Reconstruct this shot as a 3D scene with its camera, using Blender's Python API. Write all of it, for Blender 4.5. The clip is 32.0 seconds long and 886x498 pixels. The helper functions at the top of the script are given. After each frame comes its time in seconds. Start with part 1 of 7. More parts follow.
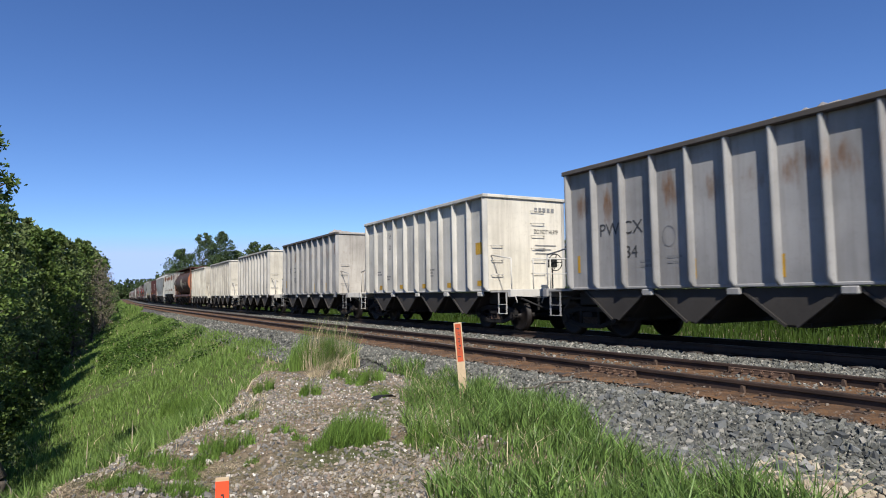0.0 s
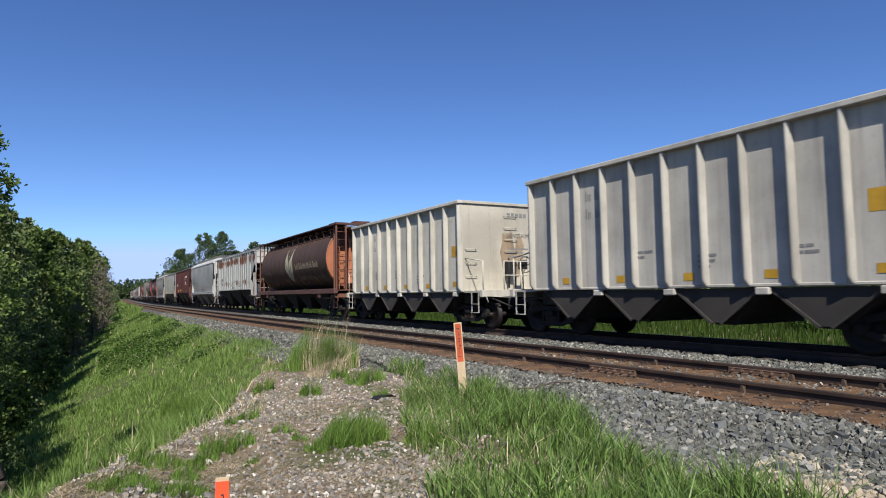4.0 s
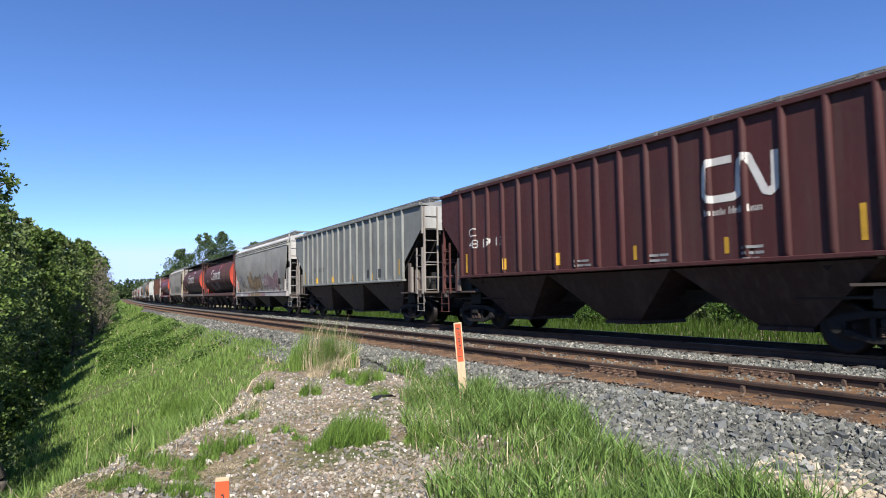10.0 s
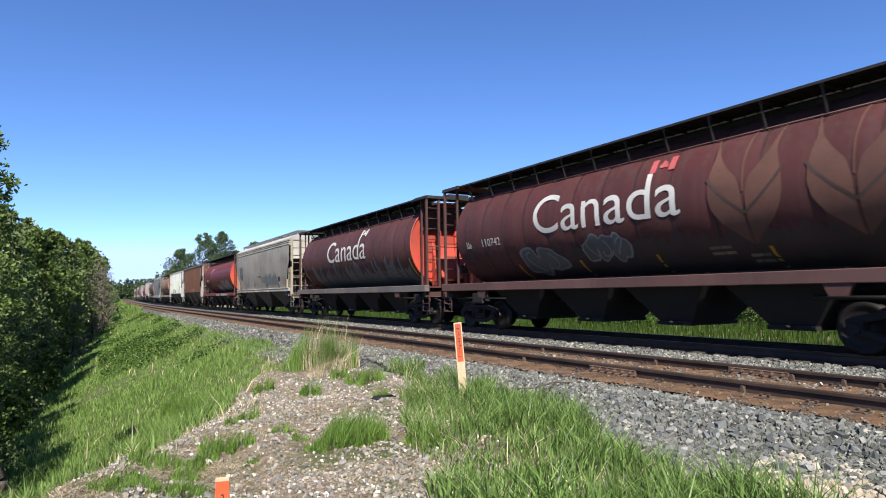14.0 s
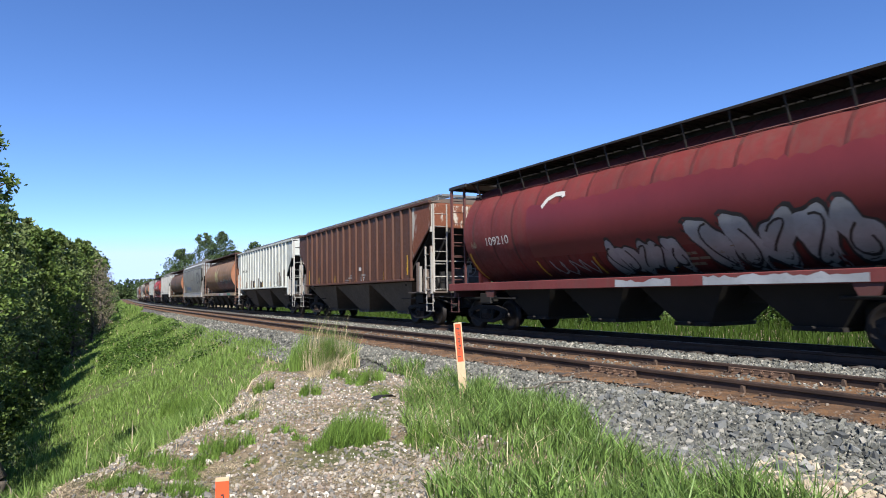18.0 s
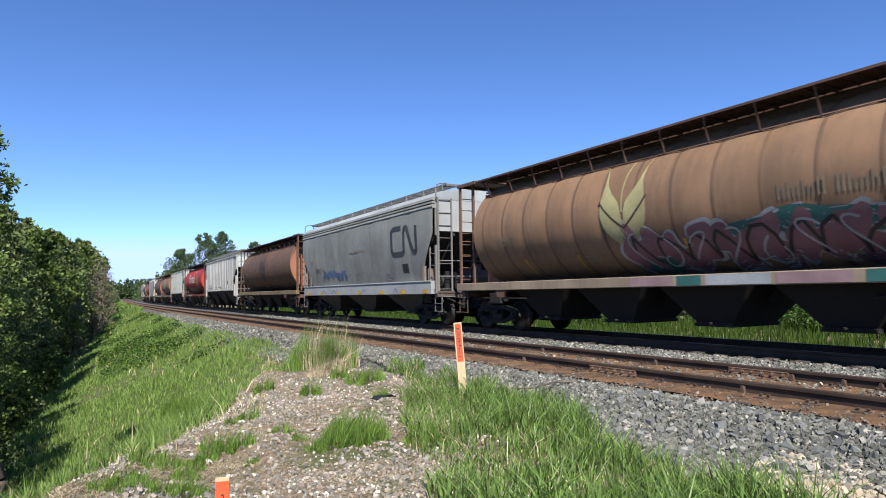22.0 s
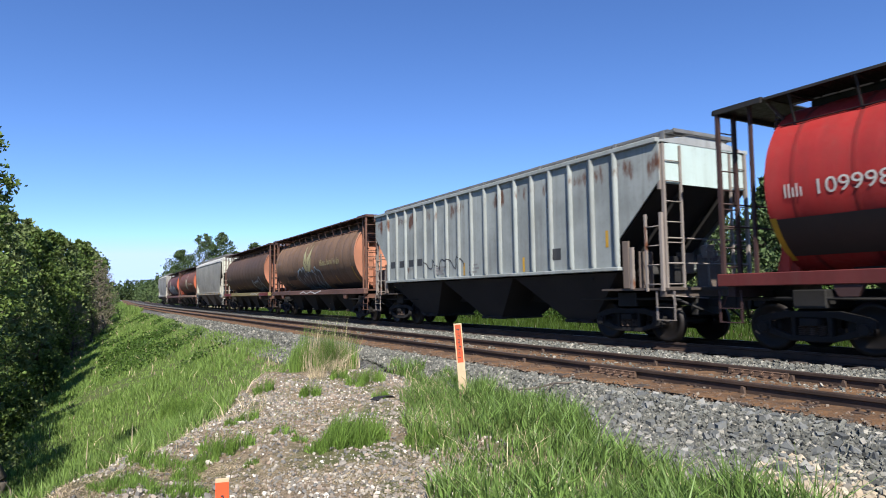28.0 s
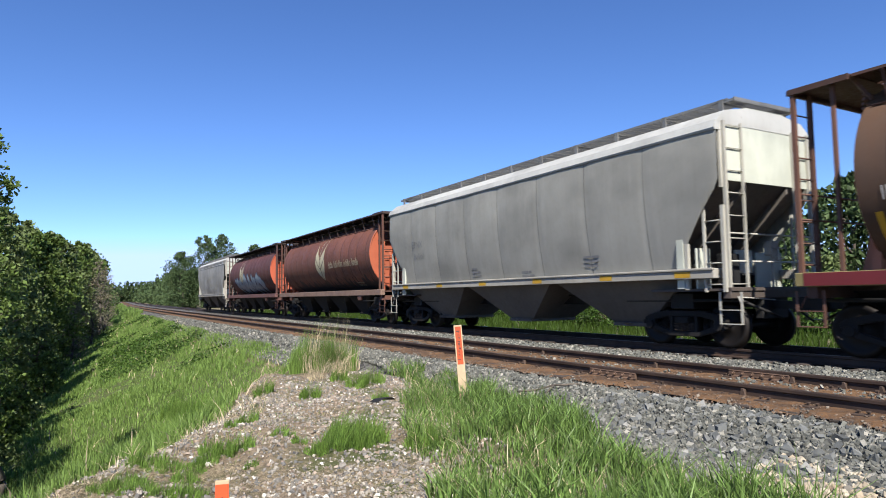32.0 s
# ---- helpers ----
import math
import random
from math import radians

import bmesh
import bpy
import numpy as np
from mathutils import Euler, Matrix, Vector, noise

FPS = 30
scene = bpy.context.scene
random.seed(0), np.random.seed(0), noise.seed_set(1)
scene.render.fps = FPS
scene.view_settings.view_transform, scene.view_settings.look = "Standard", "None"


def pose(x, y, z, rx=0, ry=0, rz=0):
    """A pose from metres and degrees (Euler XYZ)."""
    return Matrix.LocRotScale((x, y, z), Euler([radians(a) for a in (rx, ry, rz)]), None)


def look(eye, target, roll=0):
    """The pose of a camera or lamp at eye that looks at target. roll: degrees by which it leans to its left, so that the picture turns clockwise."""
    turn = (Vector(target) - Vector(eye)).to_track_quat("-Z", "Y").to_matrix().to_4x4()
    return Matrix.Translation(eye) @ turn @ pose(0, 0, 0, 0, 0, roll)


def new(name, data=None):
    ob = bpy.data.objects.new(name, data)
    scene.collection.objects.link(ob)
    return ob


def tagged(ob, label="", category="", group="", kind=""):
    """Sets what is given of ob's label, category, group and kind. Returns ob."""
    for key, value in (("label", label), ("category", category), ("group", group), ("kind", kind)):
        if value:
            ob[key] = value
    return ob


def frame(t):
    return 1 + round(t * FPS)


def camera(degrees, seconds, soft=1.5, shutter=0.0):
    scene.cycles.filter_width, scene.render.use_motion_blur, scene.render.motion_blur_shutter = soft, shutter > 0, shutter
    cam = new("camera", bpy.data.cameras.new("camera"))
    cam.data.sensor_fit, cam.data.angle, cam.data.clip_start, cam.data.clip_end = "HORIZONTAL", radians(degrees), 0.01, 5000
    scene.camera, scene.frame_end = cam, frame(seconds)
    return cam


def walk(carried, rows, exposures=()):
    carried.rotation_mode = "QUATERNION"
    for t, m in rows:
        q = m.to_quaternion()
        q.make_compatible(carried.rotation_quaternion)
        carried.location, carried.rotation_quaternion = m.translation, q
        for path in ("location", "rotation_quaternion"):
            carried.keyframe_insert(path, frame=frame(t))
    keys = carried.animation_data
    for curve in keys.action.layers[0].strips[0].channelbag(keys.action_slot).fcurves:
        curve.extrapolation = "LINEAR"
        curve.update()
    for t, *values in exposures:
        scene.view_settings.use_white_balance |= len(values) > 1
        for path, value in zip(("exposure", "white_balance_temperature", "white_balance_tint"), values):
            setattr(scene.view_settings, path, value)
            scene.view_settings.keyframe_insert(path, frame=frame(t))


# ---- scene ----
# The rails run along +y and bend gently to +x; z is 0 at the top of the rails. The camera stands on a mound beside them.
CURVE = 0.00028          # bend of the line, 1 / metres
NEAR_TRACK, FAR_TRACK = 8.06, 12.40
EYE_HEIGHT = 1.154
cam = camera(69.37, 32.0, soft=1.0, shutter=0.1)


def eye_pose(lift):
    """The camera's pose, tilted up by lift degrees over its first tilt."""
    yaw, tilt = radians(29.95), radians(3.955 + lift)
    way = (math.sin(yaw) * math.cos(tilt), math.cos(yaw) * math.cos(tilt), math.sin(tilt))
    return look((0, 0, EYE_HEIGHT), (way[0], way[1], EYE_HEIGHT + way[2]), -0.84)


walk(cam, [(0, eye_pose(0)), (23.2, eye_pose(0)), (24.0, eye_pose(0.075)), (29.3, eye_pose(0.08)), (29.9, eye_pose(0.225)),
           (32.0, eye_pose(0.235))],
     [(0, 0.62, 5900, 10), (3.5, 0.58, 5900, 10), (5.5, 1.05, 5900, 10), (6, 1.07, 5900, 10), (7, 0.98, 5900, 10), (9, 0.95, 5900, 10), (10, 1.10, 5900, 10), (11, 1.05, 5900, 10), (12, 1.02, 5900, 10), (13, 1.0, 5900, 10), (14, 1.15, 5900, 10), (17, 1.10, 5900, 10), (18, 1.15, 5900, 10), (19.2, 1.12, 5900, 10), (20, 1.00, 5900, 10), (21, 0.92, 5900, 10), (22, 1.10, 5900, 10), (25, 1.10, 5900, 10), (32.0, 1.08, 5900, 10)])


CURVE_END = 200.0        # the line is straight past this


def shift(s):
    """Sideways shift of the line, s metres along it."""
    c = np.clip(s, -100, CURVE_END)
    return 0.5 * CURVE * c * c + CURVE * CURVE_END * np.clip(np.asarray(s) - CURVE_END, 0, None)


def heading(s):
    """Slope of the line against the y axis."""
    return CURVE * max(-100.0, min(s, CURVE_END))


def bend(lateral, s):
    """World x of a line that runs beside the track, s metres along it."""
    return lateral + float(shift(s))


# ---- sky and sun ----
SUN_ELEVATION, SUN_TURN = 44.0, 205.0
world = bpy.data.worlds.new("sky")
scene.world = world
world.use_nodes = True
wn = world.node_tree.nodes
sky = wn.new("ShaderNodeTexSky")
sky.sky_type, sky.sun_disc = "NISHITA", False
sky.sun_elevation, sky.sun_rotation = radians(SUN_ELEVATION), radians(SUN_TURN)
sky.altitude, sky.air_density, sky.dust_density, sky.ozone_density = 900, 0.8, 0.0, 4.0
wn["Background"].inputs["Strength"].default_value = 0.081
deep = wn.new("ShaderNodeHueSaturation")
deep.inputs["Hue"].default_value, deep.inputs["Saturation"].default_value = 0.508, 1.1
world.node_tree.links.new(sky.outputs["Color"], deep.inputs["Color"])
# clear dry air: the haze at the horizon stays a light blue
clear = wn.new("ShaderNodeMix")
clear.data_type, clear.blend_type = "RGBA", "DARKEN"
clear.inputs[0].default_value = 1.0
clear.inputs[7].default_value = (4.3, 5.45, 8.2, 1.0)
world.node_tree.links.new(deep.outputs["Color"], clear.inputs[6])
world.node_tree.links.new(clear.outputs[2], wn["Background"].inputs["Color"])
sun = new("sun", bpy.data.lights.new("sun", "SUN"))
sun.data.energy, sun.data.angle, sun.data.color = 5.0, radians(0.53), (1.0, 0.89, 0.735)
a, e = radians(SUN_TURN), radians(SUN_ELEVATION)
to_sun = Vector((math.sin(a) * math.cos(e), math.cos(a) * math.cos(e), math.sin(e)))
sun.matrix_world = look(to_sun * 50, (0, 0, 0))


# ---- materials ----
def lin(r, g, b):
    """Linear colour from sRGB values of 0 to 255."""
    return tuple(((c / 255) / 12.92 if c < 10 else ((c / 255 + 0.055) / 1.055) ** 2.4) for c in (r, g, b))


class Nodes:
    """A short way to write a node material."""

    def __init__(self, name, rough=0.7, metal=0.0, spec=0.5):
        self.m = bpy.data.materials.new(name)
        self.m.use_nodes = True
        self.t = self.m.node_tree
        self.b = self.t.nodes["Principled BSDF"]
        self.b.inputs["Roughness"].default_value = rough
        self.b.inputs["Metallic"].default_value = metal
        self.b.inputs["Specular IOR Level"].default_value = spec
        self.co = self.t.nodes.new("ShaderNodeTexCoord").outputs["Object"]

    def put(self, value, socket):
        if hasattr(value, "node"):
            self.t.links.new(value, socket)
        elif isinstance(value, tuple) and len(value) == 3 and socket.type == "RGBA":
            socket.default_value = (*value, 1)
        else:
            socket.default_value = value

    def node(self, kind, **values):
        n = self.t.nodes.new(kind)
        for k, v in values.items():
            self.put(v, n.inputs[k.replace("_", " ")])
        return n

    def scaled(self, x, y, z, vector=None):
        n = self.t.nodes.new("ShaderNodeMapping")
        self.put(vector or self.co, n.inputs["Vector"])
        n.inputs["Scale"].default_value = (x, y, z)
        return n.outputs["Vector"]

    def shifted(self):
        """Object coordinates, moved by the object's own random number."""
        info = self.t.nodes.new("ShaderNodeObjectInfo").outputs["Random"]
        n = self.t.nodes.new("ShaderNodeVectorMath")
        n.operation = "MULTIPLY_ADD"
        self.put(info, n.inputs[0])
        n.inputs[1].default_value = (31, 57, 17)
        self.put(self.co, n.inputs[2])
        return n.outputs[0]

    def noise(self, vector, scale, detail=4.0, rough=0.6):
        return self.node("ShaderNodeTexNoise", Vector=vector, Scale=scale, Detail=detail, Roughness=rough).outputs["Fac"]

    def ramp(self, fac, low, high, v0=0.0, v1=1.0):
        n = self.t.nodes.new("ShaderNodeMapRange")
        n.interpolation_type = "SMOOTHSTEP"
        self.put(fac, n.inputs["Value"])
        for k, v in zip(("From Min", "From Max", "To Min", "To Max"), (low, high, v0, v1)):
            n.inputs[k].default_value = v
        return n.outputs["Result"]

    def mix(self, fac, a, b, how="MIX"):
        n = self.t.nodes.new("ShaderNodeMix")
        n.data_type, n.blend_type = "RGBA", how
        self.put(fac, n.inputs[0])
        self.put(a, n.inputs[6])
        self.put(b, n.inputs[7])
        return n.outputs[2]

    def math(self, how, a, b):
        n = self.t.nodes.new("ShaderNodeMath")
        n.operation = how
        self.put(a, n.inputs[0])
        self.put(b, n.inputs[1])
        return n.outputs[0]

    def bump(self, height, strength=0.3, distance=0.02):
        n = self.node("ShaderNodeBump", Height=height, Strength=strength, Distance=distance)
        self.put(n.outputs["Normal"], self.b.inputs["Normal"])

    def done(self, color, rough=None):
        self.put(color, self.b.inputs["Base Color"])
        if rough is not None:
            self.put(rough, self.b.inputs["Roughness"])
        return self.m


def paint(name, color, rust=0.15, grime=0.3, rough=0.6, rust_top=False, bands=(), pitch=0.0, soft=0.07, rust_color=(0.16, 0.06, 0.028), dirt=(0.07, 0.055, 0.045)):
    """Weathered car paint: faded patches, streaks that run down, rust."""
    n = Nodes(name, rough, 0.0, 0.3)
    v = n.shifted()
    fade = n.noise(n.scaled(0.25, 0.35, 0.5, v), 1.0, 3)
    c = n.mix(n.ramp(fade, 0.35, 0.7), color, tuple(x * 0.68 + 0.004 for x in color))
    broad = n.noise(n.scaled(0.7, 0.9, 0.3, v), 1.0, 4, 0.7)
    c = n.mix(n.ramp(broad, 0.45, 0.75, 0.0, 0.45), c, tuple(min(1, x * 1.25 + 0.012) for x in color))
    streak = n.noise(n.scaled(4, 5, 0.22, v), 1.0, 5, 0.65)
    c = n.mix(n.math("MULTIPLY", n.ramp(streak, 0.42, 0.75), grime), c, dirt)
    speck = n.noise(v, 9.0, 6, 0.7)
    c = n.mix(n.math("MULTIPLY", n.ramp(speck, 0.5, 0.75), grime * 0.5), c, dirt)
    if rust > 0:
        r = n.noise(n.scaled(1.3, 1.6, 0.45, v), 1.0, 7, 0.68)
        if rust_top:
            z = n.t.nodes.new("ShaderNodeSeparateXYZ")
            n.put(n.co, z.inputs[0])
            r = n.math("ADD", r, n.ramp(z.outputs["Z"], 2.0, 4.4, -0.12, 0.12))
        if bands:
            # rust in belts along the side: height, half breadth, strength
            z = n.t.nodes.new("ShaderNodeSeparateXYZ")
            n.put(n.co, z.inputs[0])
            r = n.math("SUBTRACT", r, 0.25)
            for height, half, gain in bands:
                off = n.math("ABSOLUTE", n.math("SUBTRACT", z.outputs["Z"], height), 0.0)
                r = n.math("ADD", r, n.ramp(off, 0.0, half, gain, 0.0))
            if pitch:
                # stronger in the middle of each panel
                wave = n.math("COSINE", n.math("MULTIPLY", z.outputs["Y"], 2 * math.pi / pitch), 0.0)
                r = n.math("SUBTRACT", r, n.math("MULTIPLY", wave, 0.07))
                blotch = n.noise(n.scaled(0.5, 0.9, 0.3, v), 1.0, 2)
                r = n.math("ADD", r, n.ramp(blotch, 0.3, 0.7, -0.13, 0.13))
        edge = 0.72 - 0.28 * rust
        mask = n.ramp(r, edge, edge + soft)
        tone = n.mix(n.noise(v, 14, 5), rust_color, tuple(x * 0.45 for x in rust_color))
        c = n.mix(mask, c, tone)
    n.bump(n.noise(n.scaled(1, 1, 0.7, v), 2.2, 4), 0.25, 0.012)
    return n.done(c, n.ramp(speck, 0.3, 0.8, rough - 0.06, min(1, rough + 0.25)))


def plain(name, color, rough=0.7, metal=0.0, vary=0.35, scale=6.0, bump=0.15, size=0.01):
    n = Nodes(name, rough, metal)
    v = n.shifted()
    c = n.mix(n.ramp(n.noise(v, scale * 0.25, 3), 0.3, 0.7), color, tuple(x * (1 - vary) for x in color))
    c = n.mix(n.math("MULTIPLY", n.ramp(n.noise(v, scale * 4, 5), 0.45, 0.75), vary), c, tuple(x * 0.5 for x in color))
    n.bump(n.noise(v, scale * 3, 5), bump, size)
    return n.done(c)


def leafy(name, color, spread=0.45, yellow=(0.16, 0.19, 0.03), rough=0.55, trans=0.25):
    """Leaves or blades: each island of the mesh takes a tone of its own."""
    n = Nodes(name, rough, 0.0, 0.2)
    rnd = n.t.nodes.new("ShaderNodeNewGeometry").outputs["Random Per Island"]
    c = n.mix(rnd, tuple(x * (1 - spread) for x in color), tuple(x * (1 + spread) for x in color))
    big = n.noise(n.co, 0.35, 3)
    c = n.mix(n.ramp(big, 0.5, 0.8, 0.0, 0.5), c, yellow)
    t = n.node("ShaderNodeBsdfTranslucent", Color=c)
    mix = n.node("ShaderNodeMixShader", Fac=trans)
    n.put(c, n.b.inputs["Base Color"])
    n.t.links.new(n.b.outputs[0], mix.inputs[1])
    n.t.links.new(t.outputs[0], mix.inputs[2])
    n.t.links.new(mix.outputs[0], n.t.nodes["Material Output"].inputs["Surface"])
    return n.m


def stone_mat(name, colors, per_object=False):
    n = Nodes(name, 0.85)
    if per_object:
        rnd = n.t.nodes.new("ShaderNodeObjectInfo").outputs["Random"]
    else:
        rnd = n.t.nodes.new("ShaderNodeNewGeometry").outputs["Random Per Island"]
    r = n.t.nodes.new("ShaderNodeValToRGB")
    r.color_ramp.elements[0].color, r.color_ramp.elements[1].color = (*colors[0], 1), (*colors[-1], 1)
    for i, c in enumerate(colors[1:-1]):
        r.color_ramp.elements.new((i + 1) / (len(colors) - 1)).color = (*c, 1)
    n.put(rnd, r.inputs[0])
    c = n.mix(n.ramp(n.noise(n.co, 30, 5), 0.45, 0.75, 0, 0.3), r.outputs[0], (0.085, 0.080, 0.070))
    n.bump(n.noise(n.co, 60, 4), 0.3, 0.006)
    return n.done(c)


def soil_mat():
    """The ground sheet: dry soil with gravel, greener where grass grows."""
    n = Nodes("soil_and_grass", 0.95, 0, 0.2)
    big = n.noise(n.co, 0.5, 6, 0.65)
    fine = n.noise(n.co, 14, 6, 0.7)
    c = n.mix(n.ramp(fine, 0.3, 0.7), (0.095, 0.074, 0.050), (0.30, 0.235, 0.160))
    # grown over on the bank, bare on the gravel mound
    z = n.t.nodes.new("ShaderNodeSeparateXYZ")
    n.put(n.co, z.inputs[0])
    grown = n.math("ADD", big, n.ramp(z.outputs["Z"], -1.25, -0.85, 0.3, 0.0))
    c = n.mix(n.ramp(grown, 0.45, 0.65), c, n.mix(fine, (0.0432, 0.0612, 0.0173), (0.101, 0.115, 0.0432)))
    n.bump(n.noise(n.co, 26, 6, 0.75), 0.9, 0.04)
    return n.done(c)


def ballast_mat():
    n = Nodes("ballast_bed", 0.9, 0, 0.2)
    vor = n.node("ShaderNodeTexVoronoi", Vector=n.co, Scale=17.0)
    c = n.mix(n.ramp(vor.outputs["Color"], 0.1, 0.9), (0.036, 0.036, 0.0346), (0.144, 0.14, 0.13))
    c = n.mix(n.ramp(n.noise(n.co, 0.8, 4), 0.45, 0.7, 0, 0.6), c, (0.108, 0.0864, 0.0648))
    n.bump(vor.outputs["Distance"], 0.9, 0.04)
    return n.done(c)


def rail_bed_mat():
    """Rusty sand and dust between the rails and over the tie ends."""
    n = Nodes("rusty_track_bed", 0.95, 0, 0.2)
    c = n.mix(n.ramp(n.noise(n.co, 2.5, 6, 0.7), 0.35, 0.65), (0.150, 0.082, 0.038), (0.066, 0.040, 0.024))
    c = n.mix(n.ramp(n.noise(n.co, 22, 5, 0.7), 0.5, 0.7, 0, 0.7), c, (0.137, 0.119, 0.0972))
    n.bump(n.noise(n.co, 30, 6, 0.7), 0.6, 0.03)
    return n.done(c)


SOIL, BALLAST, BED = soil_mat(), ballast_mat(), rail_bed_mat()
STONES = stone_mat("crushed_grey_rock", [(0.036, 0.037, 0.033), (0.082, 0.084, 0.073), (0.138, 0.140, 0.123), (0.064, 0.066, 0.057), (0.106, 0.104, 0.088), (0.29, 0.275, 0.235)])
STONE_ONE = stone_mat("crushed_grey_rock_single", [(0.040, 0.043, 0.043), (0.085, 0.090, 0.088), (0.150, 0.155, 0.150), (0.068, 0.072, 0.070), (0.26, 0.255, 0.235)], True)
PEBBLES = stone_mat("mixed_pebbles", [(0.075, 0.074, 0.072), (0.20, 0.18, 0.15), (0.115, 0.114, 0.110), (0.30, 0.27, 0.22), (0.16, 0.145, 0.125), (0.24, 0.18, 0.13), (0.55, 0.53, 0.47)])
COBBLES = stone_mat("tan_cobbles", [(0.20, 0.165, 0.115), (0.33, 0.28, 0.20), (0.26, 0.20, 0.13), (0.42, 0.37, 0.28), (0.16, 0.145, 0.12)])
GRASS = leafy("grass_blades", (0.160, 0.242, 0.058), 0.42, (0.21, 0.26, 0.085), 0.5, 0.4)
GRASS_VERGE = leafy("coarse_verge_grass", (0.116, 0.184, 0.046), 0.6, (0.17, 0.205, 0.072), 0.4, 0.3)
GRASS_FRESH = leafy("fresh_grass_blades", (0.146, 0.234, 0.0468), 0.5, (0.195, 0.26, 0.065), 0.6, 0.35)
LEAF_BRIGHT = leafy("bright_leaves", (0.044, 0.084, 0.0132), 0.45, (0.066, 0.0968, 0.022), 0.5, 0.3)
CRUMBS = stone_mat("rusty_crumbs", [(0.105, 0.0638, 0.0375), (0.165, 0.112, 0.075), (0.075, 0.0562, 0.0413), (0.195, 0.165, 0.128)])
GRASS_FAR = leafy("far_side_grass", (0.0353, 0.0647, 0.00735), 0.3, (0.0588, 0.0826, 0.0118), 0.6, 0.3)
STRAW = leafy("dry_straw", (0.44, 0.369, 0.242), 0.4, (0.33, 0.264, 0.154), 0.7, 0.2)
LEAF = leafy("poplar_leaves", (0.100, 0.145, 0.036), 0.65, (0.118, 0.155, 0.045), 0.4, 0.4)
LEAF_DULL = leafy("willow_leaves", (0.115, 0.150, 0.0528), 0.5, (0.143, 0.138, 0.066), 0.6, 0.25)
LEAF_BROWN = leafy("half_bare_bush_leaves", (0.165, 0.150, 0.098), 0.4, (0.11, 0.105, 0.06), 0.65, 0.25)
LEAF_FAR = leafy("far_woodland_leaves", (0.060, 0.092, 0.034), 0.4, (0.085, 0.110, 0.040), 0.6, 0.2)
BARK = plain("grey_bark", (0.112, 0.092, 0.072), 0.9, 0, 0.5, 10, 0.5, 0.02)
RAIL = plain("rusty_rail_steel", (0.056, 0.034, 0.024), 0.7, 0.2, 0.5, 8, 0.2, 0.005)
RAIL_TOP = plain("worn_rail_head", (0.105, 0.076, 0.060), 0.45, 0.5, 0.4, 8, 0.1, 0.003)
TIE = plain("weathered_timber_tie", (0.050, 0.038, 0.030), 0.95, 0, 0.5, 5, 0.5, 0.02)
JOINT = plain("rusty_joint_bar_steel", (0.125, 0.075, 0.048), 0.8, 0.1, 0.4, 12, 0.3, 0.004)
IRON = plain("rusty_plate_iron", (0.075, 0.048, 0.033), 0.8, 0.1, 0.5, 12, 0.3, 0.004)
# undercar steels: the deep shade beneath the train is put into their colours
BLACK = plain("near_black_steel", (0.0096, 0.009, 0.0087), 0.75, 0.1, 0.4, 5, 0.15, 0.005)
TRUCK = plain("shade_dark_cast_steel", (0.0099, 0.00773, 0.00621), 0.85, 0.1, 0.45, 7, 0.25, 0.006)
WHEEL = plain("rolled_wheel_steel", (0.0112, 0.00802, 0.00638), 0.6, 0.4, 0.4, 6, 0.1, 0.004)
TREAD = plain("polished_wheel_tread", (0.42, 0.4, 0.38), 0.35, 0.9, 0.2, 6, 0.05, 0.002)
# hopper and chute sheets, blackened to paint in the undercar shade
HOPPER = plain("shade_dark_hopper_sheet", (0.0105, 0.0085, 0.007), 0.9, 0.0, 0.45, 3, 0.2, 0.01)
CHUTE = plain("shade_dark_chute_sheet", (0.019, 0.0145, 0.0115), 0.9, 0.0, 0.45, 3, 0.2, 0.01)
# lit tone of the chute sheet, for the upright plates that face out
CHUTE_SIDE = plain("lit_chute_side_plate", (0.042, 0.037, 0.032), 0.8, 0.1, 0.4, 3, 0.2, 0.01)
GRATE = plain("galvanised_grating", (0.17, 0.17, 0.165), 0.6, 0.2, 0.3, 8, 0.1, 0.003)
ROCK_LOAD = stone_mat("pale_crushed_rock_load", [(0.16, 0.155, 0.145), (0.27, 0.255, 0.24), (0.21, 0.185, 0.165)])
ORANGE = plain("orange_marker_paint", (0.44, 0.072, 0.018), 0.7, 0, 0.25, 12, 0.1, 0.003)
HOT_ORANGE = plain("bright_orange_marker_paint", (0.81, 0.0765, 0.018), 0.6, 0, 0.15, 12, 0.1, 0.003)
LATH = plain("bare_pine_lath", (0.496, 0.376, 0.232), 0.8, 0, 0.3, 14, 0.2, 0.003)
YELLOW = plain("yellow_reflective_strip", (0.465, 0.27, 0.015), 0.5, 0, 0.3, 10, 0.05, 0.002)
WHITE = plain("worn_white_lettering", (0.525, 0.51, 0.473), 0.6, 0, 0.25, 5, 0.05, 0.002)
DARK_INK = plain("black_stencil_lettering", (0.035, 0.0364, 0.0385), 0.6, 0, 0.3, 5, 0.05, 0.002)
CREAM = plain("cream_emblem_paint", (0.449, 0.408, 0.272), 0.6, 0, 0.3, 3, 0.05, 0.002)


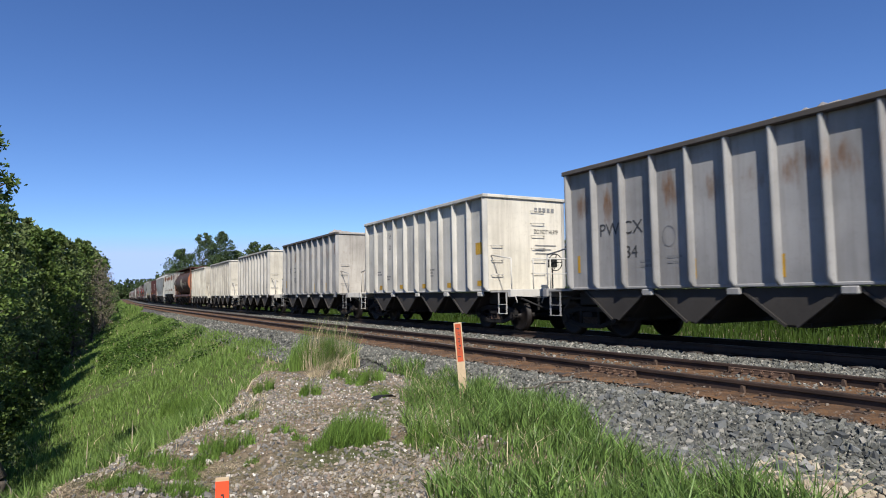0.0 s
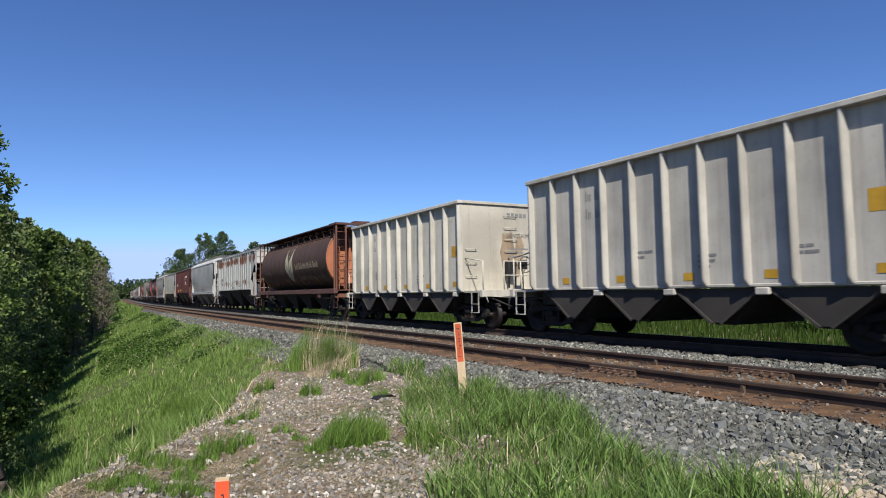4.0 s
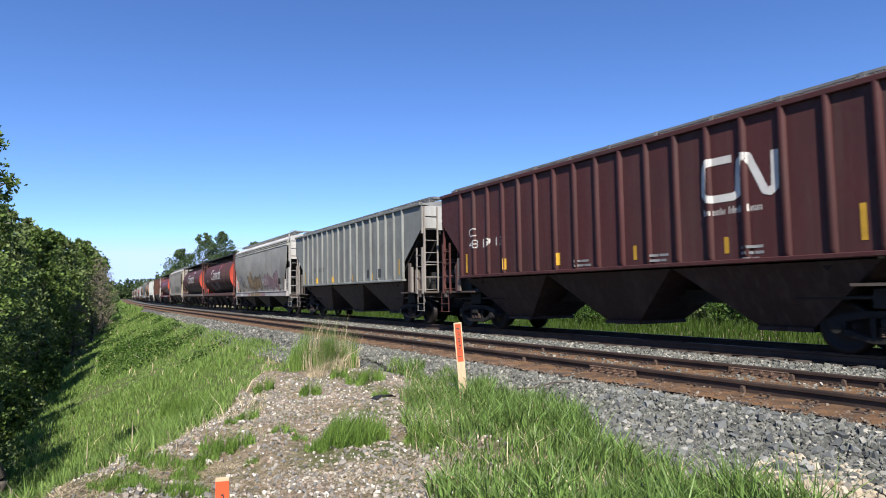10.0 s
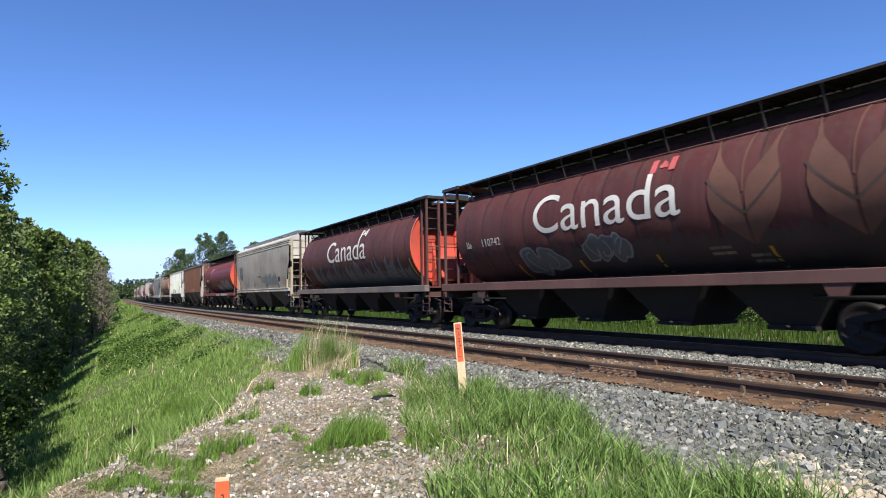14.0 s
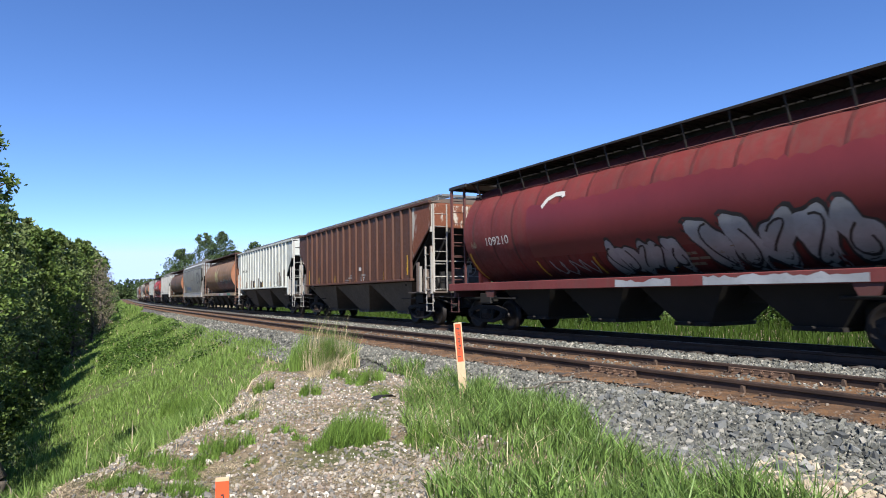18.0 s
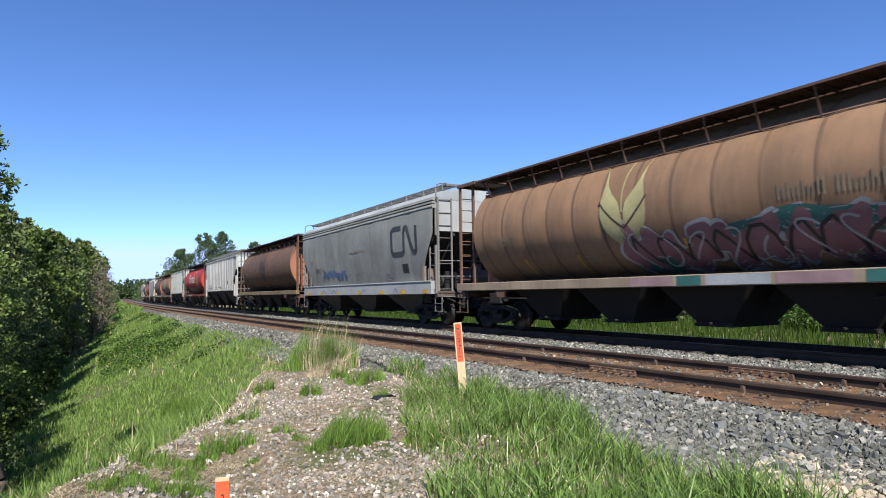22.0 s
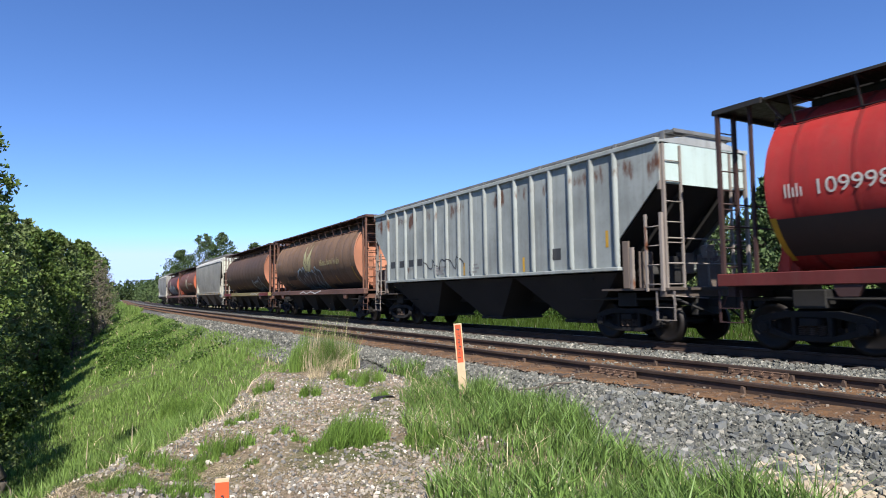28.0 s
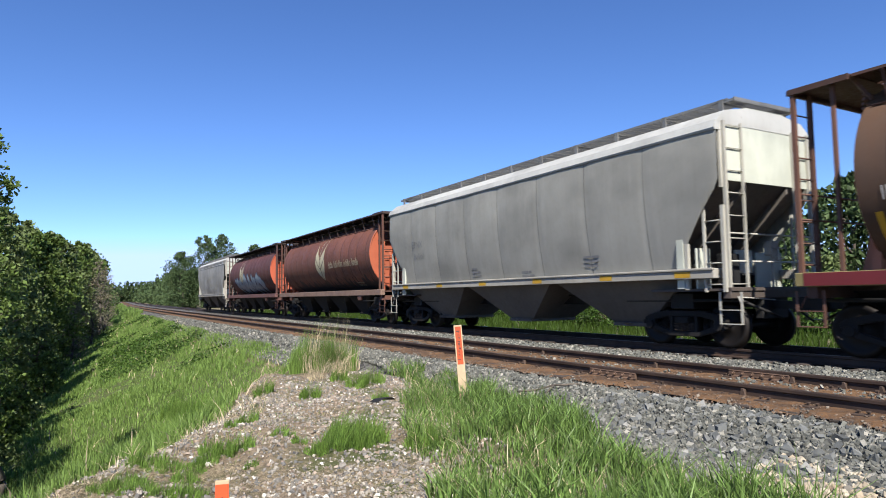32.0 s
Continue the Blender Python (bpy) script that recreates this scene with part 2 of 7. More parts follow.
# ---- building helpers ----
class Shape:
    """Collects plain solids into one mesh."""

    def __init__(self):
        self.v, self.f, self.s = [], [], []

    def add(self, verts, faces, smooth=False):
        k = len(self.v)
        self.v += [tuple(p) for p in verts]
        self.f += [tuple(i + k for i in f) for f in faces]
        self.s += [smooth] * len(faces)
        return self

    def box(self, x0, x1, y0, y1, z0, z1):
        c = [(x, y, z) for x in (x0, x1) for y in (y0, y1) for z in (z0, z1)]
        return self.add(c, [(0, 1, 3, 2), (4, 6, 7, 5), (0, 4, 5, 1), (2, 3, 7, 6), (0, 2, 6, 4), (1, 5, 7, 3)])

    def rod(self, a, b, r, n=6, smooth=True, r2=None):
        a, b = Vector(a), Vector(b)
        d = (b - a).normalized()
        u = d.orthogonal().normalized()
        w = d.cross(u)
        r2 = r if r2 is None else r2
        ring = [u * math.cos(2 * math.pi * i / n) + w * math.sin(2 * math.pi * i / n) for i in range(n)]
        k = len(self.v)
        self.add([a + p * r for p in ring] + [b + p * r2 for p in ring], [(i, (i + 1) % n, n + (i + 1) % n, n + i) for i in range(n)], smooth)
        self.f += [tuple(k + n - 1 - i for i in range(n)), tuple(k + n + i for i in range(n))]
        self.s += [False, False]
        return self

    def bar(self, a, b, w, h):
        """A flat bar from a to b, w wide across the level and h thick."""
        a, b = Vector(a), Vector(b)
        d = (b - a).normalized()
        side = d.cross(Vector((0, 0, 1)))
        if side.length < 0.05:
            side = Vector((0, 1, 0))
        side.normalize()
        up = side.cross(d)
        c = [p + side * i * w / 2 + up * j * h / 2 for p in (a, b) for i in (-1, 1) for j in (-1, 1)]
        return self.add(c, [(0, 1, 3, 2), (4, 6, 7, 5), (0, 4, 5, 1), (2, 3, 7, 6), (0, 2, 6, 4), (1, 5, 7, 3)])

    def prism_y(self, profile, y0, y1, smooth=False, caps=True):
        """Sweep a closed x, z profile along y."""
        n = len(profile)
        self.add([(x, y0, z) for x, z in profile] + [(x, y1, z) for x, z in profile],
                 [(i, n + i, n + (i + 1) % n, (i + 1) % n) for i in range(n)], smooth)
        if caps:
            k = len(self.v) - 2 * n
            self.f += [tuple(k + i for i in range(n)), tuple(k + 2 * n - 1 - i for i in range(n))]
            self.s += [False, False]
        return self

    def prism_x(self, profile, x0, x1):
        """Sweep a closed y, z profile along x."""
        n = len(profile)
        self.add([(x0, y, z) for y, z in profile] + [(x1, y, z) for y, z in profile],
                 [(i, (i + 1) % n, n + (i + 1) % n, n + i) for i in range(n)] + [tuple(range(n))[::-1], tuple(range(n, 2 * n))])
        return self

    def lathe_x(self, profile, n=24, cx=(0, 0)):
        """Turn an x, r profile about the x axis through y, z = cx."""
        m = len(profile)
        v = [(x, cx[0] + r * math.cos(2 * math.pi * i / n), cx[1] + r * math.sin(2 * math.pi * i / n)) for i in range(n) for x, r in profile]
        f = [(i * m + j, ((i + 1) % n) * m + j, ((i + 1) % n) * m + j + 1, i * m + j + 1) for i in range(n) for j in range(m - 1)]
        return self.add(v, f, True)

    def hull8(self, top, bottom):
        """A frustum between two rings of equal count."""
        n = len(top)
        return self.add(list(top) + list(bottom), [(i, n + i, n + (i + 1) % n, (i + 1) % n) for i in range(n)] + [tuple(range(n)), tuple(range(2 * n - 1, n - 1, -1))])

    def mesh(self, name, material, bevel=0.0):
        me = bpy.data.meshes.new(name)
        me.from_pydata(self.v, [], self.f)
        me.polygons.foreach_set("use_smooth", self.s)
        bm = bmesh.new()
        bm.from_mesh(me)
        bmesh.ops.recalc_face_normals(bm, faces=bm.faces)
        if bevel > 0:
            edges = [e for e in bm.edges if len(e.link_faces) == 2 and e.calc_face_angle(0) > 0.6]
            bmesh.ops.bevel(bm, geom=edges, offset=bevel, segments=1, affect="EDGES", clamp_overlap=True)
        bm.to_mesh(me)
        bm.free()
        me.materials.append(material)
        me.update()
        return me


STOCK = {}


def part(name, shape, material, parent, label="", key=None, bevel=0.0):
    """One mesh object under a thing or a part. With a key, alike parts share their mesh; shape is then a function that builds it."""
    if key is None:
        me = (shape() if callable(shape) else shape).mesh(name, material, bevel)
    else:
        k = (key, material.name)
        if k not in STOCK:
            STOCK[k] = (shape() if callable(shape) else shape).mesh(name, material, bevel)
        me = STOCK[k]
    ob = new(name, me)
    ob.parent = parent
    return tagged(ob, label)


def np_mesh(name, verts, faces, material, smooth=False):
    """A mesh from numpy arrays; all faces have the same count of corners."""
    me = bpy.data.meshes.new(name)
    m, k = faces.shape
    me.vertices.add(len(verts))
    me.vertices.foreach_set("co", np.ascontiguousarray(verts, dtype=np.float32).ravel())
    me.loops.add(m * k)
    me.loops.foreach_set("vertex_index", np.ascontiguousarray(faces, dtype=np.int32).ravel())
    me.polygons.add(m)
    me.polygons.foreach_set("loop_start", np.arange(0, m * k, k, dtype=np.int32))
    me.polygons.foreach_set("use_smooth", np.full(m, smooth))
    me.update(calc_edges=True)
    me.validate()
    me.materials.append(material)
    return me


def spread(template_v, template_f, places, turns, sizes, rng):
    """Copies of a small template at many places: turns are 3 x 3 matrices, sizes are N x 3."""
    n, k = len(places), len(template_v)
    v = np.einsum("nij,nkj->nki", turns, template_v[None] * sizes[:, None, :]) + places[:, None, :]
    f = template_f[None] + (np.arange(n) * k)[:, None, None]
    return v.reshape(-1, 3), f.reshape(-1, template_f.shape[1])


def random_turns(rng, n):
    q = rng.normal(size=(n, 4))
    q /= np.linalg.norm(q, axis=1)[:, None]
    w, x, y, z = q.T
    return np.stack([1 - 2 * (y * y + z * z), 2 * (x * y - z * w), 2 * (x * z + y * w), 2 * (x * y + z * w), 1 - 2 * (x * x + z * z), 2 * (y * z - x * w),
                     2 * (x * z - y * w), 2 * (y * z + x * w), 1 - 2 * (x * x + y * y)], 1).reshape(n, 3, 3)


def smooth_noise(x, y, seed=0):
    """Cheap smooth noise from a few sines, about -1 to 1."""
    r = np.random.default_rng(seed)
    out = 0
    for i in range(5):
        fx, fy, p = r.normal(), r.normal(), r.uniform(0, 6.28)
        out = out + np.sin(x * fx + y * fy + p) / 2.4
    return out


# ---- the lie of the land ----
def ground_z(x, y):
    """Height of the ground: the railway bank, and the gravel mound by the crossing on which the camera stands."""
    x, y = np.asarray(x, float), np.asarray(y, float)
    q = NEAR_TRACK + shift(y) - x
    left = -0.24 - 0.46 * np.clip(q - 1.75, 0, None)
    left = np.maximum(left, -3.75 + 0.12 * smooth_noise(x * 0.3, y * 0.3, 4))
    right = -0.26 - 0.4 * np.clip(-q - 6.1, 0, 1.3)
    z = np.where(q > -2, left, right)
    d = (x - 0.2) * -0.863 + (y - 6.3) * 0.505 - 0.45 + 0.25 * smooth_noise(x * 0.9, y * 0.9, 2)
    mound = -0.50 - 0.55 * np.clip(d, 0, None) + 0.05 * smooth_noise(x * 1.6, y * 1.6, 3)
    h = 0.25
    blend = np.clip(0.5 + 0.5 * (mound - z) / h, 0, 1)
    zz = z * (1 - blend) + mound * blend + h * blend * (1 - blend)
    z = np.where(q > 1.75, zz, z)
    rough = 0.030 * smooth_noise(x * 2.5, y * 2.5, 5) + 0.024 * smooth_noise(x * 6.5, y * 6.5, 25) + 0.014 * smooth_noise(x * 13.0, y * 13.0, 26)
    return z + np.where(q > 3.0, rough, 0)


def graded(lo, hi, fine_lo, fine_hi, step, grow=1.16):
    """Coordinates that are close together between fine_lo and fine_hi and spread outwards."""
    mid = list(np.arange(fine_lo, fine_hi + step / 2, step))
    d, out = step, [mid[-1]]
    while out[-1] < hi:
        d *= grow
        out.append(min(out[-1] + d, hi))
    d, back = step, [mid[0]]
    while back[-1] > lo:
        d *= grow
        back.append(max(back[-1] - d, lo))
    return np.array(back[:0:-1] + mid + out[1:])


def sheet(name, qs, ys, lift, material, height=None):
    """A strip of ground in coordinates of the track: q metres to the left of the near track's middle, y along it."""
    q, y = np.meshgrid(qs, ys, indexing="ij")
    x = NEAR_TRACK + shift(y) - q
    z = (ground_z(x, y) if height is None else height(q, y)) + lift
    v = np.stack([x, y, z], -1).reshape(-1, 3)
    a, b = q.shape
    i = np.arange(a * b).reshape(a, b)
    f = np.stack([i[:-1, :-1], i[:-1, 1:], i[1:, 1:], i[1:, :-1]], -1).reshape(-1, 4)
    return new(name, np_mesh(name, v, f, material, True))


def below_track(q, y):
    """The ground sheet dips under the ballast."""
    x = NEAR_TRACK + shift(y) - q
    return ground_z(x, y) - 0.12 * ((q < 2.6) & (q > -7.2))


ground_qs = np.concatenate([graded(-2400, -7.4, -40, -7.4, 1.6, 1.25)[:-1], np.arange(-7.4, 2.4, 0.7), graded(2.4, 2400, 2.4, 11, 0.11, 1.25)])
tagged(sheet("ground", ground_qs, graded(-1500, 3500, -2, 14, 0.11, 1.12), 0, SOIL, below_track),
       "soil and grass ground with a railway bank", "ground", kind="structure")


def ballast_z(q, y):
    out = -0.22 - 0.5 * np.clip(q - 1.7, 0, None)
    mid = -0.22 - 0.06 * np.exp(-((q + 2.17) / 0.5) ** 2)
    far = -0.22 - 0.5 * np.clip(-q - 6.0, 0, None)
    return np.where(q > 1.5, out, np.where(q > -5.9, mid, far)) + 0.012 * smooth_noise(q * 9, y * 9, 8)


BALLAST_BED = tagged(sheet("ballast", np.concatenate([np.arange(-7.4, -1.2, 0.2), np.arange(-1.2, 3.1, 0.12)]), graded(-200, 1500, 0, 30, 0.3, 1.1), 0.0, BALLAST, ballast_z),
                     "grey crushed rock ballast under two tracks", "ballast", kind="structure")


# ---- tracks ----
RAIL_PROFILE = [(-0.075, -0.175), (0.075, -0.175), (0.075, -0.16), (0.012, -0.14), (0.010, -0.05), (0.036, -0.038), (0.036, -0.006), (0.030, 0),
                (-0.030, 0), (-0.036, -0.006), (-0.036, -0.038), (-0.010, -0.05), (-0.012, -0.14), (-0.075, -0.16)]


def rail(lateral):
    ys = np.concatenate([np.arange(-60, 120, 3.0), np.arange(120, 1500, 12.0)])
    v = np.array([(bend(lateral, y) + px, y, pz) for y in ys for px, pz in RAIL_PROFILE])
    n, m = len(RAIL_PROFILE), len(ys)
    f = np.array([(i * n + j, i * n + (j + 1) % n, (i + 1) * n + (j + 1) % n, (i + 1) * n + j) for i in range(m - 1) for j in range(n)])
    ob = new("rail", np_mesh("rail", v, f, RAIL))
    top = [(-0.031, 0.0), (-0.031, 0.0035), (-0.02, 0.005), (0.02, 0.005), (0.031, 0.0035), (0.031, 0.0)]
    v = np.array([(bend(lateral, y) + px, y, pz) for y in ys for px, pz in top])
    n = len(top)
    f = np.array([(i * n + j, i * n + (j + 1) % n, (i + 1) * n + (j + 1) % n, (i + 1) * n + j) for i in range(m - 1) for j in range(n)])
    head = new("running_surface", np_mesh("running_surface", v, f, RAIL_TOP))
    head.parent = ob
    tagged(head, "worn lighter top of the rail")
    return ob


def bed_z(q, y):
    return -0.140 - 0.03 * (np.abs(q) > 1.3) + 0.014 * smooth_noise(q * 8, y * 8, 12)


bed = sheet("track_bed", np.arange(-1.42, 1.43, 0.12), graded(-60, 1500, 0, 30, 0.25, 1.1), 0, BED, bed_z)
tagged(bed, "rust-brown sand over the ties of the near track", "track bed", kind="structure")
for centre, words in ((NEAR_TRACK, "rusty steel rail of the empty near track"), (FAR_TRACK, "steel rail under the passing train")):
    for side in (-0.7525, 0.7525):
        tagged(rail(centre + side), words, "rail", "rails")


def tie_shape():
    return Shape().box(-1.32, 1.32, -0.115, 0.115, -0.36, -0.162)


def plate_shape():
    s = Shape().box(-0.19, 0.19, -0.09, 0.09, -0.145, -0.128)
    for x in (-0.1, 0.1):
        for y in (-0.05, 0.05):
            s.box(x - 0.012, x + 0.012, y - 0.012, y + 0.012, -0.13, -0.098)
            s.box(x - 0.02, x + 0.02, y - 0.018, y + 0.018, -0.105, -0.092)
    return s


def ties(centre, y0, y1, plates_to, words):
    y, n = y0, 0
    rng = random.Random(3)
    while y < y1:
        me = STOCK.setdefault("tie", tie_shape().mesh("tie", TIE, 0.01))
        t = new("tie", me)
        t.matrix_basis = pose(bend(centre, y) + rng.uniform(-0.04, 0.04), y, rng.uniform(-0.012, 0.014), 0, 0, rng.uniform(-1.5, 1.5))
        tagged(t, words, "railway tie", "ties")
        if y < plates_to:
            for x in (-0.7525, 0.7525):
                p = part("tie_plate", plate_shape, IRON, t, key="tie_plate")
                p.matrix_basis = pose(x, 0, -0.018)
        y += 0.545
        n += 1


ties(NEAR_TRACK, 1.0, 62, 24, "weathered timber tie half buried in rusty sand")
ties(FAR_TRACK, 2.0, 40, 0, "dark timber tie under the passing train")


def joint_bar():
    s = Shape().prism_y([(-0.016, -0.138), (-0.082, -0.142), (-0.080, -0.120), (-0.058, -0.108), (-0.056, -0.058), (-0.064, -0.046), (-0.050, -0.036), (-0.012, -0.050)], -0.48, 0.48)
    for i in range(6):
        y = -0.40 + i * 0.16
        s.rod((-0.05, y, -0.084), (-0.068, y, -0.084), 0.034, 6, False)
        s.rod((-0.068, y, -0.084), (-0.100, y, -0.084), 0.020, 6, False)
    return s


for lateral, y in ((NEAR_TRACK - 0.7525, 7.42), (NEAR_TRACK + 0.7525, 5.98)):
    j = new("joint_bar", joint_bar().mesh("joint_bar", JOINT, 0.003))
    j.matrix_basis = pose(bend(lateral, y), y, 0)
    tagged(j, "six-bolt rusty joint bar on the rail", "joint bar", "joint bars")


def anchor():
    s = Shape().box(-0.05, -0.012, -0.02, 0.02, -0.165, -0.06)
    return s.prism_x([(-0.05, -0.17), (0.05, -0.17), (0.015, -0.05), (-0.015, -0.05)], -0.07, -0.045)


for lateral, y in ((NEAR_TRACK - 0.7525, 9.67), (NEAR_TRACK - 0.7525, 5.16), (NEAR_TRACK + 0.7525, 5.45), (NEAR_TRACK + 0.7525, 7.9), (NEAR_TRACK + 0.7525, 4.75),
                   (NEAR_TRACK + 0.7525, 4.3), (NEAR_TRACK - 0.7525, 11.9), (NEAR_TRACK + 0.7525, 11.0)):
    j = new("rail_anchor", STOCK.setdefault("anchor", anchor().mesh("rail_anchor", IRON, 0.003)))
    j.matrix_basis = pose(bend(lateral, y), y, 0)
    tagged(j, "rusty clip gripping the rail's foot", "rail anchor", "rail anchors")


FRAME_DARK = paint("dark_frame_paint", (0.075, 0.060, 0.050), 0.3, 0.3, 0.6)


# ---- freight cars: y runs along the car, its leading end is at -y, the side towards the camera at -x ----
WHEEL_R = 0.457
AXLES = {"open": (4.45, 6.5), "round": (6.25, 8.3), "ribbed": (6.15, 8.3), "smooth": (6.15, 8.3)}  # truck centre, coupler face


def wheelset_shape():
    s = Shape()
    for k in (-1, 1):
        s.lathe_x([(k * 0.70, 0.0), (k * 0.70, 0.09), (k * 0.715, 0.10), (k * 0.74, 0.33), (k * 0.69, 0.36), (k * 0.69, WHEEL_R + 0.025), (k * 0.715, WHEEL_R + 0.02),
                   (k * 0.73, WHEEL_R), (k * 0.82, WHEEL_R - 0.005), (k * 0.825, 0.37), (k * 0.79, 0.34), (k * 0.80, 0.15), (k * 0.84, 0.10), (k * 1.08, 0.085), (k * 1.08, 0.0)], 28)
        for i in range(3):
            a = i * 2.094
            s.rod((k * 1.08, 0.05 * math.cos(a), 0.05 * math.sin(a)), (k * 1.10, 0.05 * math.cos(a), 0.05 * math.sin(a)), 0.016, 6, False)
    return s.rod((-0.7, 0, 0), (0.7, 0, 0), 0.08, 12)


def side_frame(k):
    """One cast truck side frame with its window, seen from the side."""
    x0, x1 = sorted((k * 0.97, k * 1.08))
    s = Shape()
    s.prism_x([(-0.98, 0.36), (-0.78, 0.33), (-0.36, 0.22), (0.36, 0.22), (0.78, 0.33), (0.98, 0.36), (0.98, 0.46), (0.82, 0.47), (0.40, 0.33), (-0.40, 0.33), (-0.82, 0.47), (-0.98, 0.46)], x0, x1)
    s.prism_x([(-1.06, 0.60), (-0.95, 0.66), (-0.5, 0.76), (0.5, 0.76), (0.95, 0.66), (1.06, 0.60), (1.06, 0.47), (0.80, 0.56), (0.42, 0.64), (-0.42, 0.64), (-0.80, 0.56), (-1.06, 0.47)], x0, x1)
    for y in (-0.36, 0.28):
        s.box(x0, x1, y, y + 0.08, 0.3, 0.68)
    for y in (-0.89, 0.89):
        s.box(x0 - 0.005, x1 + 0.005, y - 0.13, y + 0.13, 0.40, 0.60)
        s.rod((k * 1.06, y, WHEEL_R), (k * 1.13, y, WHEEL_R), 0.10, 12, True)
    return s


def bolster():
    s = Shape().box(-1.0, 1.0, -0.2, 0.2, 0.52, 0.74).box(-0.35, 0.35, -0.3, 0.3, 0.7, 0.84)
    for k in (-1, 1):
        s.box(k * 1.05 - 0.1, k * 1.05 + 0.1, -0.17, 0.17, 0.50, 0.63)
    for y in (-0.42, 0.42):
        s.bar((-0.9, y, 0.42), (0.9, y, 0.42), 0.12, 0.08)
    return s


def spring(k):
    s = Shape()
    for x in (k * 0.99, k * 1.06):
        for y in (-0.17, 0, 0.17):
            n = 20
            pts = [(x + 0.055 * math.cos(i * 1.57), y + 0.065 * math.sin(i * 1.57), 0.335 + 0.165 * i / n) for i in range(n + 1)]
            for a, b in zip(pts, pts[1:]):
                s.rod(a, b, 0.011, 4, False)
    return s


WHEELSETS = []


def truck(car, y, index):
    t = part("truck", bolster, TRUCK, car, "cast steel truck in a shade-darkened colour", key="bolster", bevel=0.01)
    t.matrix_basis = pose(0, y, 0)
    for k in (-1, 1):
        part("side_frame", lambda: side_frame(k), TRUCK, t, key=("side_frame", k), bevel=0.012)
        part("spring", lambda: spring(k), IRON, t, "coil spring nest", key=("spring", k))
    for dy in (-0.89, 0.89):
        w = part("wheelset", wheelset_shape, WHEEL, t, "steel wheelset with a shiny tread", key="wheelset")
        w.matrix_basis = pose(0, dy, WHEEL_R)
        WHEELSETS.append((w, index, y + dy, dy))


def coupler_shape(y0, y1):
    k = 1 if y1 > y0 else -1
    s = Shape().box(-0.08, 0.08, min(y0, y1 - k * 0.25), max(y0, y1 - k * 0.25), 0.80, 0.96)
    s.prism_y([(-0.17, 0.74), (0.14, 0.74), (0.17, 0.8), (0.17, 0.97), (0.1, 1.03), (-0.15, 1.03)], y1 - k * 0.28, y1 - k * 0.06)
    s.box(-0.16, -0.04, min(y1 - k * 0.1, y1 + k * 0.05), max(y1 - k * 0.1, y1 + k * 0.05), 0.76, 1.0)
    return s.rod((0.25, y1 - k * 0.5, 0.85), (0.1, y1 - k * 0.02, 0.55), 0.025, 6)


def ladder(x, y, z0, z1, across, width, rung=0.38):
    """Two stiles and rungs; across is 'x' or 'y', the way that the rungs run."""
    s = Shape()
    d = (width, 0) if across == "x" else (0, width)
    for i in (0, 1):
        w = 0.034 if i == 0 else 0.024
        s.box(x + d[0] * i - w, x + d[0] * i + w, y + d[1] * i - w, y + d[1] * i + w, z0, z1)
    z = z0 + 0.15
    while z < z1:
        s.rod((x, y, z), (x + d[0], y + d[1], z), 0.014, 5)
        z += rung
    return s


def grab(x, y, z, dx, dy, out):
    """A staple-shaped grab iron from x, y, z across dx, dy, standing out by the vector out."""
    a, b = Vector((x, y, z)), Vector((x + dx, y + dy, z))
    o = Vector(out)
    return Shape().rod(a, a + o, 0.012, 5).rod(a + o, b + o, 0.012, 5).rod(b + o, b, 0.012, 5)


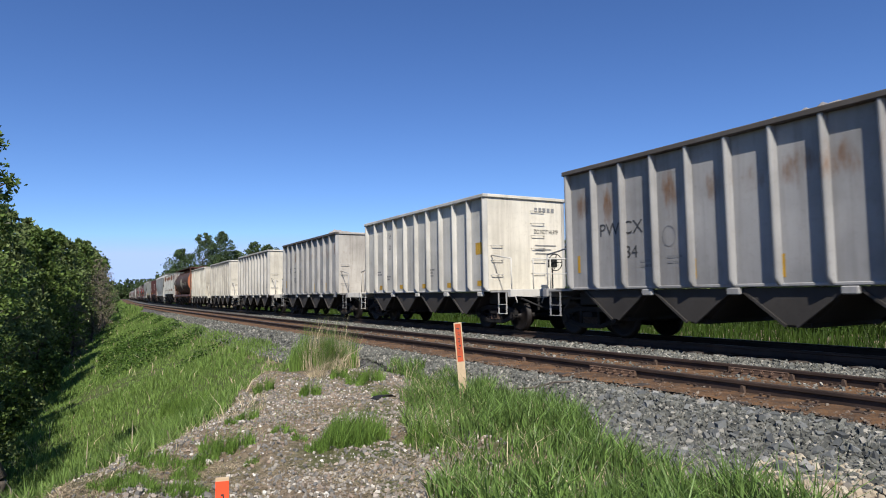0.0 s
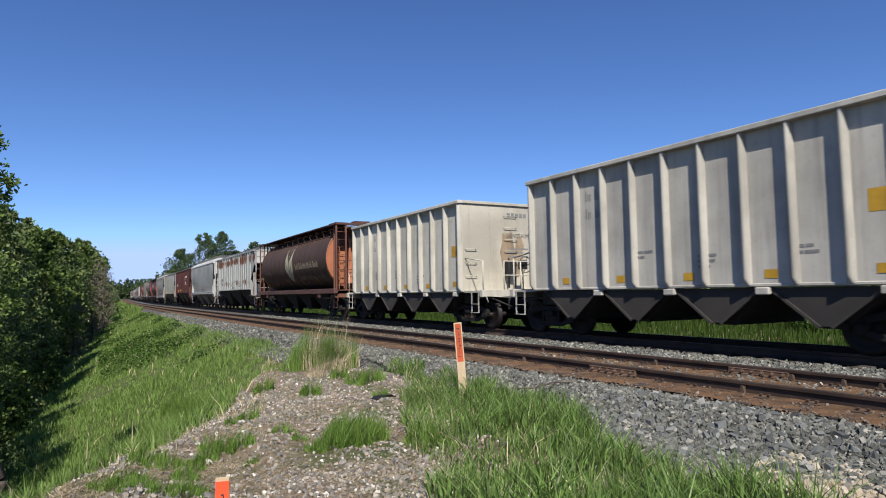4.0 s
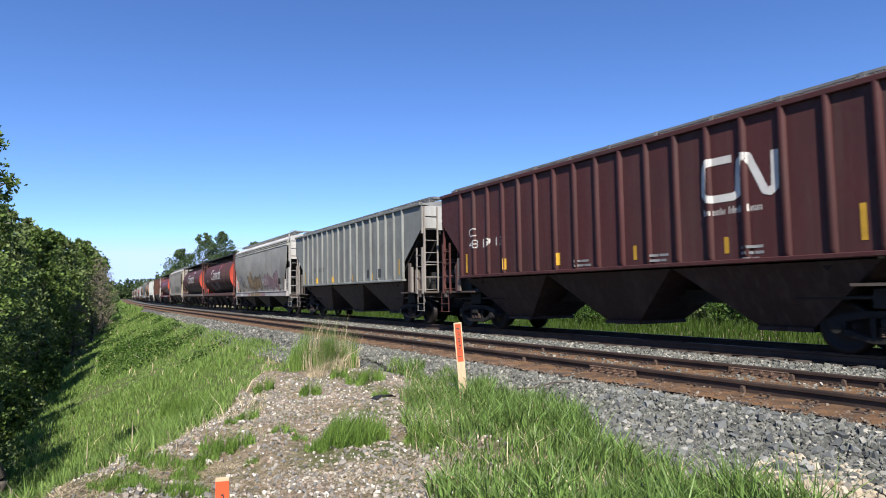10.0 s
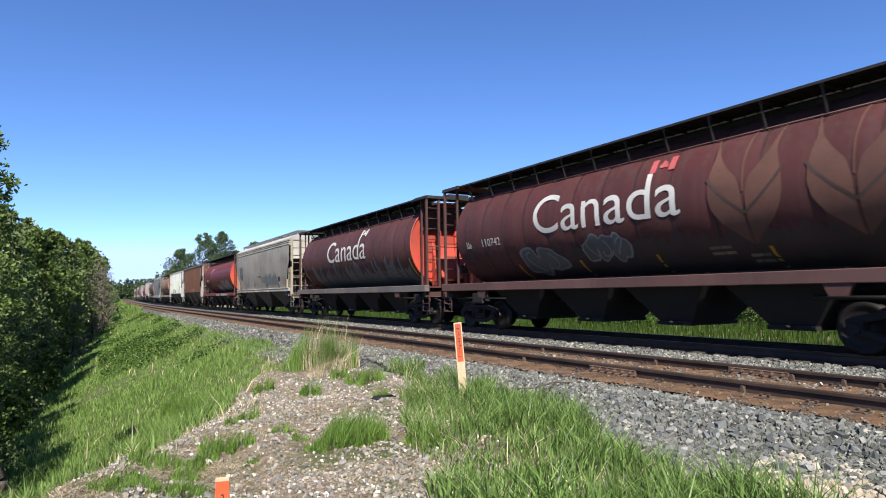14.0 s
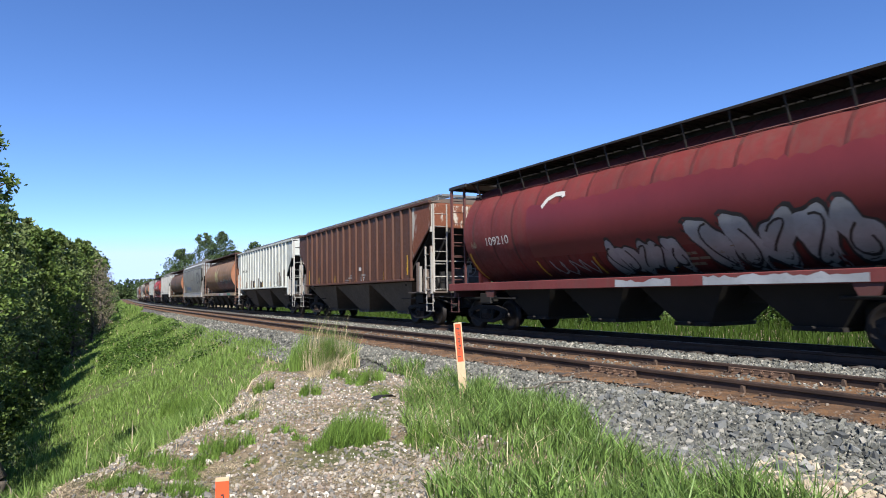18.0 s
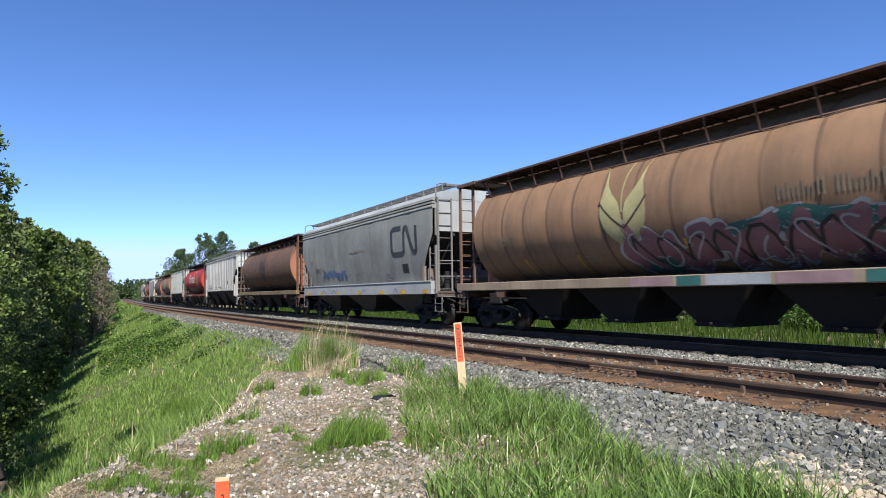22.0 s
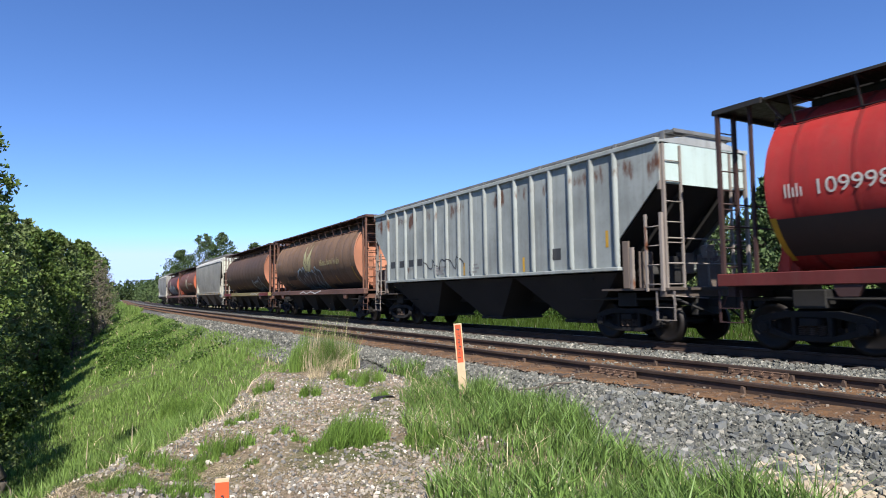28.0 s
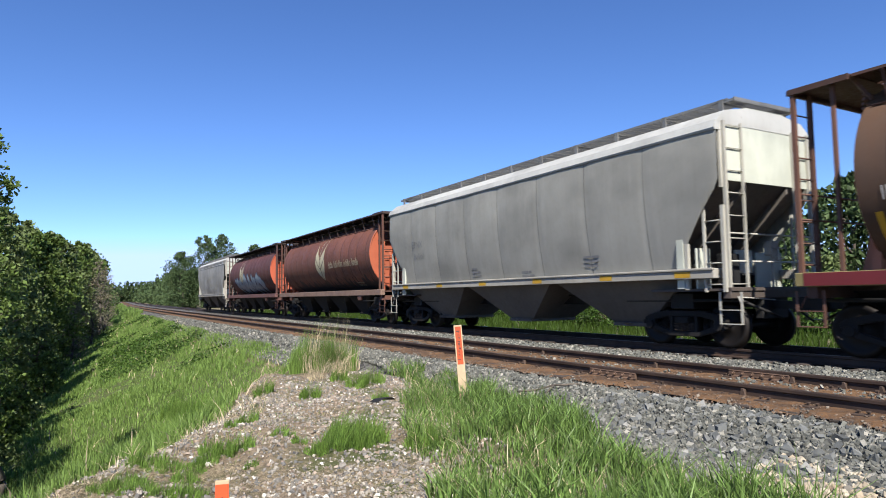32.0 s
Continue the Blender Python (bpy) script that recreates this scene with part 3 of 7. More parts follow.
def common_gear(car, kind, index, frame_mat, half):
    """Trucks, couplers, centre sill, steps, brake hose: what every car has."""
    truck_y, face = AXLES[kind]
    for k in (-1, 1):
        truck(car, k * truck_y, index)
        part("coupler", lambda: coupler_shape(k * (face - 1.2), k * face), BLACK, car, "steel knuckle coupler", key=("coupler", kind, k))
    part("centre_sill", lambda: Shape().box(-0.16, 0.16, -face + 0.75, face - 0.75, 0.86, 1.12).box(-0.3, 0.3, -face + 0.7, face - 0.7, 1.10, 1.14), BLACK, car, key=("centre_sill", kind))
    for k in (-1, 1):
        # black boxes added as shadow mass round the truck, with brake beams and pipes
        part("draft_gear", lambda: Shape().box(-0.42, 0.42, *sorted((k * (truck_y + 1.25), k * (face - 0.72))), 0.60, 1.10).box(-1.1, 1.1, *sorted((k * (truck_y - 0.3), k * (truck_y + 0.3))), 0.80, 1.14), BLACK, car, key=("draft", kind, k), bevel=0.02)
        for d in (-0.29, 0.29):
            part("brake_beam", lambda: Shape().box(-0.72, 0.72, -0.05, 0.05, 0.28, 0.62), BLACK, car, key="beam").matrix_basis = pose(0, k * truck_y + d, 0)
        part("slack_adjuster", lambda: Shape().box(-0.5, 0.5, *sorted((k * (truck_y - 1.5), k * (truck_y - 1.1))), 0.45, 0.9), BLACK, car, key=("adjuster", kind, k), bevel=0.02)
        part("brake_pipe", lambda: Shape().rod((-1.05, k * (truck_y - 1.6), 0.98), (-1.05, k * (face - 0.75), 0.98), 0.035, 6).rod((-1.05, k * (face - 0.75), 0.98), (-0.35, k * (face - 0.35), 0.62), 0.03, 6), BLACK, car, key=("pipe", kind, k))
        for x in (-1, 1):
            def step():
                s = Shape()
                y0, y1 = (k * (face - 1.35), k * (face - 0.95)) if kind == "open" else (k * (face - 0.95), k * (face - 0.48))
                for y in (y0, y1):
                    s.bar((x * 1.42, y, 1.15), (x * 1.42, y, 0.52), 0.05, 0.012)
                return s.bar((x * 1.42, y0, 0.53), (x * 1.42, y1, 0.53), 0.09, 0.015).bar((x * 1.42, y0, 0.80), (x * 1.42, y1, 0.80), 0.07, 0.015)
            part("sill_step", step, frame_mat, car, key=("sill_step", kind, k, x))
        part("end_sill", lambda: Shape().box(-1.45, 1.45, *sorted((k * (face - 0.85), k * (face - 0.68))), 1.02, 1.24), FRAME_DARK if kind in ("ribbed", "smooth") else frame_mat, car, key=("end_sill", kind, k), bevel=0.01)
        part("cut_lever", lambda: Shape().rod((-1.35, k * (face - 0.6), 1.05), (-0.2, k * (face - 0.6), 0.98), 0.013, 5).rod((-1.35, k * (face - 0.6), 1.05), (-1.35, k * (face - 0.5), 0.85), 0.013, 5),
             frame_mat, car, key=("cut_lever", kind, k))
    # the brake wheel and its chest on the leading end
    y = -(face - 0.95)
    bx = 0.35

    def brake_wheel():
        s = Shape()
        pts = [(bx + 0.26 * math.cos(i * 0.4488), y - 0.12, 2.05 + 0.26 * math.sin(i * 0.4488)) for i in range(15)]
        for a, b in zip(pts, pts[1:]):
            s.rod(a, b, 0.014, 5)
        for i in range(4):
            s.rod((bx, y - 0.1, 2.05), pts[int(i * 3.5)], 0.012, 5)
        return s
    part("brake_wheel", brake_wheel, BLACK if kind == "open" else frame_mat, car, key=("brake_wheel", kind))
    part("brake_chest", lambda: Shape().box(bx - 0.14, bx + 0.14, y - 0.06, y + 0.12, 1.9, 2.2).bar((bx, y + 0.03, 1.9), (bx, y + 0.03, 1.2), 0.06, 0.04), BLACK if kind == "open" else frame_mat, car, key=("brake_chest", kind), bevel=0.03)
    return truck_y, face


def chute_shape(y0, y1, zt, zb, xt=1.35, xb=0.75, foot=0.45):
    m = (y0 + y1) / 2
    top = [(-xt, y0, zt), (xt, y0, zt), (xt, y1, zt), (-xt, y1, zt)]
    low = [(-xb, m - foot, zb), (xb, m - foot, zb), (xb, m + foot, zb), (-xb, m + foot, zb)]
    s = Shape().hull8(top, low)
    s.box(-xb - 0.08, xb + 0.08, m - foot - 0.05, m + foot + 0.05, zb - 0.05, zb + 0.03)
    return s.rod((-xb - 0.25, m, zb + 0.02), (xb + 0.25, m, zb + 0.02), 0.03, 6)


def side_rib(x, base, depth, half, z0, z1):
    """An upright rib pressed from sheet: a rounded hat section, tapered in at its foot."""
    prof = [(0.0, -half), (depth * 0.75, -half * 0.72), (depth, -half * 0.35), (depth, half * 0.35), (depth * 0.75, half * 0.72), (0.0, half)]
    n = len(prof)
    rows = ((z0, 0.35), (z0 + 0.12, 1.0), (z1, 1.0))
    v = [(x * (base + d * k), y, z) for z, k in rows for d, y in prof]
    f = [(j * n + i, j * n + i + 1, (j + 1) * n + i + 1, (j + 1) * n + i) for j in range(2) for i in range(n - 1)]
    s = Shape().add(v, f, True)
    return s.add(v[:n] + v[-n:], [tuple(range(n)), tuple(range(2 * n - 1, n - 1, -1))])


def open_car(car, c, index):
    """Open-top rock hopper with outside posts."""
    L, W, Z0, Z1 = 4.68, 1.47, 1.22, 4.20
    common_gear(car, "open", index, c["frame"], L)
    body = part("side_sheet", lambda: Shape().box(-W, -W + 0.02, -L, L, Z0, Z1 - 0.05), c["paint"], car, key="o_side_a")
    part("side_sheet", lambda: Shape().box(W - 0.02, W, -L, L, Z0, Z1 - 0.05), c["paint"], car, key="o_side_b")
    for k in (-1, 1):
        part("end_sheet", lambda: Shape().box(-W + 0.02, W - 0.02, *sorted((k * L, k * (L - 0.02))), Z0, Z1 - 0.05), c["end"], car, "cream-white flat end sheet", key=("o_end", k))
    n = 10
    for x in (-1, 1):
        part("top_chord", lambda: Shape().box(*sorted((x * (W - 0.03), x * (W + 0.17))), -L - 0.05, L + 0.05, Z1 - 0.11, Z1), c["chord"], car, key=("o_chord", x), bevel=0.015)
        part("side_sill", lambda: Shape().box(*sorted((x * (W - 0.03), x * (W + 0.03))), -L - 0.05, L + 0.05, Z0 - 0.035, Z0 + 0.03), c["paint"], car, key=("o_sill", x), bevel=0.015)
        for i in range(n + 1):
            y = -L + 0.06 + i * (2 * L - 0.12) / n
            p = part("side_post", lambda: side_rib(x, W, 0.15, 0.068, Z0, Z1 - 0.1), c["paint"], car, key=("o_post", x))
            p.matrix_basis = pose(0, y, 0)
    for k in (-1, 1):
        part("end_chord", lambda: Shape().box(-W, W, *sorted((k * (L - 0.02), k * (L + 0.06))), Z1 - 0.10, Z1), c["end"], car, key=("o_echord", k), bevel=0.012)
        part("end_platform", lambda: Shape().box(-1.4, 1.4, *sorted((k * L, k * (L + 1.1))), 1.16, 1.21), c["frame"], car, key=("o_plat", k))
        for i in range(6):
            part("grab_iron", lambda: grab(0.2, k * L, 0, 0.5, 0, (0, k * 0.08, 0)), c["frame"], car, key=("o_grab", k)).matrix_basis = pose(0, 0, 1.75 + 0.4 * i)
        for z in (1.7, 2.15, 2.6):
            part("grab_iron", lambda: grab(-1.35, k * L, 0, 0.4, 0, (0, k * 0.08, 0)), c["frame"], car, key=("o_grab2", k)).matrix_basis = pose(0, 0, z)
        def rails():
            s = Shape()
            y = k * (L + 1.05)
            for xx in (-1.35, -0.55, 0.1, 0.75, 1.35):
                s.rod((xx, y, 1.2), (xx, y, 2.15), 0.022, 6)
            return s.rod((-0.55, y, 2.15), (1.35, y, 2.15), 0.022, 6).rod((-1.35, y, 2.15), (-1.35, k * L, 2.3), 0.02, 6).rod((-0.55, y, 1.7), (1.35, y, 1.7), 0.018, 6)
        part("end_railing", rails, c["frame"], car, key=("o_rail", k))
    for i in range(4):
        y = -3.2 + i * 2.13
        part("hopper_chute", lambda: chute_shape(-1.05, 1.05, 1.14, 0.50, 1.35, 1.1, 0.16), CHUTE, car, "V-shaped discharge hopper in a shade-darkened colour", key="o_chute").matrix_basis = pose(0, y, 0)
        for x in (-1, 1):
            part("chute_side_plate", lambda: Shape().prism_x([(-0.98, 1.17), (0.98, 1.17), (0.10, 0.50), (-0.10, 0.50)], *sorted((x * 1.39, x * 1.41))), CHUTE_SIDE, car, key=("o_plate", x)).matrix_basis = pose(0, y, 0)
            for k in (-1, 1):
                part("chute_flange", lambda: Shape().bar((x * 1.42, k * 1.0, 1.17), (x * 1.42, k * 0.10, 0.48), 0.05, 0.05), CHUTE_SIDE, car, key=("o_flange", x, k)).matrix_basis = pose(0, y, 0)
            part("sill_bracket", lambda: Shape().box(*sorted((x * 1.43, x * 1.53)), -0.14, 0.14, 1.04, 1.18), c["frame"], car, key=("o_brk", x), bevel=0.02).matrix_basis = pose(0, y - 1.06, 0)
    rng = np.random.default_rng(100 + index)
    yy, xx = np.meshgrid(np.linspace(-L + 0.05, L - 0.05, 46), np.linspace(-W + 0.04, W - 0.04, 15), indexing="ij")
    heap = (0.80, 0.45, 0.86, 0.5, 0.5, 0.5)[index]
    zz = Z1 - 0.42 + heap * np.exp(-((xx + 0.25) / 0.8) ** 2) * (0.45 + 0.55 * np.cos((yy + 0.9 if index == 2 else yy + index * 1.55 + 1.1) * 0.45) ** 2) + rng.normal(0, 0.05, xx.shape)
    ii = np.arange(xx.size).reshape(xx.shape)
    ob = new("rock_load", np_mesh("rock_load", np.stack([xx, yy, zz], -1).reshape(-1, 3), np.stack([ii[:-1, :-1], ii[1:, :-1], ii[1:, 1:], ii[:-1, 1:]], -1).reshape(-1, 4), ROCK_LOAD))
    ob.parent = car
    tagged(ob, "heaped pale crushed rock")


ROUND_C, ROUND_R, ROUND_W = 3.03, 1.61, 1.59


def side_x(kind, z):
    """How far the side stands from the middle at height z."""
    if kind == "round":
        return ROUND_W * math.sqrt(max(0.02, 1 - ((z - ROUND_C) / ROUND_R) ** 2))
    if kind == "smooth":
        return 1.60 - 0.052 * max(0, 3.75 - z) ** 2 - 0.03 * max(0, z - 3.75)
    return 1.52 if kind == "ribbed" else 1.47


def end_stand(car, c, kind, k, y, zt, front):
    """Corner posts, ladders and cross bars at one end of a covered hopper."""
    for x in (-1, 1):
        part("end_ladder", lambda: ladder(x * 1.46, y, 1.1, zt, "x", -x * 0.42), c["frame"], car, key=(kind, "end_ladder", k, x, zt))
    part("end_crossbar", lambda: Shape().rod((-1.4, y, 1.95), (1.4, y, 1.95), 0.022, 6).rod((-1.4, y, 2.5), (1.4, y, 2.5), 0.018, 6), c["frame"], car, key=(kind, "crossbar", k))


def round_car(car, c, index):
    """Cylindrical covered hopper."""
    L, E = 6.66, 7.70
    common_gear(car, "round", index, c["frame"], L)

    def shell():
        s = Shape()
        n = 44
        pitch = (2 * L - 1.0) / 12
        ys = [-L, -L + 0.25] + [-L + 0.5 + pitch * i / 6 for i in range(73)] + [L - 0.25, L]
        rings = []
        for y in ys:
            # drawn in a little at each weld
            r = 1 - 0.013 * (1 - abs(math.sin(math.pi * (y + L - 0.5) / pitch)) ** 0.5)
            rings.append([(r * ROUND_W * math.sin(2 * math.pi * i / n), y, ROUND_C + r * ROUND_R * math.cos(2 * math.pi * i / n)) for i in range(n)])
        v = [p for ring in rings for p in ring]
        f = [(j * n + i, j * n + (i + 1) % n, (j + 1) * n + (i + 1) % n, (j + 1) * n + i) for j in range(len(ys) - 1) for i in range(n)]
        return s.add(v, f, True)
    part("tank_shell", shell, c["paint"], car, key="r_shell")

    def band():
        n = 44
        rows = ((0.987, -0.06), (0.990, -0.04), (0.990, 0.04), (0.987, 0.06))
        v = [(r * ROUND_W * math.sin(2 * math.pi * i / n), d, ROUND_C + r * ROUND_R * math.cos(2 * math.pi * i / n)) for r, d in rows for i in range(n)]
        return Shape().add(v, [(j * n + i, j * n + (i + 1) % n, (j + 1) * n + (i + 1) % n, (j + 1) * n + i) for j in range(3) for i in range(n)], True)
    # darker bands paint the soft shading in the dip at each weld
    for i in range(13):
        part("weld_seam", band, c["seam"], car, key="r_band").matrix_basis = pose(0, -L + 0.5 + i * (2 * L - 1.0) / 12, 0)
    for k in (-1, 1):
        def head():
            s = Shape()
            n = 44
            prof = [(1.0, 0.0), (0.985, 0.02), (0.975, -0.03), (0.6, -0.05), (0.02, -0.05)]
            v = [(r * ROUND_W * math.sin(2 * math.pi * i / n), k * (L + d), ROUND_C + r * ROUND_R * math.cos(2 * math.pi * i / n)) for r, d in prof for i in range(n)]
            f = [(j * n + i, j * n + (i + 1) % n, (j + 1) * n + (i + 1) % n, (j + 1) * n + i) for j in range(len(prof) - 1) for i in range(n)]
            return s.add(v, f, False)
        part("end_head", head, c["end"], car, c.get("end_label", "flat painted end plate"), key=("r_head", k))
        # stiffeners and slope sheet of the end
        for x in (-0.95, -0.35, 0.35, 0.95):
            part("end_stiffener", lambda: Shape().box(-0.04, 0.04, *sorted((k * (L - 0.02), k * (L + 0.12))), 1.45, 4.0), c["end"], car, key=("r_stiff", k)).matrix_basis = pose(x, 0, 0)
        def slope():
            s = Shape()
            for x in (-1, 1):
                s.prism_x([(k * L, 3.1), (k * (L + 0.45), 1.45), (k * L, 1.45)], x * 0.62 - 0.03, x * 0.62 + 0.03)
            return s.prism_x([(k * L, 3.0), (k * (L + 0.4), 1.7), (k * (L + 0.36), 1.68), (k * L, 2.9)], -0.6, 0.6)
        part("end_slope_sheet", slope, c["end"], car, key=("r_slope", k))
        # grille under the roof platform
        def grille():
            s = Shape()
            for i in range(11):
                s.box(-1.2 + 0.02 * i, 1.2 - 0.02 * i, *sorted((k * (L + 0.05), k * (L + 0.10))), 3.55 + i * 0.085, 3.60 + i * 0.085)
            return s
        part("end_louvre", grille, c["frame"], car, key=("r_grille", k))
        for x in (-1.30, 1.30):
            part("inner_post", lambda: Shape().box(-0.03, 0.03, k * (L + 0.42) - 0.03, k * (L + 0.42) + 0.03, 1.40, 4.68), c["frame"], car, key=("r_inner", k)).matrix_basis = pose(x, 0, 0)
        for x in (-1.42, -0.92, 0.92, 1.42):
            part("end_post", lambda: Shape().box(-0.036, 0.036, k * E - 0.036, k * E + 0.036, 1.40, 4.68), c["frame"], car, key=("r_post", k)).matrix_basis = pose(x, 0, 0)
        for i in range(8):
            part("ladder_rung", lambda: Shape().rod((-1.42, k * E, 1.6), (-0.92, k * E, 1.6), 0.014, 5), c["frame"], car, key=("r_rungs", k)).matrix_basis = pose(0, 0, i * 0.38)
        part("end_handrail", lambda: Shape().rod((-1.42, k * E, 2.4), (1.42, k * E, 2.4), 0.018, 5).rod((-1.42, k * E, 2.85), (1.42, k * E, 2.85), 0.018, 5), c["frame"], car, key=("r_hand", k))
        def canopy():
            s = Shape()
            y0, y1 = sorted((k * (L + 0.08), k * (E + 0.08)))
            s.box(-1.46, 1.46, y0, y1, 4.69, 4.715)
            s.box(-0.42, 0.42, *sorted((k * (E - 0.55), k * (E - 0.05))), 4.73, 4.83)
            for x in (-1.48, 1.42):
                s.box(x, x + 0.06, y0, y1, 4.61, 4.69)
            return s.box(-1.48, 1.48, k * (E + 0.05) - 0.03, k * (E + 0.05) + 0.03, 4.61, 4.69)
        part("roof_platform", canopy, c["roof"], car, key=("r_canopy", k))
        for x in (-1, 1):
            part("platform_brace", lambda: Shape().bar((x * 0.9, k * (L - 0.05), 4.25), (x * 1.1, k * (L + 0.2), 4.72), 0.05, 0.05), c["frame"], car, key=("r_brace", k, x))
        part("end_floor", lambda: Shape().box(-1.5, 1.5, *sorted((k * (L - 0.1), k * (E + 0.06))), 1.36, 1.41), c["frame"], car, key=("r_floor", k))
    for x in (-1, 1):
        part("side_sill", lambda: Shape().box(*sorted((x * 1.36, x * 1.56)), -E - 0.06, E + 0.06, 1.22, 1.46), c["sill"], car, key=("r_sill", x), bevel=0.015)
        part("running_board", lambda: walkway(x * 0.50, x * 1.35, -L - 0.1, L + 0.1, 4.70).box(*sorted((x * 0.54, x * 1.31)), -L - 0.1, L + 0.1, 4.702, 4.708), c["roof"], car, key=("r_walk", x))
        for i in range(12):
            part("board_bracket", lambda: Shape().bar((x * 1.31, 0, 4.68), (x * 1.13, 0, 4.06), 0.035, 0.025).bar((x * 0.55, 0, 4.665), (x * 1.33, 0, 4.665), 0.04, 0.04), c["roof"], car,
                 key=("r_brk", x)).matrix_basis = pose(0, -6.3 + i * 1.145, 0)
        part("roof_rail", lambda: Shape().rod((x * 1.16, -L + 0.1, 4.16), (x * 1.16, L - 0.1, 4.16), 0.016, 5), c["frame"], car, key=("r_rrail", x))
        for k in (-1, 1):
            part("jacking_pad", lambda: Shape().prism_x([(k * 5.1, 1.22), (k * 5.6, 1.22), (k * 5.5, 1.02), (k * 5.2, 1.02)], x * 1.48 - 0.05, x * 1.48 + 0.05), c["frame"], car, key=("r_jack", k, x))
    part("hatch_trough", lambda: Shape().prism_y([(-0.49, 4.40), (0.49, 4.40), (0.49, 4.695), (-0.49, 4.695)], -L + 0.3, L - 0.3), c["roof"], car, key="r_trough")
    for i in range(4):
        y = -4.05 + i * 2.7
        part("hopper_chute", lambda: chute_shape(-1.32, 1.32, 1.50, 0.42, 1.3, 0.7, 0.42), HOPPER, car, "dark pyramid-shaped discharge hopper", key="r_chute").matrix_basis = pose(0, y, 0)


def walkway(x0, x1, y0, y1, z):
    """A close steel grating on cross bars, with an edge bar along each side."""
    x0, x1 = sorted((x0, x1))
    s = Shape()
    n = max(3, int((x1 - x0) / 0.055))
    for i in range(1, n):
        x = x0 + (x1 - x0) * i / n
        s.box(x - 0.009, x + 0.009, y0, y1, z - 0.004, z + 0.012)
    for x in (x0, x1 - 0.024):
        s.box(x, x + 0.024, y0, y1, z - 0.03, z + 0.02)
    y = y0
    while y <= y1:
        s.box(x0 + 0.025, x1 - 0.025, y - 0.012, y + 0.012, z - 0.020, z - 0.004)
        y += 0.3
    return s


def hopper_end(car, c, kind, k, L, zt, z_panel, bottom, arch=0.0):
    """End of a covered hopper: white upper panel, dark slope sheet, posts, platform and plates."""
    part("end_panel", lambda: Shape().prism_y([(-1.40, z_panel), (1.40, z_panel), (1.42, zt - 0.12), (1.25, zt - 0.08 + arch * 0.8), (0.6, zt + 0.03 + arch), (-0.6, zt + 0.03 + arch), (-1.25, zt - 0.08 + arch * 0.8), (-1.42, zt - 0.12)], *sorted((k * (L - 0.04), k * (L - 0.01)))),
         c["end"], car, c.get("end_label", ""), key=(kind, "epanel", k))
    # the recess's shade is put into the dark colour of the slope sheet
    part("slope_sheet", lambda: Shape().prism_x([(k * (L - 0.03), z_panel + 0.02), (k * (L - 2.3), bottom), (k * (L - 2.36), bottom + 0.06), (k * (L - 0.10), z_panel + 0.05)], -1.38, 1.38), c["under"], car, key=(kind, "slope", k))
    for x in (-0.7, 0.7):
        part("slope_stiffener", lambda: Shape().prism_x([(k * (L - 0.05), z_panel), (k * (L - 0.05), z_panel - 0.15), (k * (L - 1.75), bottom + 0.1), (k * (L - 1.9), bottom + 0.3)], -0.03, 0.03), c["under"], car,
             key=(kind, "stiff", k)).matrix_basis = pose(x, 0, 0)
    for x in (-1.45, 1.45):
        part("corner_post", lambda: Shape().box(-0.045, 0.045, *sorted((k * (L - 0.06), k * (L - 0.005))), z_panel - 0.15, zt - 0.12), c["frame"], car, key=(kind, "cpost", k)).matrix_basis = pose(x, 0, 0)
        part("end_post", lambda: Shape().box(-0.04, 0.04, *sorted((k * (L - 0.95), k * (L - 0.87))), 1.2, 2.15), c["frame"], car, key=(kind, "ipost", k)).matrix_basis = pose(x, 0, 0)
    for x in (-1, 1):
        part("end_ladder", lambda: ladder(x * 1.40, k * (L + 0.02), 1.15, zt - 0.1, "x", -x * 0.55, 0.45), c["frame"], car, key=(kind, "lad", k, x))
        part("side_ladder", lambda: ladder(x * 1.47, k * (L - 0.02), 1.15, 2.85, "y", -k * 0.44, 0.42), c["frame"], car, key=(kind, "slad", k, x))
    part("end_platform", lambda: Shape().box(-1.45, 1.45, *sorted((k * (L - 1.9), k * (L + 0.1))), 1.17, 1.22), FRAME_DARK, car, key=(kind, "plat", k))
    part("end_plate", lambda: Shape().box(-1.42, -1.0, *sorted((k * (L - 0.75), k * (L - 0.7))), 1.22, 2.05), c["plate"], car, key=(kind, "eplate", k), bevel=0.01)
    part("end_plate", lambda: Shape().box(0.5, 1.42, *sorted((k * (L - 0.75), k * (L - 0.7))), 1.22, 2.0), c["plate"], car, key=(kind, "eplate2", k), bevel=0.01)
    part("end_plate", lambda: Shape().box(-0.15, 0.42, *sorted((k * (L - 0.78), k * (L - 0.73))), 1.55, 2.05), c["plate"], car, key=(kind, "eplate3", k), bevel=0.01)
    # cabinet and reservoir are coloured black to imitate the shade behind the ladders
    part("end_cabinet", lambda: Shape().box(-0.75, -0.2, *sorted((k * (L - 0.75), k * (L - 0.6))), 1.3, 1.95), BLACK, car, key=(kind, "ecab", k), bevel=0.01)
    for x in (-1, 1):
        part("corner_gusset", lambda: Shape().box(*sorted((x * 1.44, x * 1.5)), *sorted((k * (L - 1.15), k * (L - 0.97))), 1.22, 2.3), c["plate"], car, key=(kind, "gusset", k, x), bevel=0.008)
    part("end_crossbar", lambda: Shape().rod((-1.42, k * (L + 0.02), 1.75), (1.42, k * (L + 0.02), 1.75), 0.02, 6).rod((-1.42, k * (L + 0.02), 2.3), (1.42, k * (L + 0.02), 2.3), 0.018, 6), c["frame"], car, key=(kind, "xbar", k))
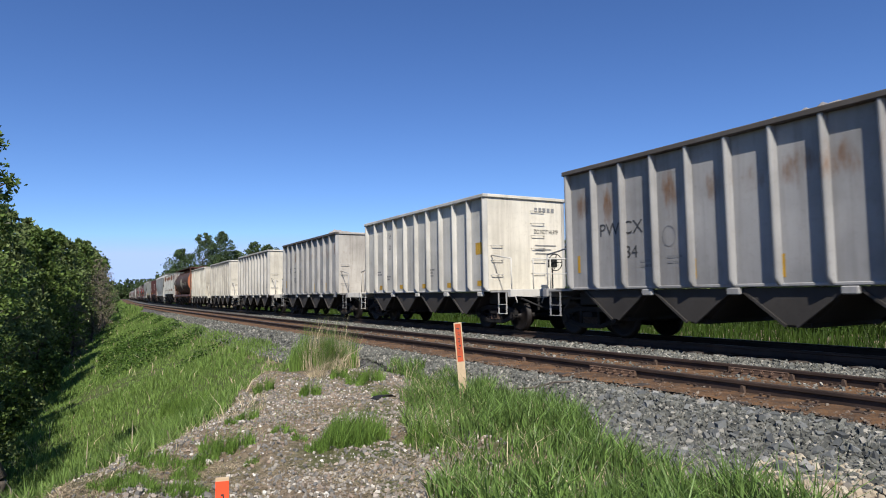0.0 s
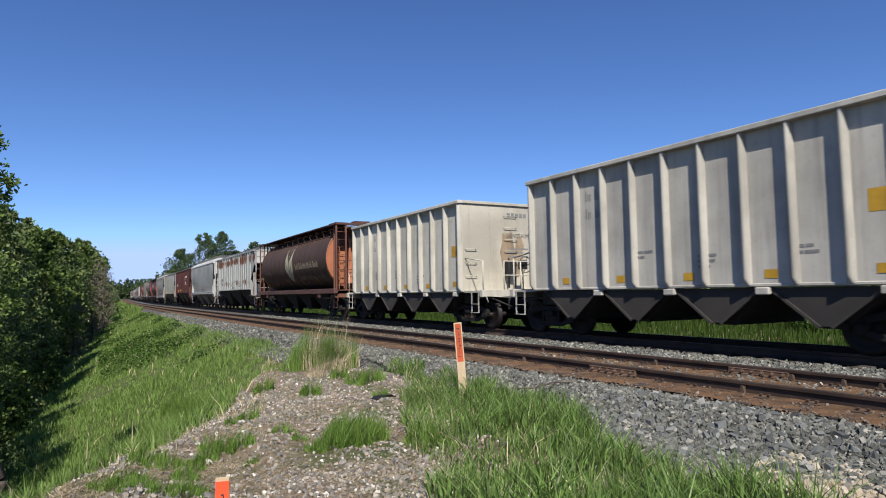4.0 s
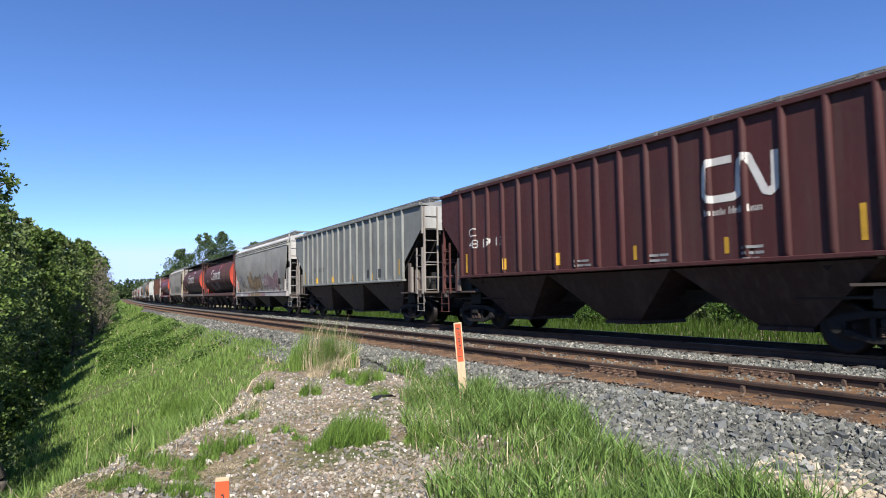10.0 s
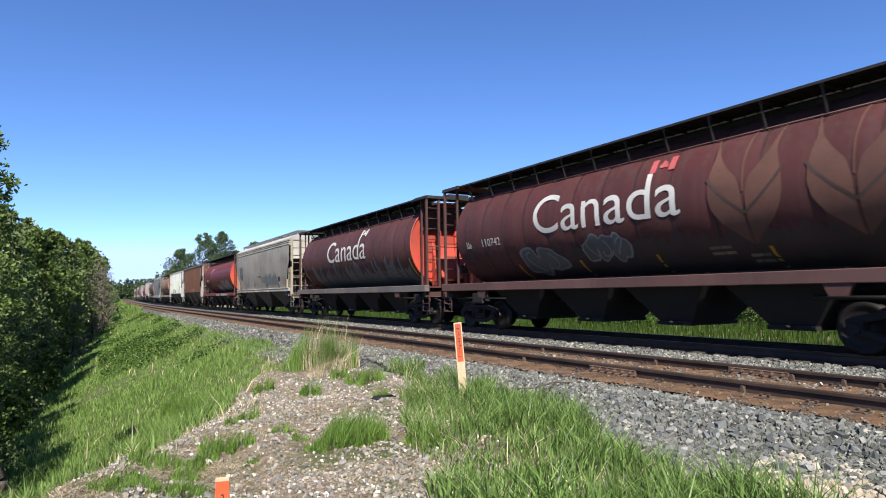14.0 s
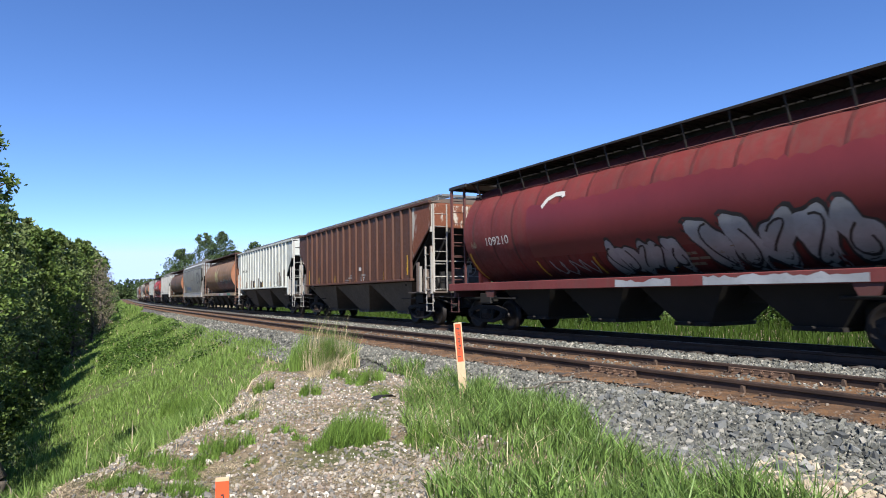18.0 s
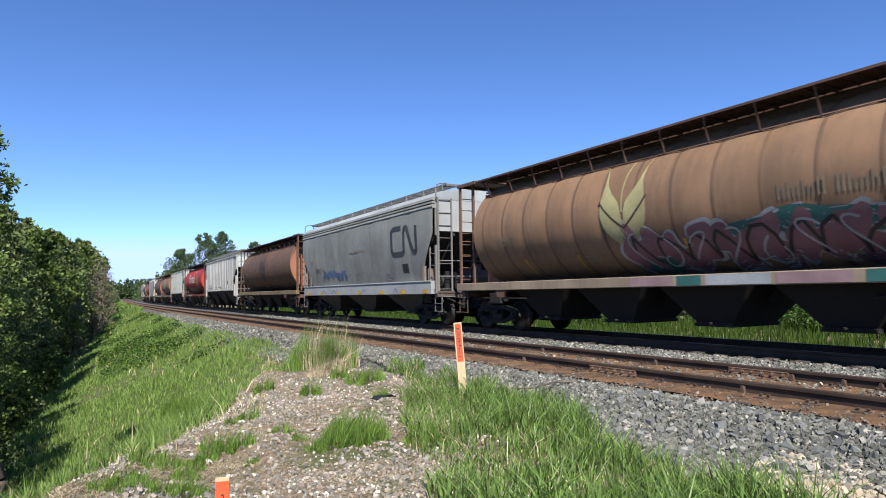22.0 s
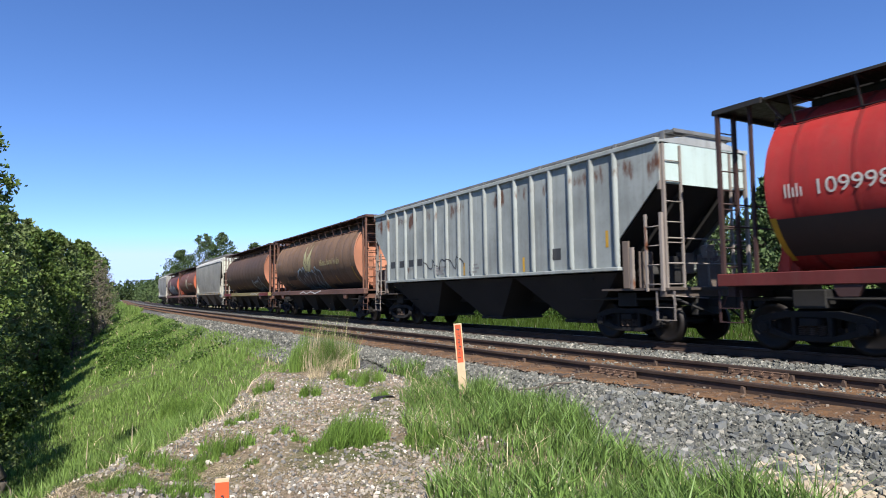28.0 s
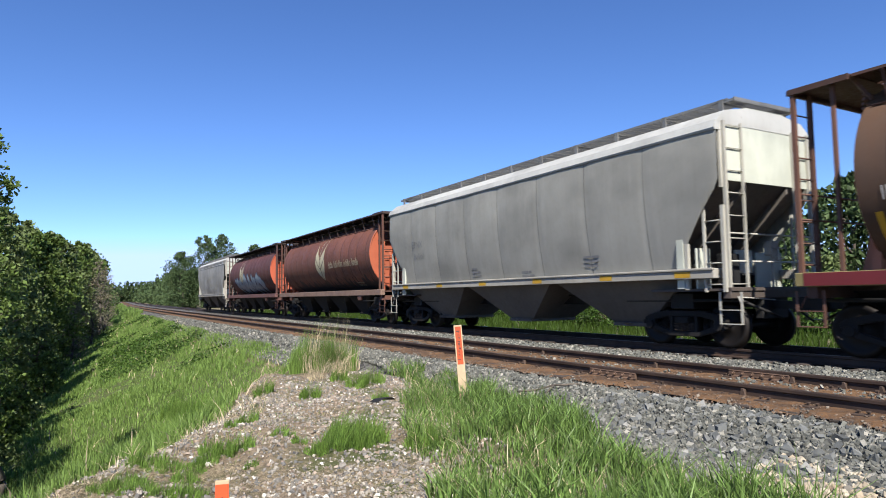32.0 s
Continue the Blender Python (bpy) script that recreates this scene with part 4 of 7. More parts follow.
    part("reservoir", lambda: Shape().rod((-0.6, k * (L - 1.35), 1.55), (0.6, k * (L - 1.35), 1.55), 0.24, 14), BLACK, car, key=(kind, "tank", k))


def roof_walks(car, c, kind, L, z, post):
    """Running boards on posts, with hatches between them."""
    for x in (-1, 1):
        part("running_board", lambda: walkway(x * 0.45, x * 1.05, -L + 0.1, L - 0.1, z), c["grate"], car, key=(kind, "walk", x, z))
        for i in range(11):
            part("board_support", lambda: Shape().box(*sorted((x * 1.03, x * 1.07)), -0.05, 0.05, z - post, z + 0.02).box(*sorted((x * 0.4, x * 1.06)), -0.02, 0.02, z - 0.05, z - 0.01), c["grate"], car,
                 key=(kind, "wpost", x, z)).matrix_basis = pose(0, -L + 0.25 + i * (2 * L - 0.5) / 10, 0)
    for k in (-1, 1):
        part("end_walkway", lambda: walkway(-1.05, 1.05, *sorted((k * (L - 0.35), k * (L + 0.05))), z - 0.03).box(-1.05, 1.05, *sorted((k * (L + 0.03), k * (L + 0.06))), z - 0.07, z + 0.01), c["grate"], car, key=(kind, "ewalk", k, z))
    part("hatch_cover", lambda: Shape().prism_y([(-0.32, z - 0.25), (0.32, z - 0.25), (0.30, z - 0.06), (0.2, z - 0.02), (-0.2, z - 0.02), (-0.30, z - 0.06)], -L + 0.6, L - 0.6), c["roof"], car, key=(kind, "hatch", z))


def ribbed_car(car, c, index):
    """Covered hopper with outside posts and cut-away lower corners."""
    L, W, Z0, ZT = c["length"], 1.50, 1.68, 4.46
    common_gear(car, "ribbed", index, c["frame"], L)
    profile = [(-6.35, Z0), (6.35, Z0), (6.35, 2.35), (L, 3.55), (L, ZT), (-L, ZT), (-L, 3.55), (-6.35, 2.35)]
    for x in (-1, 1):
        part("side_sheet", lambda: Shape().prism_x(profile, *sorted((x * W, x * (W - 0.03)))), c["paint"], car, key=("c_side", x, L))
        part("side_sill", lambda: Shape().box(*sorted((x * (W - 0.08), x * (W + 0.10))), -6.4, 6.4, Z0 - 0.05, Z0 + 0.04), c["paint"], car, key=("c_sill", x), bevel=0.015)
        part("top_chord", lambda: Shape().box(*sorted((x * (W - 0.06), x * (W + 0.08))), -L, L, ZT - 0.08, ZT + 0.03), c["paint"], car, key=("c_chord", x, L), bevel=0.015)
        n = 17
        for i in range(n):
            y = -6.3 + i * 12.6 / (n - 1)
            part("side_post", lambda: side_rib(x, W, 0.08, 0.075, Z0, ZT - 0.06), c["paint"], car, key=("c_post", x)).matrix_basis = pose(0, y, 0)
    part("roof_sheet", lambda: Shape().prism_y([(-W, ZT - 0.02), (-0.5, ZT + 0.16), (0.5, ZT + 0.16), (W, ZT - 0.02), (W, ZT - 0.05), (-W, ZT - 0.05)], -L, L), c["roof"], car, key=("c_roof", L))
    for k in (-1, 1):
        hopper_end(car, c, ("ribbed", L), k, L, ZT, 3.50, 1.45)
    roof_walks(car, c, ("ribbed", L), L, ZT + c["board"][0], c["board"][1])
    for i in range(3):
        part("hopper_chute", lambda: chute_shape(-2.05, 2.05, Z0 - 0.08, 0.40, 1.42, 0.75, 0.5), c["chute"], car, "pyramid-shaped steel discharge hopper", key="c_chute").matrix_basis = pose(0, -4.15 + 4.15 * i, 0)


def smooth_car(car, c, index):
    """Covered hopper with smooth bulging sides and a full-length side sill."""
    L, ZT = 7.55, 4.18
    # some have a higher side under a plain narrow fascia
    rise = 0.18 if c["high"] else 0.0
    low, top = c["sill_z"]
    fascia = ((1.36, -0.02), (1.60, -0.02), (1.63, 0.03), (1.60, 0.11), (1.50, 0.12), (1.50, 0.145), (1.605, 0.155), (1.60, 0.22), (1.50, 0.23), (1.50, 0.255), (1.605, 0.265), (1.58, 0.36), (1.36, 0.40))
    if c["high"]:
        fascia = ((1.36, 0.16), (1.62, 0.16), (1.64, 0.20), (1.58, 0.36), (1.36, 0.40))
    common_gear(car, "smooth", index, c["frame"], L)
    for x in (-1, 1):
        def side():
            ys = list(np.linspace(-L, L, 129))
            zs = [top - 0.02 + (ZT + rise - top + 0.02) * j / 14 for j in range(15)]
            v, f = [], []
            for y in ys:
                for z in zs:
                    cut = 6.45 + 1.1 * min(1, max(0, (z - 1.75) / 1.55)) ** 1.15
                    yy = max(-cut, min(cut, y))
                    seam = 0.018 * abs(math.sin(math.pi * (y + L) / 1.8875)) ** 0.35
                    v.append((x * (side_x("smooth", z) + seam), yy, z))
            m = len(zs)
            for i in range(len(ys) - 1):
                for j in range(m - 1):
                    f.append((i * m + j, (i + 1) * m + j, (i + 1) * m + j + 1, i * m + j + 1))
            return Shape().add(v, f, True)
        part("side_sheet", side, c["paint"], car, key=("d_side", x, rise, top))
        # thin dark strips drawn in place of the shading at the side's welds
        def weld():
            zs = np.linspace(top, ZT + rise, 10)
            v = [(x * (side_x("smooth", z) + 0.004), d, z) for z in zs for d in (-0.011, 0.011)]
            return Shape().add(v, [(2 * i, 2 * i + 1, 2 * i + 3, 2 * i + 2) for i in range(9)], True)
        for i in range(1, 8):
            part("weld_seam", weld, c["seam"], car, key=("d_weld", x, rise, top)).matrix_basis = pose(0, -L + 1.8875 * i, 0)
        part("eave_channel", lambda: Shape().prism_y([(x * d, ZT + h) for d, h in fascia], -L, L),
             c["eave"], car, "eave channel along the roof", key=("d_eave", x, rise))
        part("side_sill", lambda: Shape().box(*sorted((x * 1.30, x * 1.58)), -7.35, 7.35, low, top).box(*sorted((x * 1.56, x * 1.61)), -7.35, 7.35, top - 0.04, top + 0.01), c["sill"], car, key=("d_sill", x, low, top), bevel=0.012)
    part("roof_sheet", lambda: Shape().prism_y([(-1.56, ZT + 0.35), (-1.28, ZT + 0.58), (-0.6, ZT + 0.70), (0.6, ZT + 0.70), (1.28, ZT + 0.58), (1.56, ZT + 0.35), (1.56, ZT + 0.3), (-1.56, ZT + 0.3)], -L, L), c["roof"], car, key="d_roof")
    for k in (-1, 1):
        hopper_end(car, c, "smooth", k, L, ZT + 0.45, 3.35, 1.4, 0.23)
        for x in (-1, 1) if c["hoop"] else ():
            def hoop():
                way = [(x * 1.46, k * (L + 0.02), ZT + 0.2), (x * 1.46, k * (L + 0.02), ZT + 0.68), (x * 1.42, k * (L + 0.02), ZT + 0.80), (x * 1.33, k * (L + 0.02), ZT + 0.86), (x * 1.02, k * (L + 0.02), ZT + 0.88)]
                s = Shape()
                for p, q in zip(way, way[1:]):
                    s.rod(p, q, 0.024, 6)
                return s
            part("ladder_hoop", hoop, c["frame"], car, key=("d_hoop", k, x))
    roof_walks(car, c, "smooth", L, ZT + 0.86, 0.40)
    for i in range(3):
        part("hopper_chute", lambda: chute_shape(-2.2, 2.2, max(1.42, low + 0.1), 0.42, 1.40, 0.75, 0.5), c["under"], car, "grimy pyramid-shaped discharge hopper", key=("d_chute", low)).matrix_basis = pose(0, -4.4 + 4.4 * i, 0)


# ---- the train ----
ROOF_BLACK = paint("black_roof_paint", (0.022, 0.021, 0.021), 0.1, 0.2, 0.6)


def livery(name, color, end=None, frame=None, sill=None, roof=None, rust=0.15, grime=0.3, under=None, eave=None, grate=None, rust_top=False, end_label="", rust_color=(0.16, 0.06, 0.028), bands=(), pitch=0.0, soft=0.07, chord=None, end_grime=0.0, chute=None, high=False, hoop=False, long=False, board=(0.26, 0.20), sill_z=(1.13, 1.44)):
    """The paints of one car."""
    body = paint(name + "_paint", color, rust, grime, rust_top=rust_top, bands=bands, pitch=pitch, soft=soft, rust_color=rust_color)
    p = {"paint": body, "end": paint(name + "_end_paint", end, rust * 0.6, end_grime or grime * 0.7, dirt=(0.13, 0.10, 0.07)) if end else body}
    p["chord"] = paint(name + "_chord_paint", chord, 0.3, 0.5) if chord else body
    # body colour darkened, to paint weld shading
    p["seam"] = paint(name + "_seam_shade_paint", tuple(x * 0.60 for x in color), rust, grime + 0.15)
    p["frame"] = paint(name + "_frame_paint", frame, rust, grime) if frame else body
    p["sill"] = paint(name + "_sill_paint", sill, rust * 0.7, grime) if sill else p["frame"]
    p["roof"] = paint(name + "_roof_paint", roof, rust, grime) if roof else body
    # with no colour given, under parts take the shade-blackened hopper sheet
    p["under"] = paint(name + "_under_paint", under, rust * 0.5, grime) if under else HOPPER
    p["eave"] = paint(name + "_eave_paint", eave, 0.05, grime) if eave else body
    p["plate"] = p["end"] if end and sum(end) > 1.3 else paint(name + "_plate_paint", (0.125, 0.098, 0.08), 0.3, 0.5)
    p["grate"] = grate or GRATE
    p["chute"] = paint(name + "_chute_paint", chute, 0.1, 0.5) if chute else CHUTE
    p["board"], p["sill_z"] = board, sill_z
    p["high"], p["hoop"], p["length"] = high, hoop, 7.85 if long else 7.60
    if end_label:
        p["end_label"] = end_label
    return p


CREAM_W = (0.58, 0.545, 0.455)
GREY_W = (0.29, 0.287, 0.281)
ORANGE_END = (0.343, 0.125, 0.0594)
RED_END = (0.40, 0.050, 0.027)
# kind, place of the middle along the line at the start, paints, label
TRAIN = [
    ("open", 7.85, livery("grey_rock_hopper", GREY_W, CREAM_W, rust=0.5, grime=0.3, bands=((3.25, 0.9, 0.36),), chord=(0.085, 0.075, 0.066), end_grime=0.5, pitch=0.924, soft=0.26, rust_color=(0.19, 0.10, 0.045)), "light grey open-top rock hopper car with rust-stained ribs"),
    ("open", 20.96, livery("cream_rock_hopper", (0.462, 0.449, 0.409), CREAM_W, rust=0.08, grime=0.2, end_grime=0.32), "cream-white open-top rock hopper car heaped with rock"),
    ("open", 33.98, livery("worn_rock_hopper", (0.317, 0.314, 0.304), (0.422, 0.396, 0.35), rust=0.5, grime=0.4, bands=((3.25, 0.9, 0.36),), chord=(0.085, 0.075, 0.066), end_grime=0.5, pitch=0.924, soft=0.26, rust_color=(0.19, 0.10, 0.045)), "grey-white open-top rock hopper car with a rusty end"),
    ("open", 47.05, livery("cream_rock_hopper_b", (0.418, 0.405, 0.368), CREAM_W, rust=0.1, grime=0.2, end_grime=0.32), "cream-white open-top rock hopper car with ribbed sides"),
    ("open", 60.16, livery("cream_rock_hopper_c", (0.415, 0.396, 0.346), CREAM_W, rust=0.14, grime=0.25, end_grime=0.32), "cream-white open-top rock hopper car, soiled end"),
    ("open", 73.25, livery("cream_rock_hopper_d", (0.469, 0.449, 0.383), (0.462, 0.429, 0.35), rust=0.16, grime=0.3, end_grime=0.32), "cream open-top rock hopper car, last of its row"),
    ("round", 88.21, livery("brown_cylinder", (0.066, 0.036, 0.021), ORANGE_END, (0.132, 0.0561, 0.033), (0.0924, 0.0462, 0.0363), (0.0726, 0.033, 0.0231), rust=0.1, end_label="orange end plate with black slots"), "brown cylindrical grain hopper car with a cream wheat emblem"),
    ("ribbed", 104.93, livery("rust_streaked_white", (0.329, 0.34, 0.324), (0.436, 0.442, 0.429), (0.33, 0.33, 0.317), None, (0.33, 0.35, 0.35), rust=0.62, grime=0.25, bands=((3.95, 0.85, 0.45), (2.2, 0.6, 0.33)), soft=0.13, rust_color=(0.125, 0.052, 0.028)), "pale blue-white ribbed grain hopper car streaked with rust"),
    ("smooth", 121.61, livery("light_grey_smooth", (0.316, 0.326, 0.305), (0.488, 0.482, 0.442), (0.409, 0.403, 0.376), (0.436, 0.436, 0.416), (0.462, 0.462, 0.442), rust=0.02, grime=0.10, under=(0.132, 0.122, 0.112), eave=(0.50, 0.50, 0.475), high=True, sill_z=(1.42, 1.62)), "light grey smooth-sided grain hopper car"),
    ("ribbed", 138.24, livery("maroon_ribbed", (0.050, 0.0132, 0.0128), None, (0.0792, 0.0264, 0.0231), None, (0.0462, 0.0198, 0.0198), rust=0.08, grime=0.25, chute=(0.028, 0.014, 0.012)), "maroon ribbed grain hopper car with white lettering"),
    ("ribbed", 155.19, livery("dull_grey_ribbed", (0.182, 0.190, 0.177), (0.33, 0.333, 0.323), (0.218, 0.198, 0.178), None, (0.198, 0.205, 0.205), rust=0.12, grime=0.35, chute=(0.050, 0.038, 0.034), long=True), "dull grey ribbed grain hopper car"),
    ("smooth", 172.12, livery("tagged_grey_smooth", (0.267, 0.261, 0.231), (0.436, 0.426, 0.396), (0.277, 0.271, 0.257), (0.33, 0.31, 0.297), (0.436, 0.422, 0.403), rust=0.1, grime=0.16, under=(0.033, 0.031, 0.0284), hoop=True), "grey smooth-sided grain hopper car with gold graffiti"),
    ("round", 188.78, livery("maroon_cylinder", (0.0693, 0.0198, 0.0185), RED_END, (0.066, 0.0297, 0.0251), (0.0924, 0.0462, 0.0409), (0.0172, 0.0158, 0.0152), rust=0.06, end_label="bright red end plate"), "maroon cylindrical grain hopper car with white lettering"),
    ("round", 205.52, livery("maroon_cylinder_b", (0.0759, 0.0238, 0.0211), RED_END, (0.066, 0.0297, 0.0251), (0.125, 0.109, 0.099), (0.0172, 0.0158, 0.0152), rust=0.06, end_label="bright red end plate"), "maroon cylindrical grain hopper car with a grey-painted lower half"),
    ("smooth", 222.41, livery("beige_grey_smooth", (0.265, 0.242, 0.20), (0.409, 0.389, 0.343), (0.277, 0.238, 0.178), (0.363, 0.35, 0.323), (0.396, 0.383, 0.35), rust=0.05, grime=0.14, under=(0.0594, 0.0528, 0.0462), sill_z=(1.42, 1.62)), "beige-grey smooth-sided grain hopper car with yellow sill marks"),
    ("round", 239.22, livery("crimson_cylinder", (0.128, 0.021, 0.019), (0.462, 0.066, 0.033), (0.0792, 0.0297, 0.0264), (0.132, 0.0297, 0.0277), (0.0172, 0.0158, 0.0152), rust=0.05, end_label="bright red end plate"), "crimson cylindrical grain hopper car with silver graffiti"),
    ("ribbed", 256.15, livery("rust_brown_ribbed", (0.072, 0.030, 0.018), (0.215, 0.072, 0.036), (0.33, 0.317, 0.29), None, (0.132, 0.099, 0.0792), rust=0.5, grime=0.3, soft=0.2, rust_color=(0.125, 0.046, 0.022), chute=(0.105, 0.088, 0.068), long=True), "rust-brown ribbed grain hopper car with a pale end"),
    ("ribbed", 273.03, livery("white_ribbed", (0.414, 0.435, 0.4), (0.422, 0.452, 0.436), (0.363, 0.36, 0.343), None, (0.363, 0.37, 0.363), rust=0.05, grime=0.2, chute=(0.065, 0.056, 0.046)), "white ribbed grain hopper car with brown patches low on its side"),
    ("round", 289.81, livery("tan_cylinder", (0.215, 0.130, 0.074), (0.33, 0.145, 0.0792), (0.112, 0.0627, 0.0429), (0.24, 0.19, 0.135), (0.0858, 0.0462, 0.033), rust=0.1, end_label="orange end plate"), "tan cylindrical grain hopper car with a wheat emblem and graffiti"),
    ("smooth", 306.65, livery("blue_grey_smooth", (0.193, 0.199, 0.184), (0.277, 0.29, 0.297), (0.145, 0.142, 0.135), (0.251, 0.264, 0.271), (0.277, 0.297, 0.31), rust=0.04, grime=0.13, under=(0.0396, 0.037, 0.033), hoop=True, sill_z=(1.13, 1.60)), "blue-grey smooth-sided grain hopper car with black lettering"),
    ("round", 323.37, livery("umber_cylinder", (0.108, 0.062, 0.036), (0.264, 0.112, 0.0594), (0.099, 0.0528, 0.037), (0.15, 0.115, 0.062), (0.066, 0.0363, 0.0264), rust=0.1, end_label="orange-brown end plate"), "faded brown cylindrical grain hopper car with a yellowed sill"),
    ("ribbed", 340.17, livery("pale_grey_ribbed", (0.284, 0.29, 0.285), (0.37, 0.426, 0.416), (0.363, 0.363, 0.35), None, (0.277, 0.284, 0.284), rust=0.06, grime=0.28, board=(0.50, 0.40)), "pale grey ribbed grain hopper car with white ladders"),
    ("round", 357.07, livery("scarlet_cylinder", (0.285, 0.019, 0.0165), (0.449, 0.0462, 0.0264), (0.0396, 0.0198, 0.0185), (0.105, 0.016, 0.014), (0.0145, 0.0139, 0.0139), rust=0.03, grime=0.15, end_label="bright red end plate"), "bright red cylindrical grain hopper car with white lettering"),
    ("ribbed", 373.80, livery("blue_white_ribbed", (0.255, 0.279, 0.27), (0.363, 0.449, 0.442), (0.211, 0.185, 0.165), None, (0.317, 0.337, 0.343), rust=0.42, grime=0.3, bands=((3.95, 0.9, 0.36), (2.1, 0.45, 0.25)), soft=0.12, rust_color=(0.12, 0.055, 0.032)), "bluish grey ribbed grain hopper car with rust runs"),
    ("round", 390.33, livery("tan_cylinder_b", (0.165, 0.100, 0.058), (0.363, 0.158, 0.0924), (0.119, 0.0594, 0.0396), (0.112, 0.0594, 0.0462), (0.0792, 0.0396, 0.0277), rust=0.12, end_label="pale orange end plate"), "tan cylindrical grain hopper car with dark graffiti"),
    ("round", 406.79, livery("brown_cylinder_b", (0.0825, 0.0475, 0.0289), (0.343, 0.145, 0.0858), (0.112, 0.0561, 0.0383), (0.205, 0.170, 0.070), (0.066, 0.033, 0.0238), rust=0.12, end_label="orange end plate"), "brown cylindrical grain hopper car with a yellow side sill"),
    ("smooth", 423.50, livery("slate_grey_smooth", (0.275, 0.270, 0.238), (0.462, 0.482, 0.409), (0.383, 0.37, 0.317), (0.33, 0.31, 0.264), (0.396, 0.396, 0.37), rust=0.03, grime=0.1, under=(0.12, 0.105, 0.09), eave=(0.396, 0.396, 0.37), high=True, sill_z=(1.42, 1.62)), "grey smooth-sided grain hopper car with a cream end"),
    ("round", 439.82, livery("russet_cylinder", (0.145, 0.0561, 0.0363), (0.383, 0.099, 0.0462), (0.099, 0.0462, 0.033), (0.198, 0.132, 0.099), (0.0462, 0.0297, 0.0251), rust=0.1, end_label="orange end plate"), "russet cylindrical grain hopper car with a wheat emblem"),
    ("round", 456.39, livery("maroon_cylinder_c", (0.0924, 0.0343, 0.0297), (0.383, 0.0858, 0.0396), (0.0858, 0.0396, 0.033), (0.132, 0.066, 0.0594), (0.0396, 0.0264, 0.0231), rust=0.1, end_label="red-orange end plate"), "maroon cylindrical grain hopper car with blue graffiti"),
    ("smooth", 473.18, livery("pale_smooth", (0.277, 0.274, 0.257), (0.436, 0.462, 0.409), (0.37, 0.35, 0.304), (0.37, 0.356, 0.323), (0.422, 0.416, 0.389), rust=0.05, grime=0.3, under=(0.066, 0.0594, 0.0528), sill_z=(1.42, 1.62)), "pale grey smooth-sided grain hopper car at the train's end"),
]
BUILD = {"open": open_car, "round": round_car, "ribbed": ribbed_car, "smooth": smooth_car}
NAMES = {"open": "open_hopper_car", "round": "cylindrical_hopper_car", "ribbed": "ribbed_hopper_car", "smooth": "smooth_hopper_car"}
CARS = []
for i, (kind, place, paints, words) in enumerate(TRAIN):
    car = new(NAMES[kind])
    tagged(car, words, "freight car", "cars of the freight train")
    BUILD[kind](car, paints, i)
    CARS.append(car)


# ---- paint marks on the cars' near sides ----
def skin(kind, y, z, lift):
    """A point just off the near side of a car."""
    x = side_x(kind, z)
    if kind == "ribbed":
        d = abs((y + 6.3) % 0.7875)
        d = min(d, 0.7875 - d)
        x = 1.50 + 0.082 * min(1, max(0, (0.082 - d) / 0.045)) * (-6.4 < y < 6.4)
    elif kind == "smooth":
        x += 0.018
    elif kind == "sill":
        x = 1.562
    elif kind == "ledge":
        x = 1.612
    return (-(x + lift), y, z)


def ribbon(points, width, kind, lift=0.006, closed=False, step=0.05):
    """A painted stroke along points (y, z)."""
    if closed:
        points = list(points) + [points[0]]
    dense = []
    for (y0, z0), (y1, z1) in zip(points, points[1:]):
        n = max(1, int(math.hypot(y1 - y0, z1 - z0) / step))
        dense += [(y0 + (y1 - y0) * i / n, z0 + (z1 - z0) * i / n) for i in range(n)]
    dense.append(points[-1])
    s = Shape()
    m = 9 if kind == "ribbed" else 2
    v = []
    for i, (y, z) in enumerate(dense):
        a, b = dense[max(0, i - 1)], dense[min(len(dense) - 1, i + 1)]
        d = Vector((b[0] - a[0], b[1] - a[1]))
        d = d.normalized() if d.length > 0 else Vector((1, 0))
        for j in range(m):
            w = width * (0.5 - j / (m - 1))
            v.append(skin(kind, y - d.y * w, z + d.x * w, lift))
    return s.add(v, [(m * i + j, m * i + j + 1, m * i + m + j + 1, m * i + m + j) for i in range(len(dense) - 1) for j in range(m - 1)], True)


def patch(y0, y1, z0, z1, kind, lift=0.004, rag=0.0, seed=1):
    """A painted rectangle, with a ragged upper edge if wanted."""
    r = random.Random(seed)
    ny, nz = max(2, int(abs(y1 - y0) / 0.12)), max(2, int(abs(z1 - z0) / 0.1))
    v = []
    for i in range(ny + 1):
        y = y0 + (y1 - y0) * i / ny
        t = z1 - rag * r.random()
        v += [skin(kind, y, z0 + (t - z0) * j / nz, lift) for j in range(nz + 1)]
    m = nz + 1
    return Shape().add(v, [(i * m + j, (i + 1) * m + j, (i + 1) * m + j + 1, i * m + j + 1) for i in range(ny) for j in range(nz)], True)


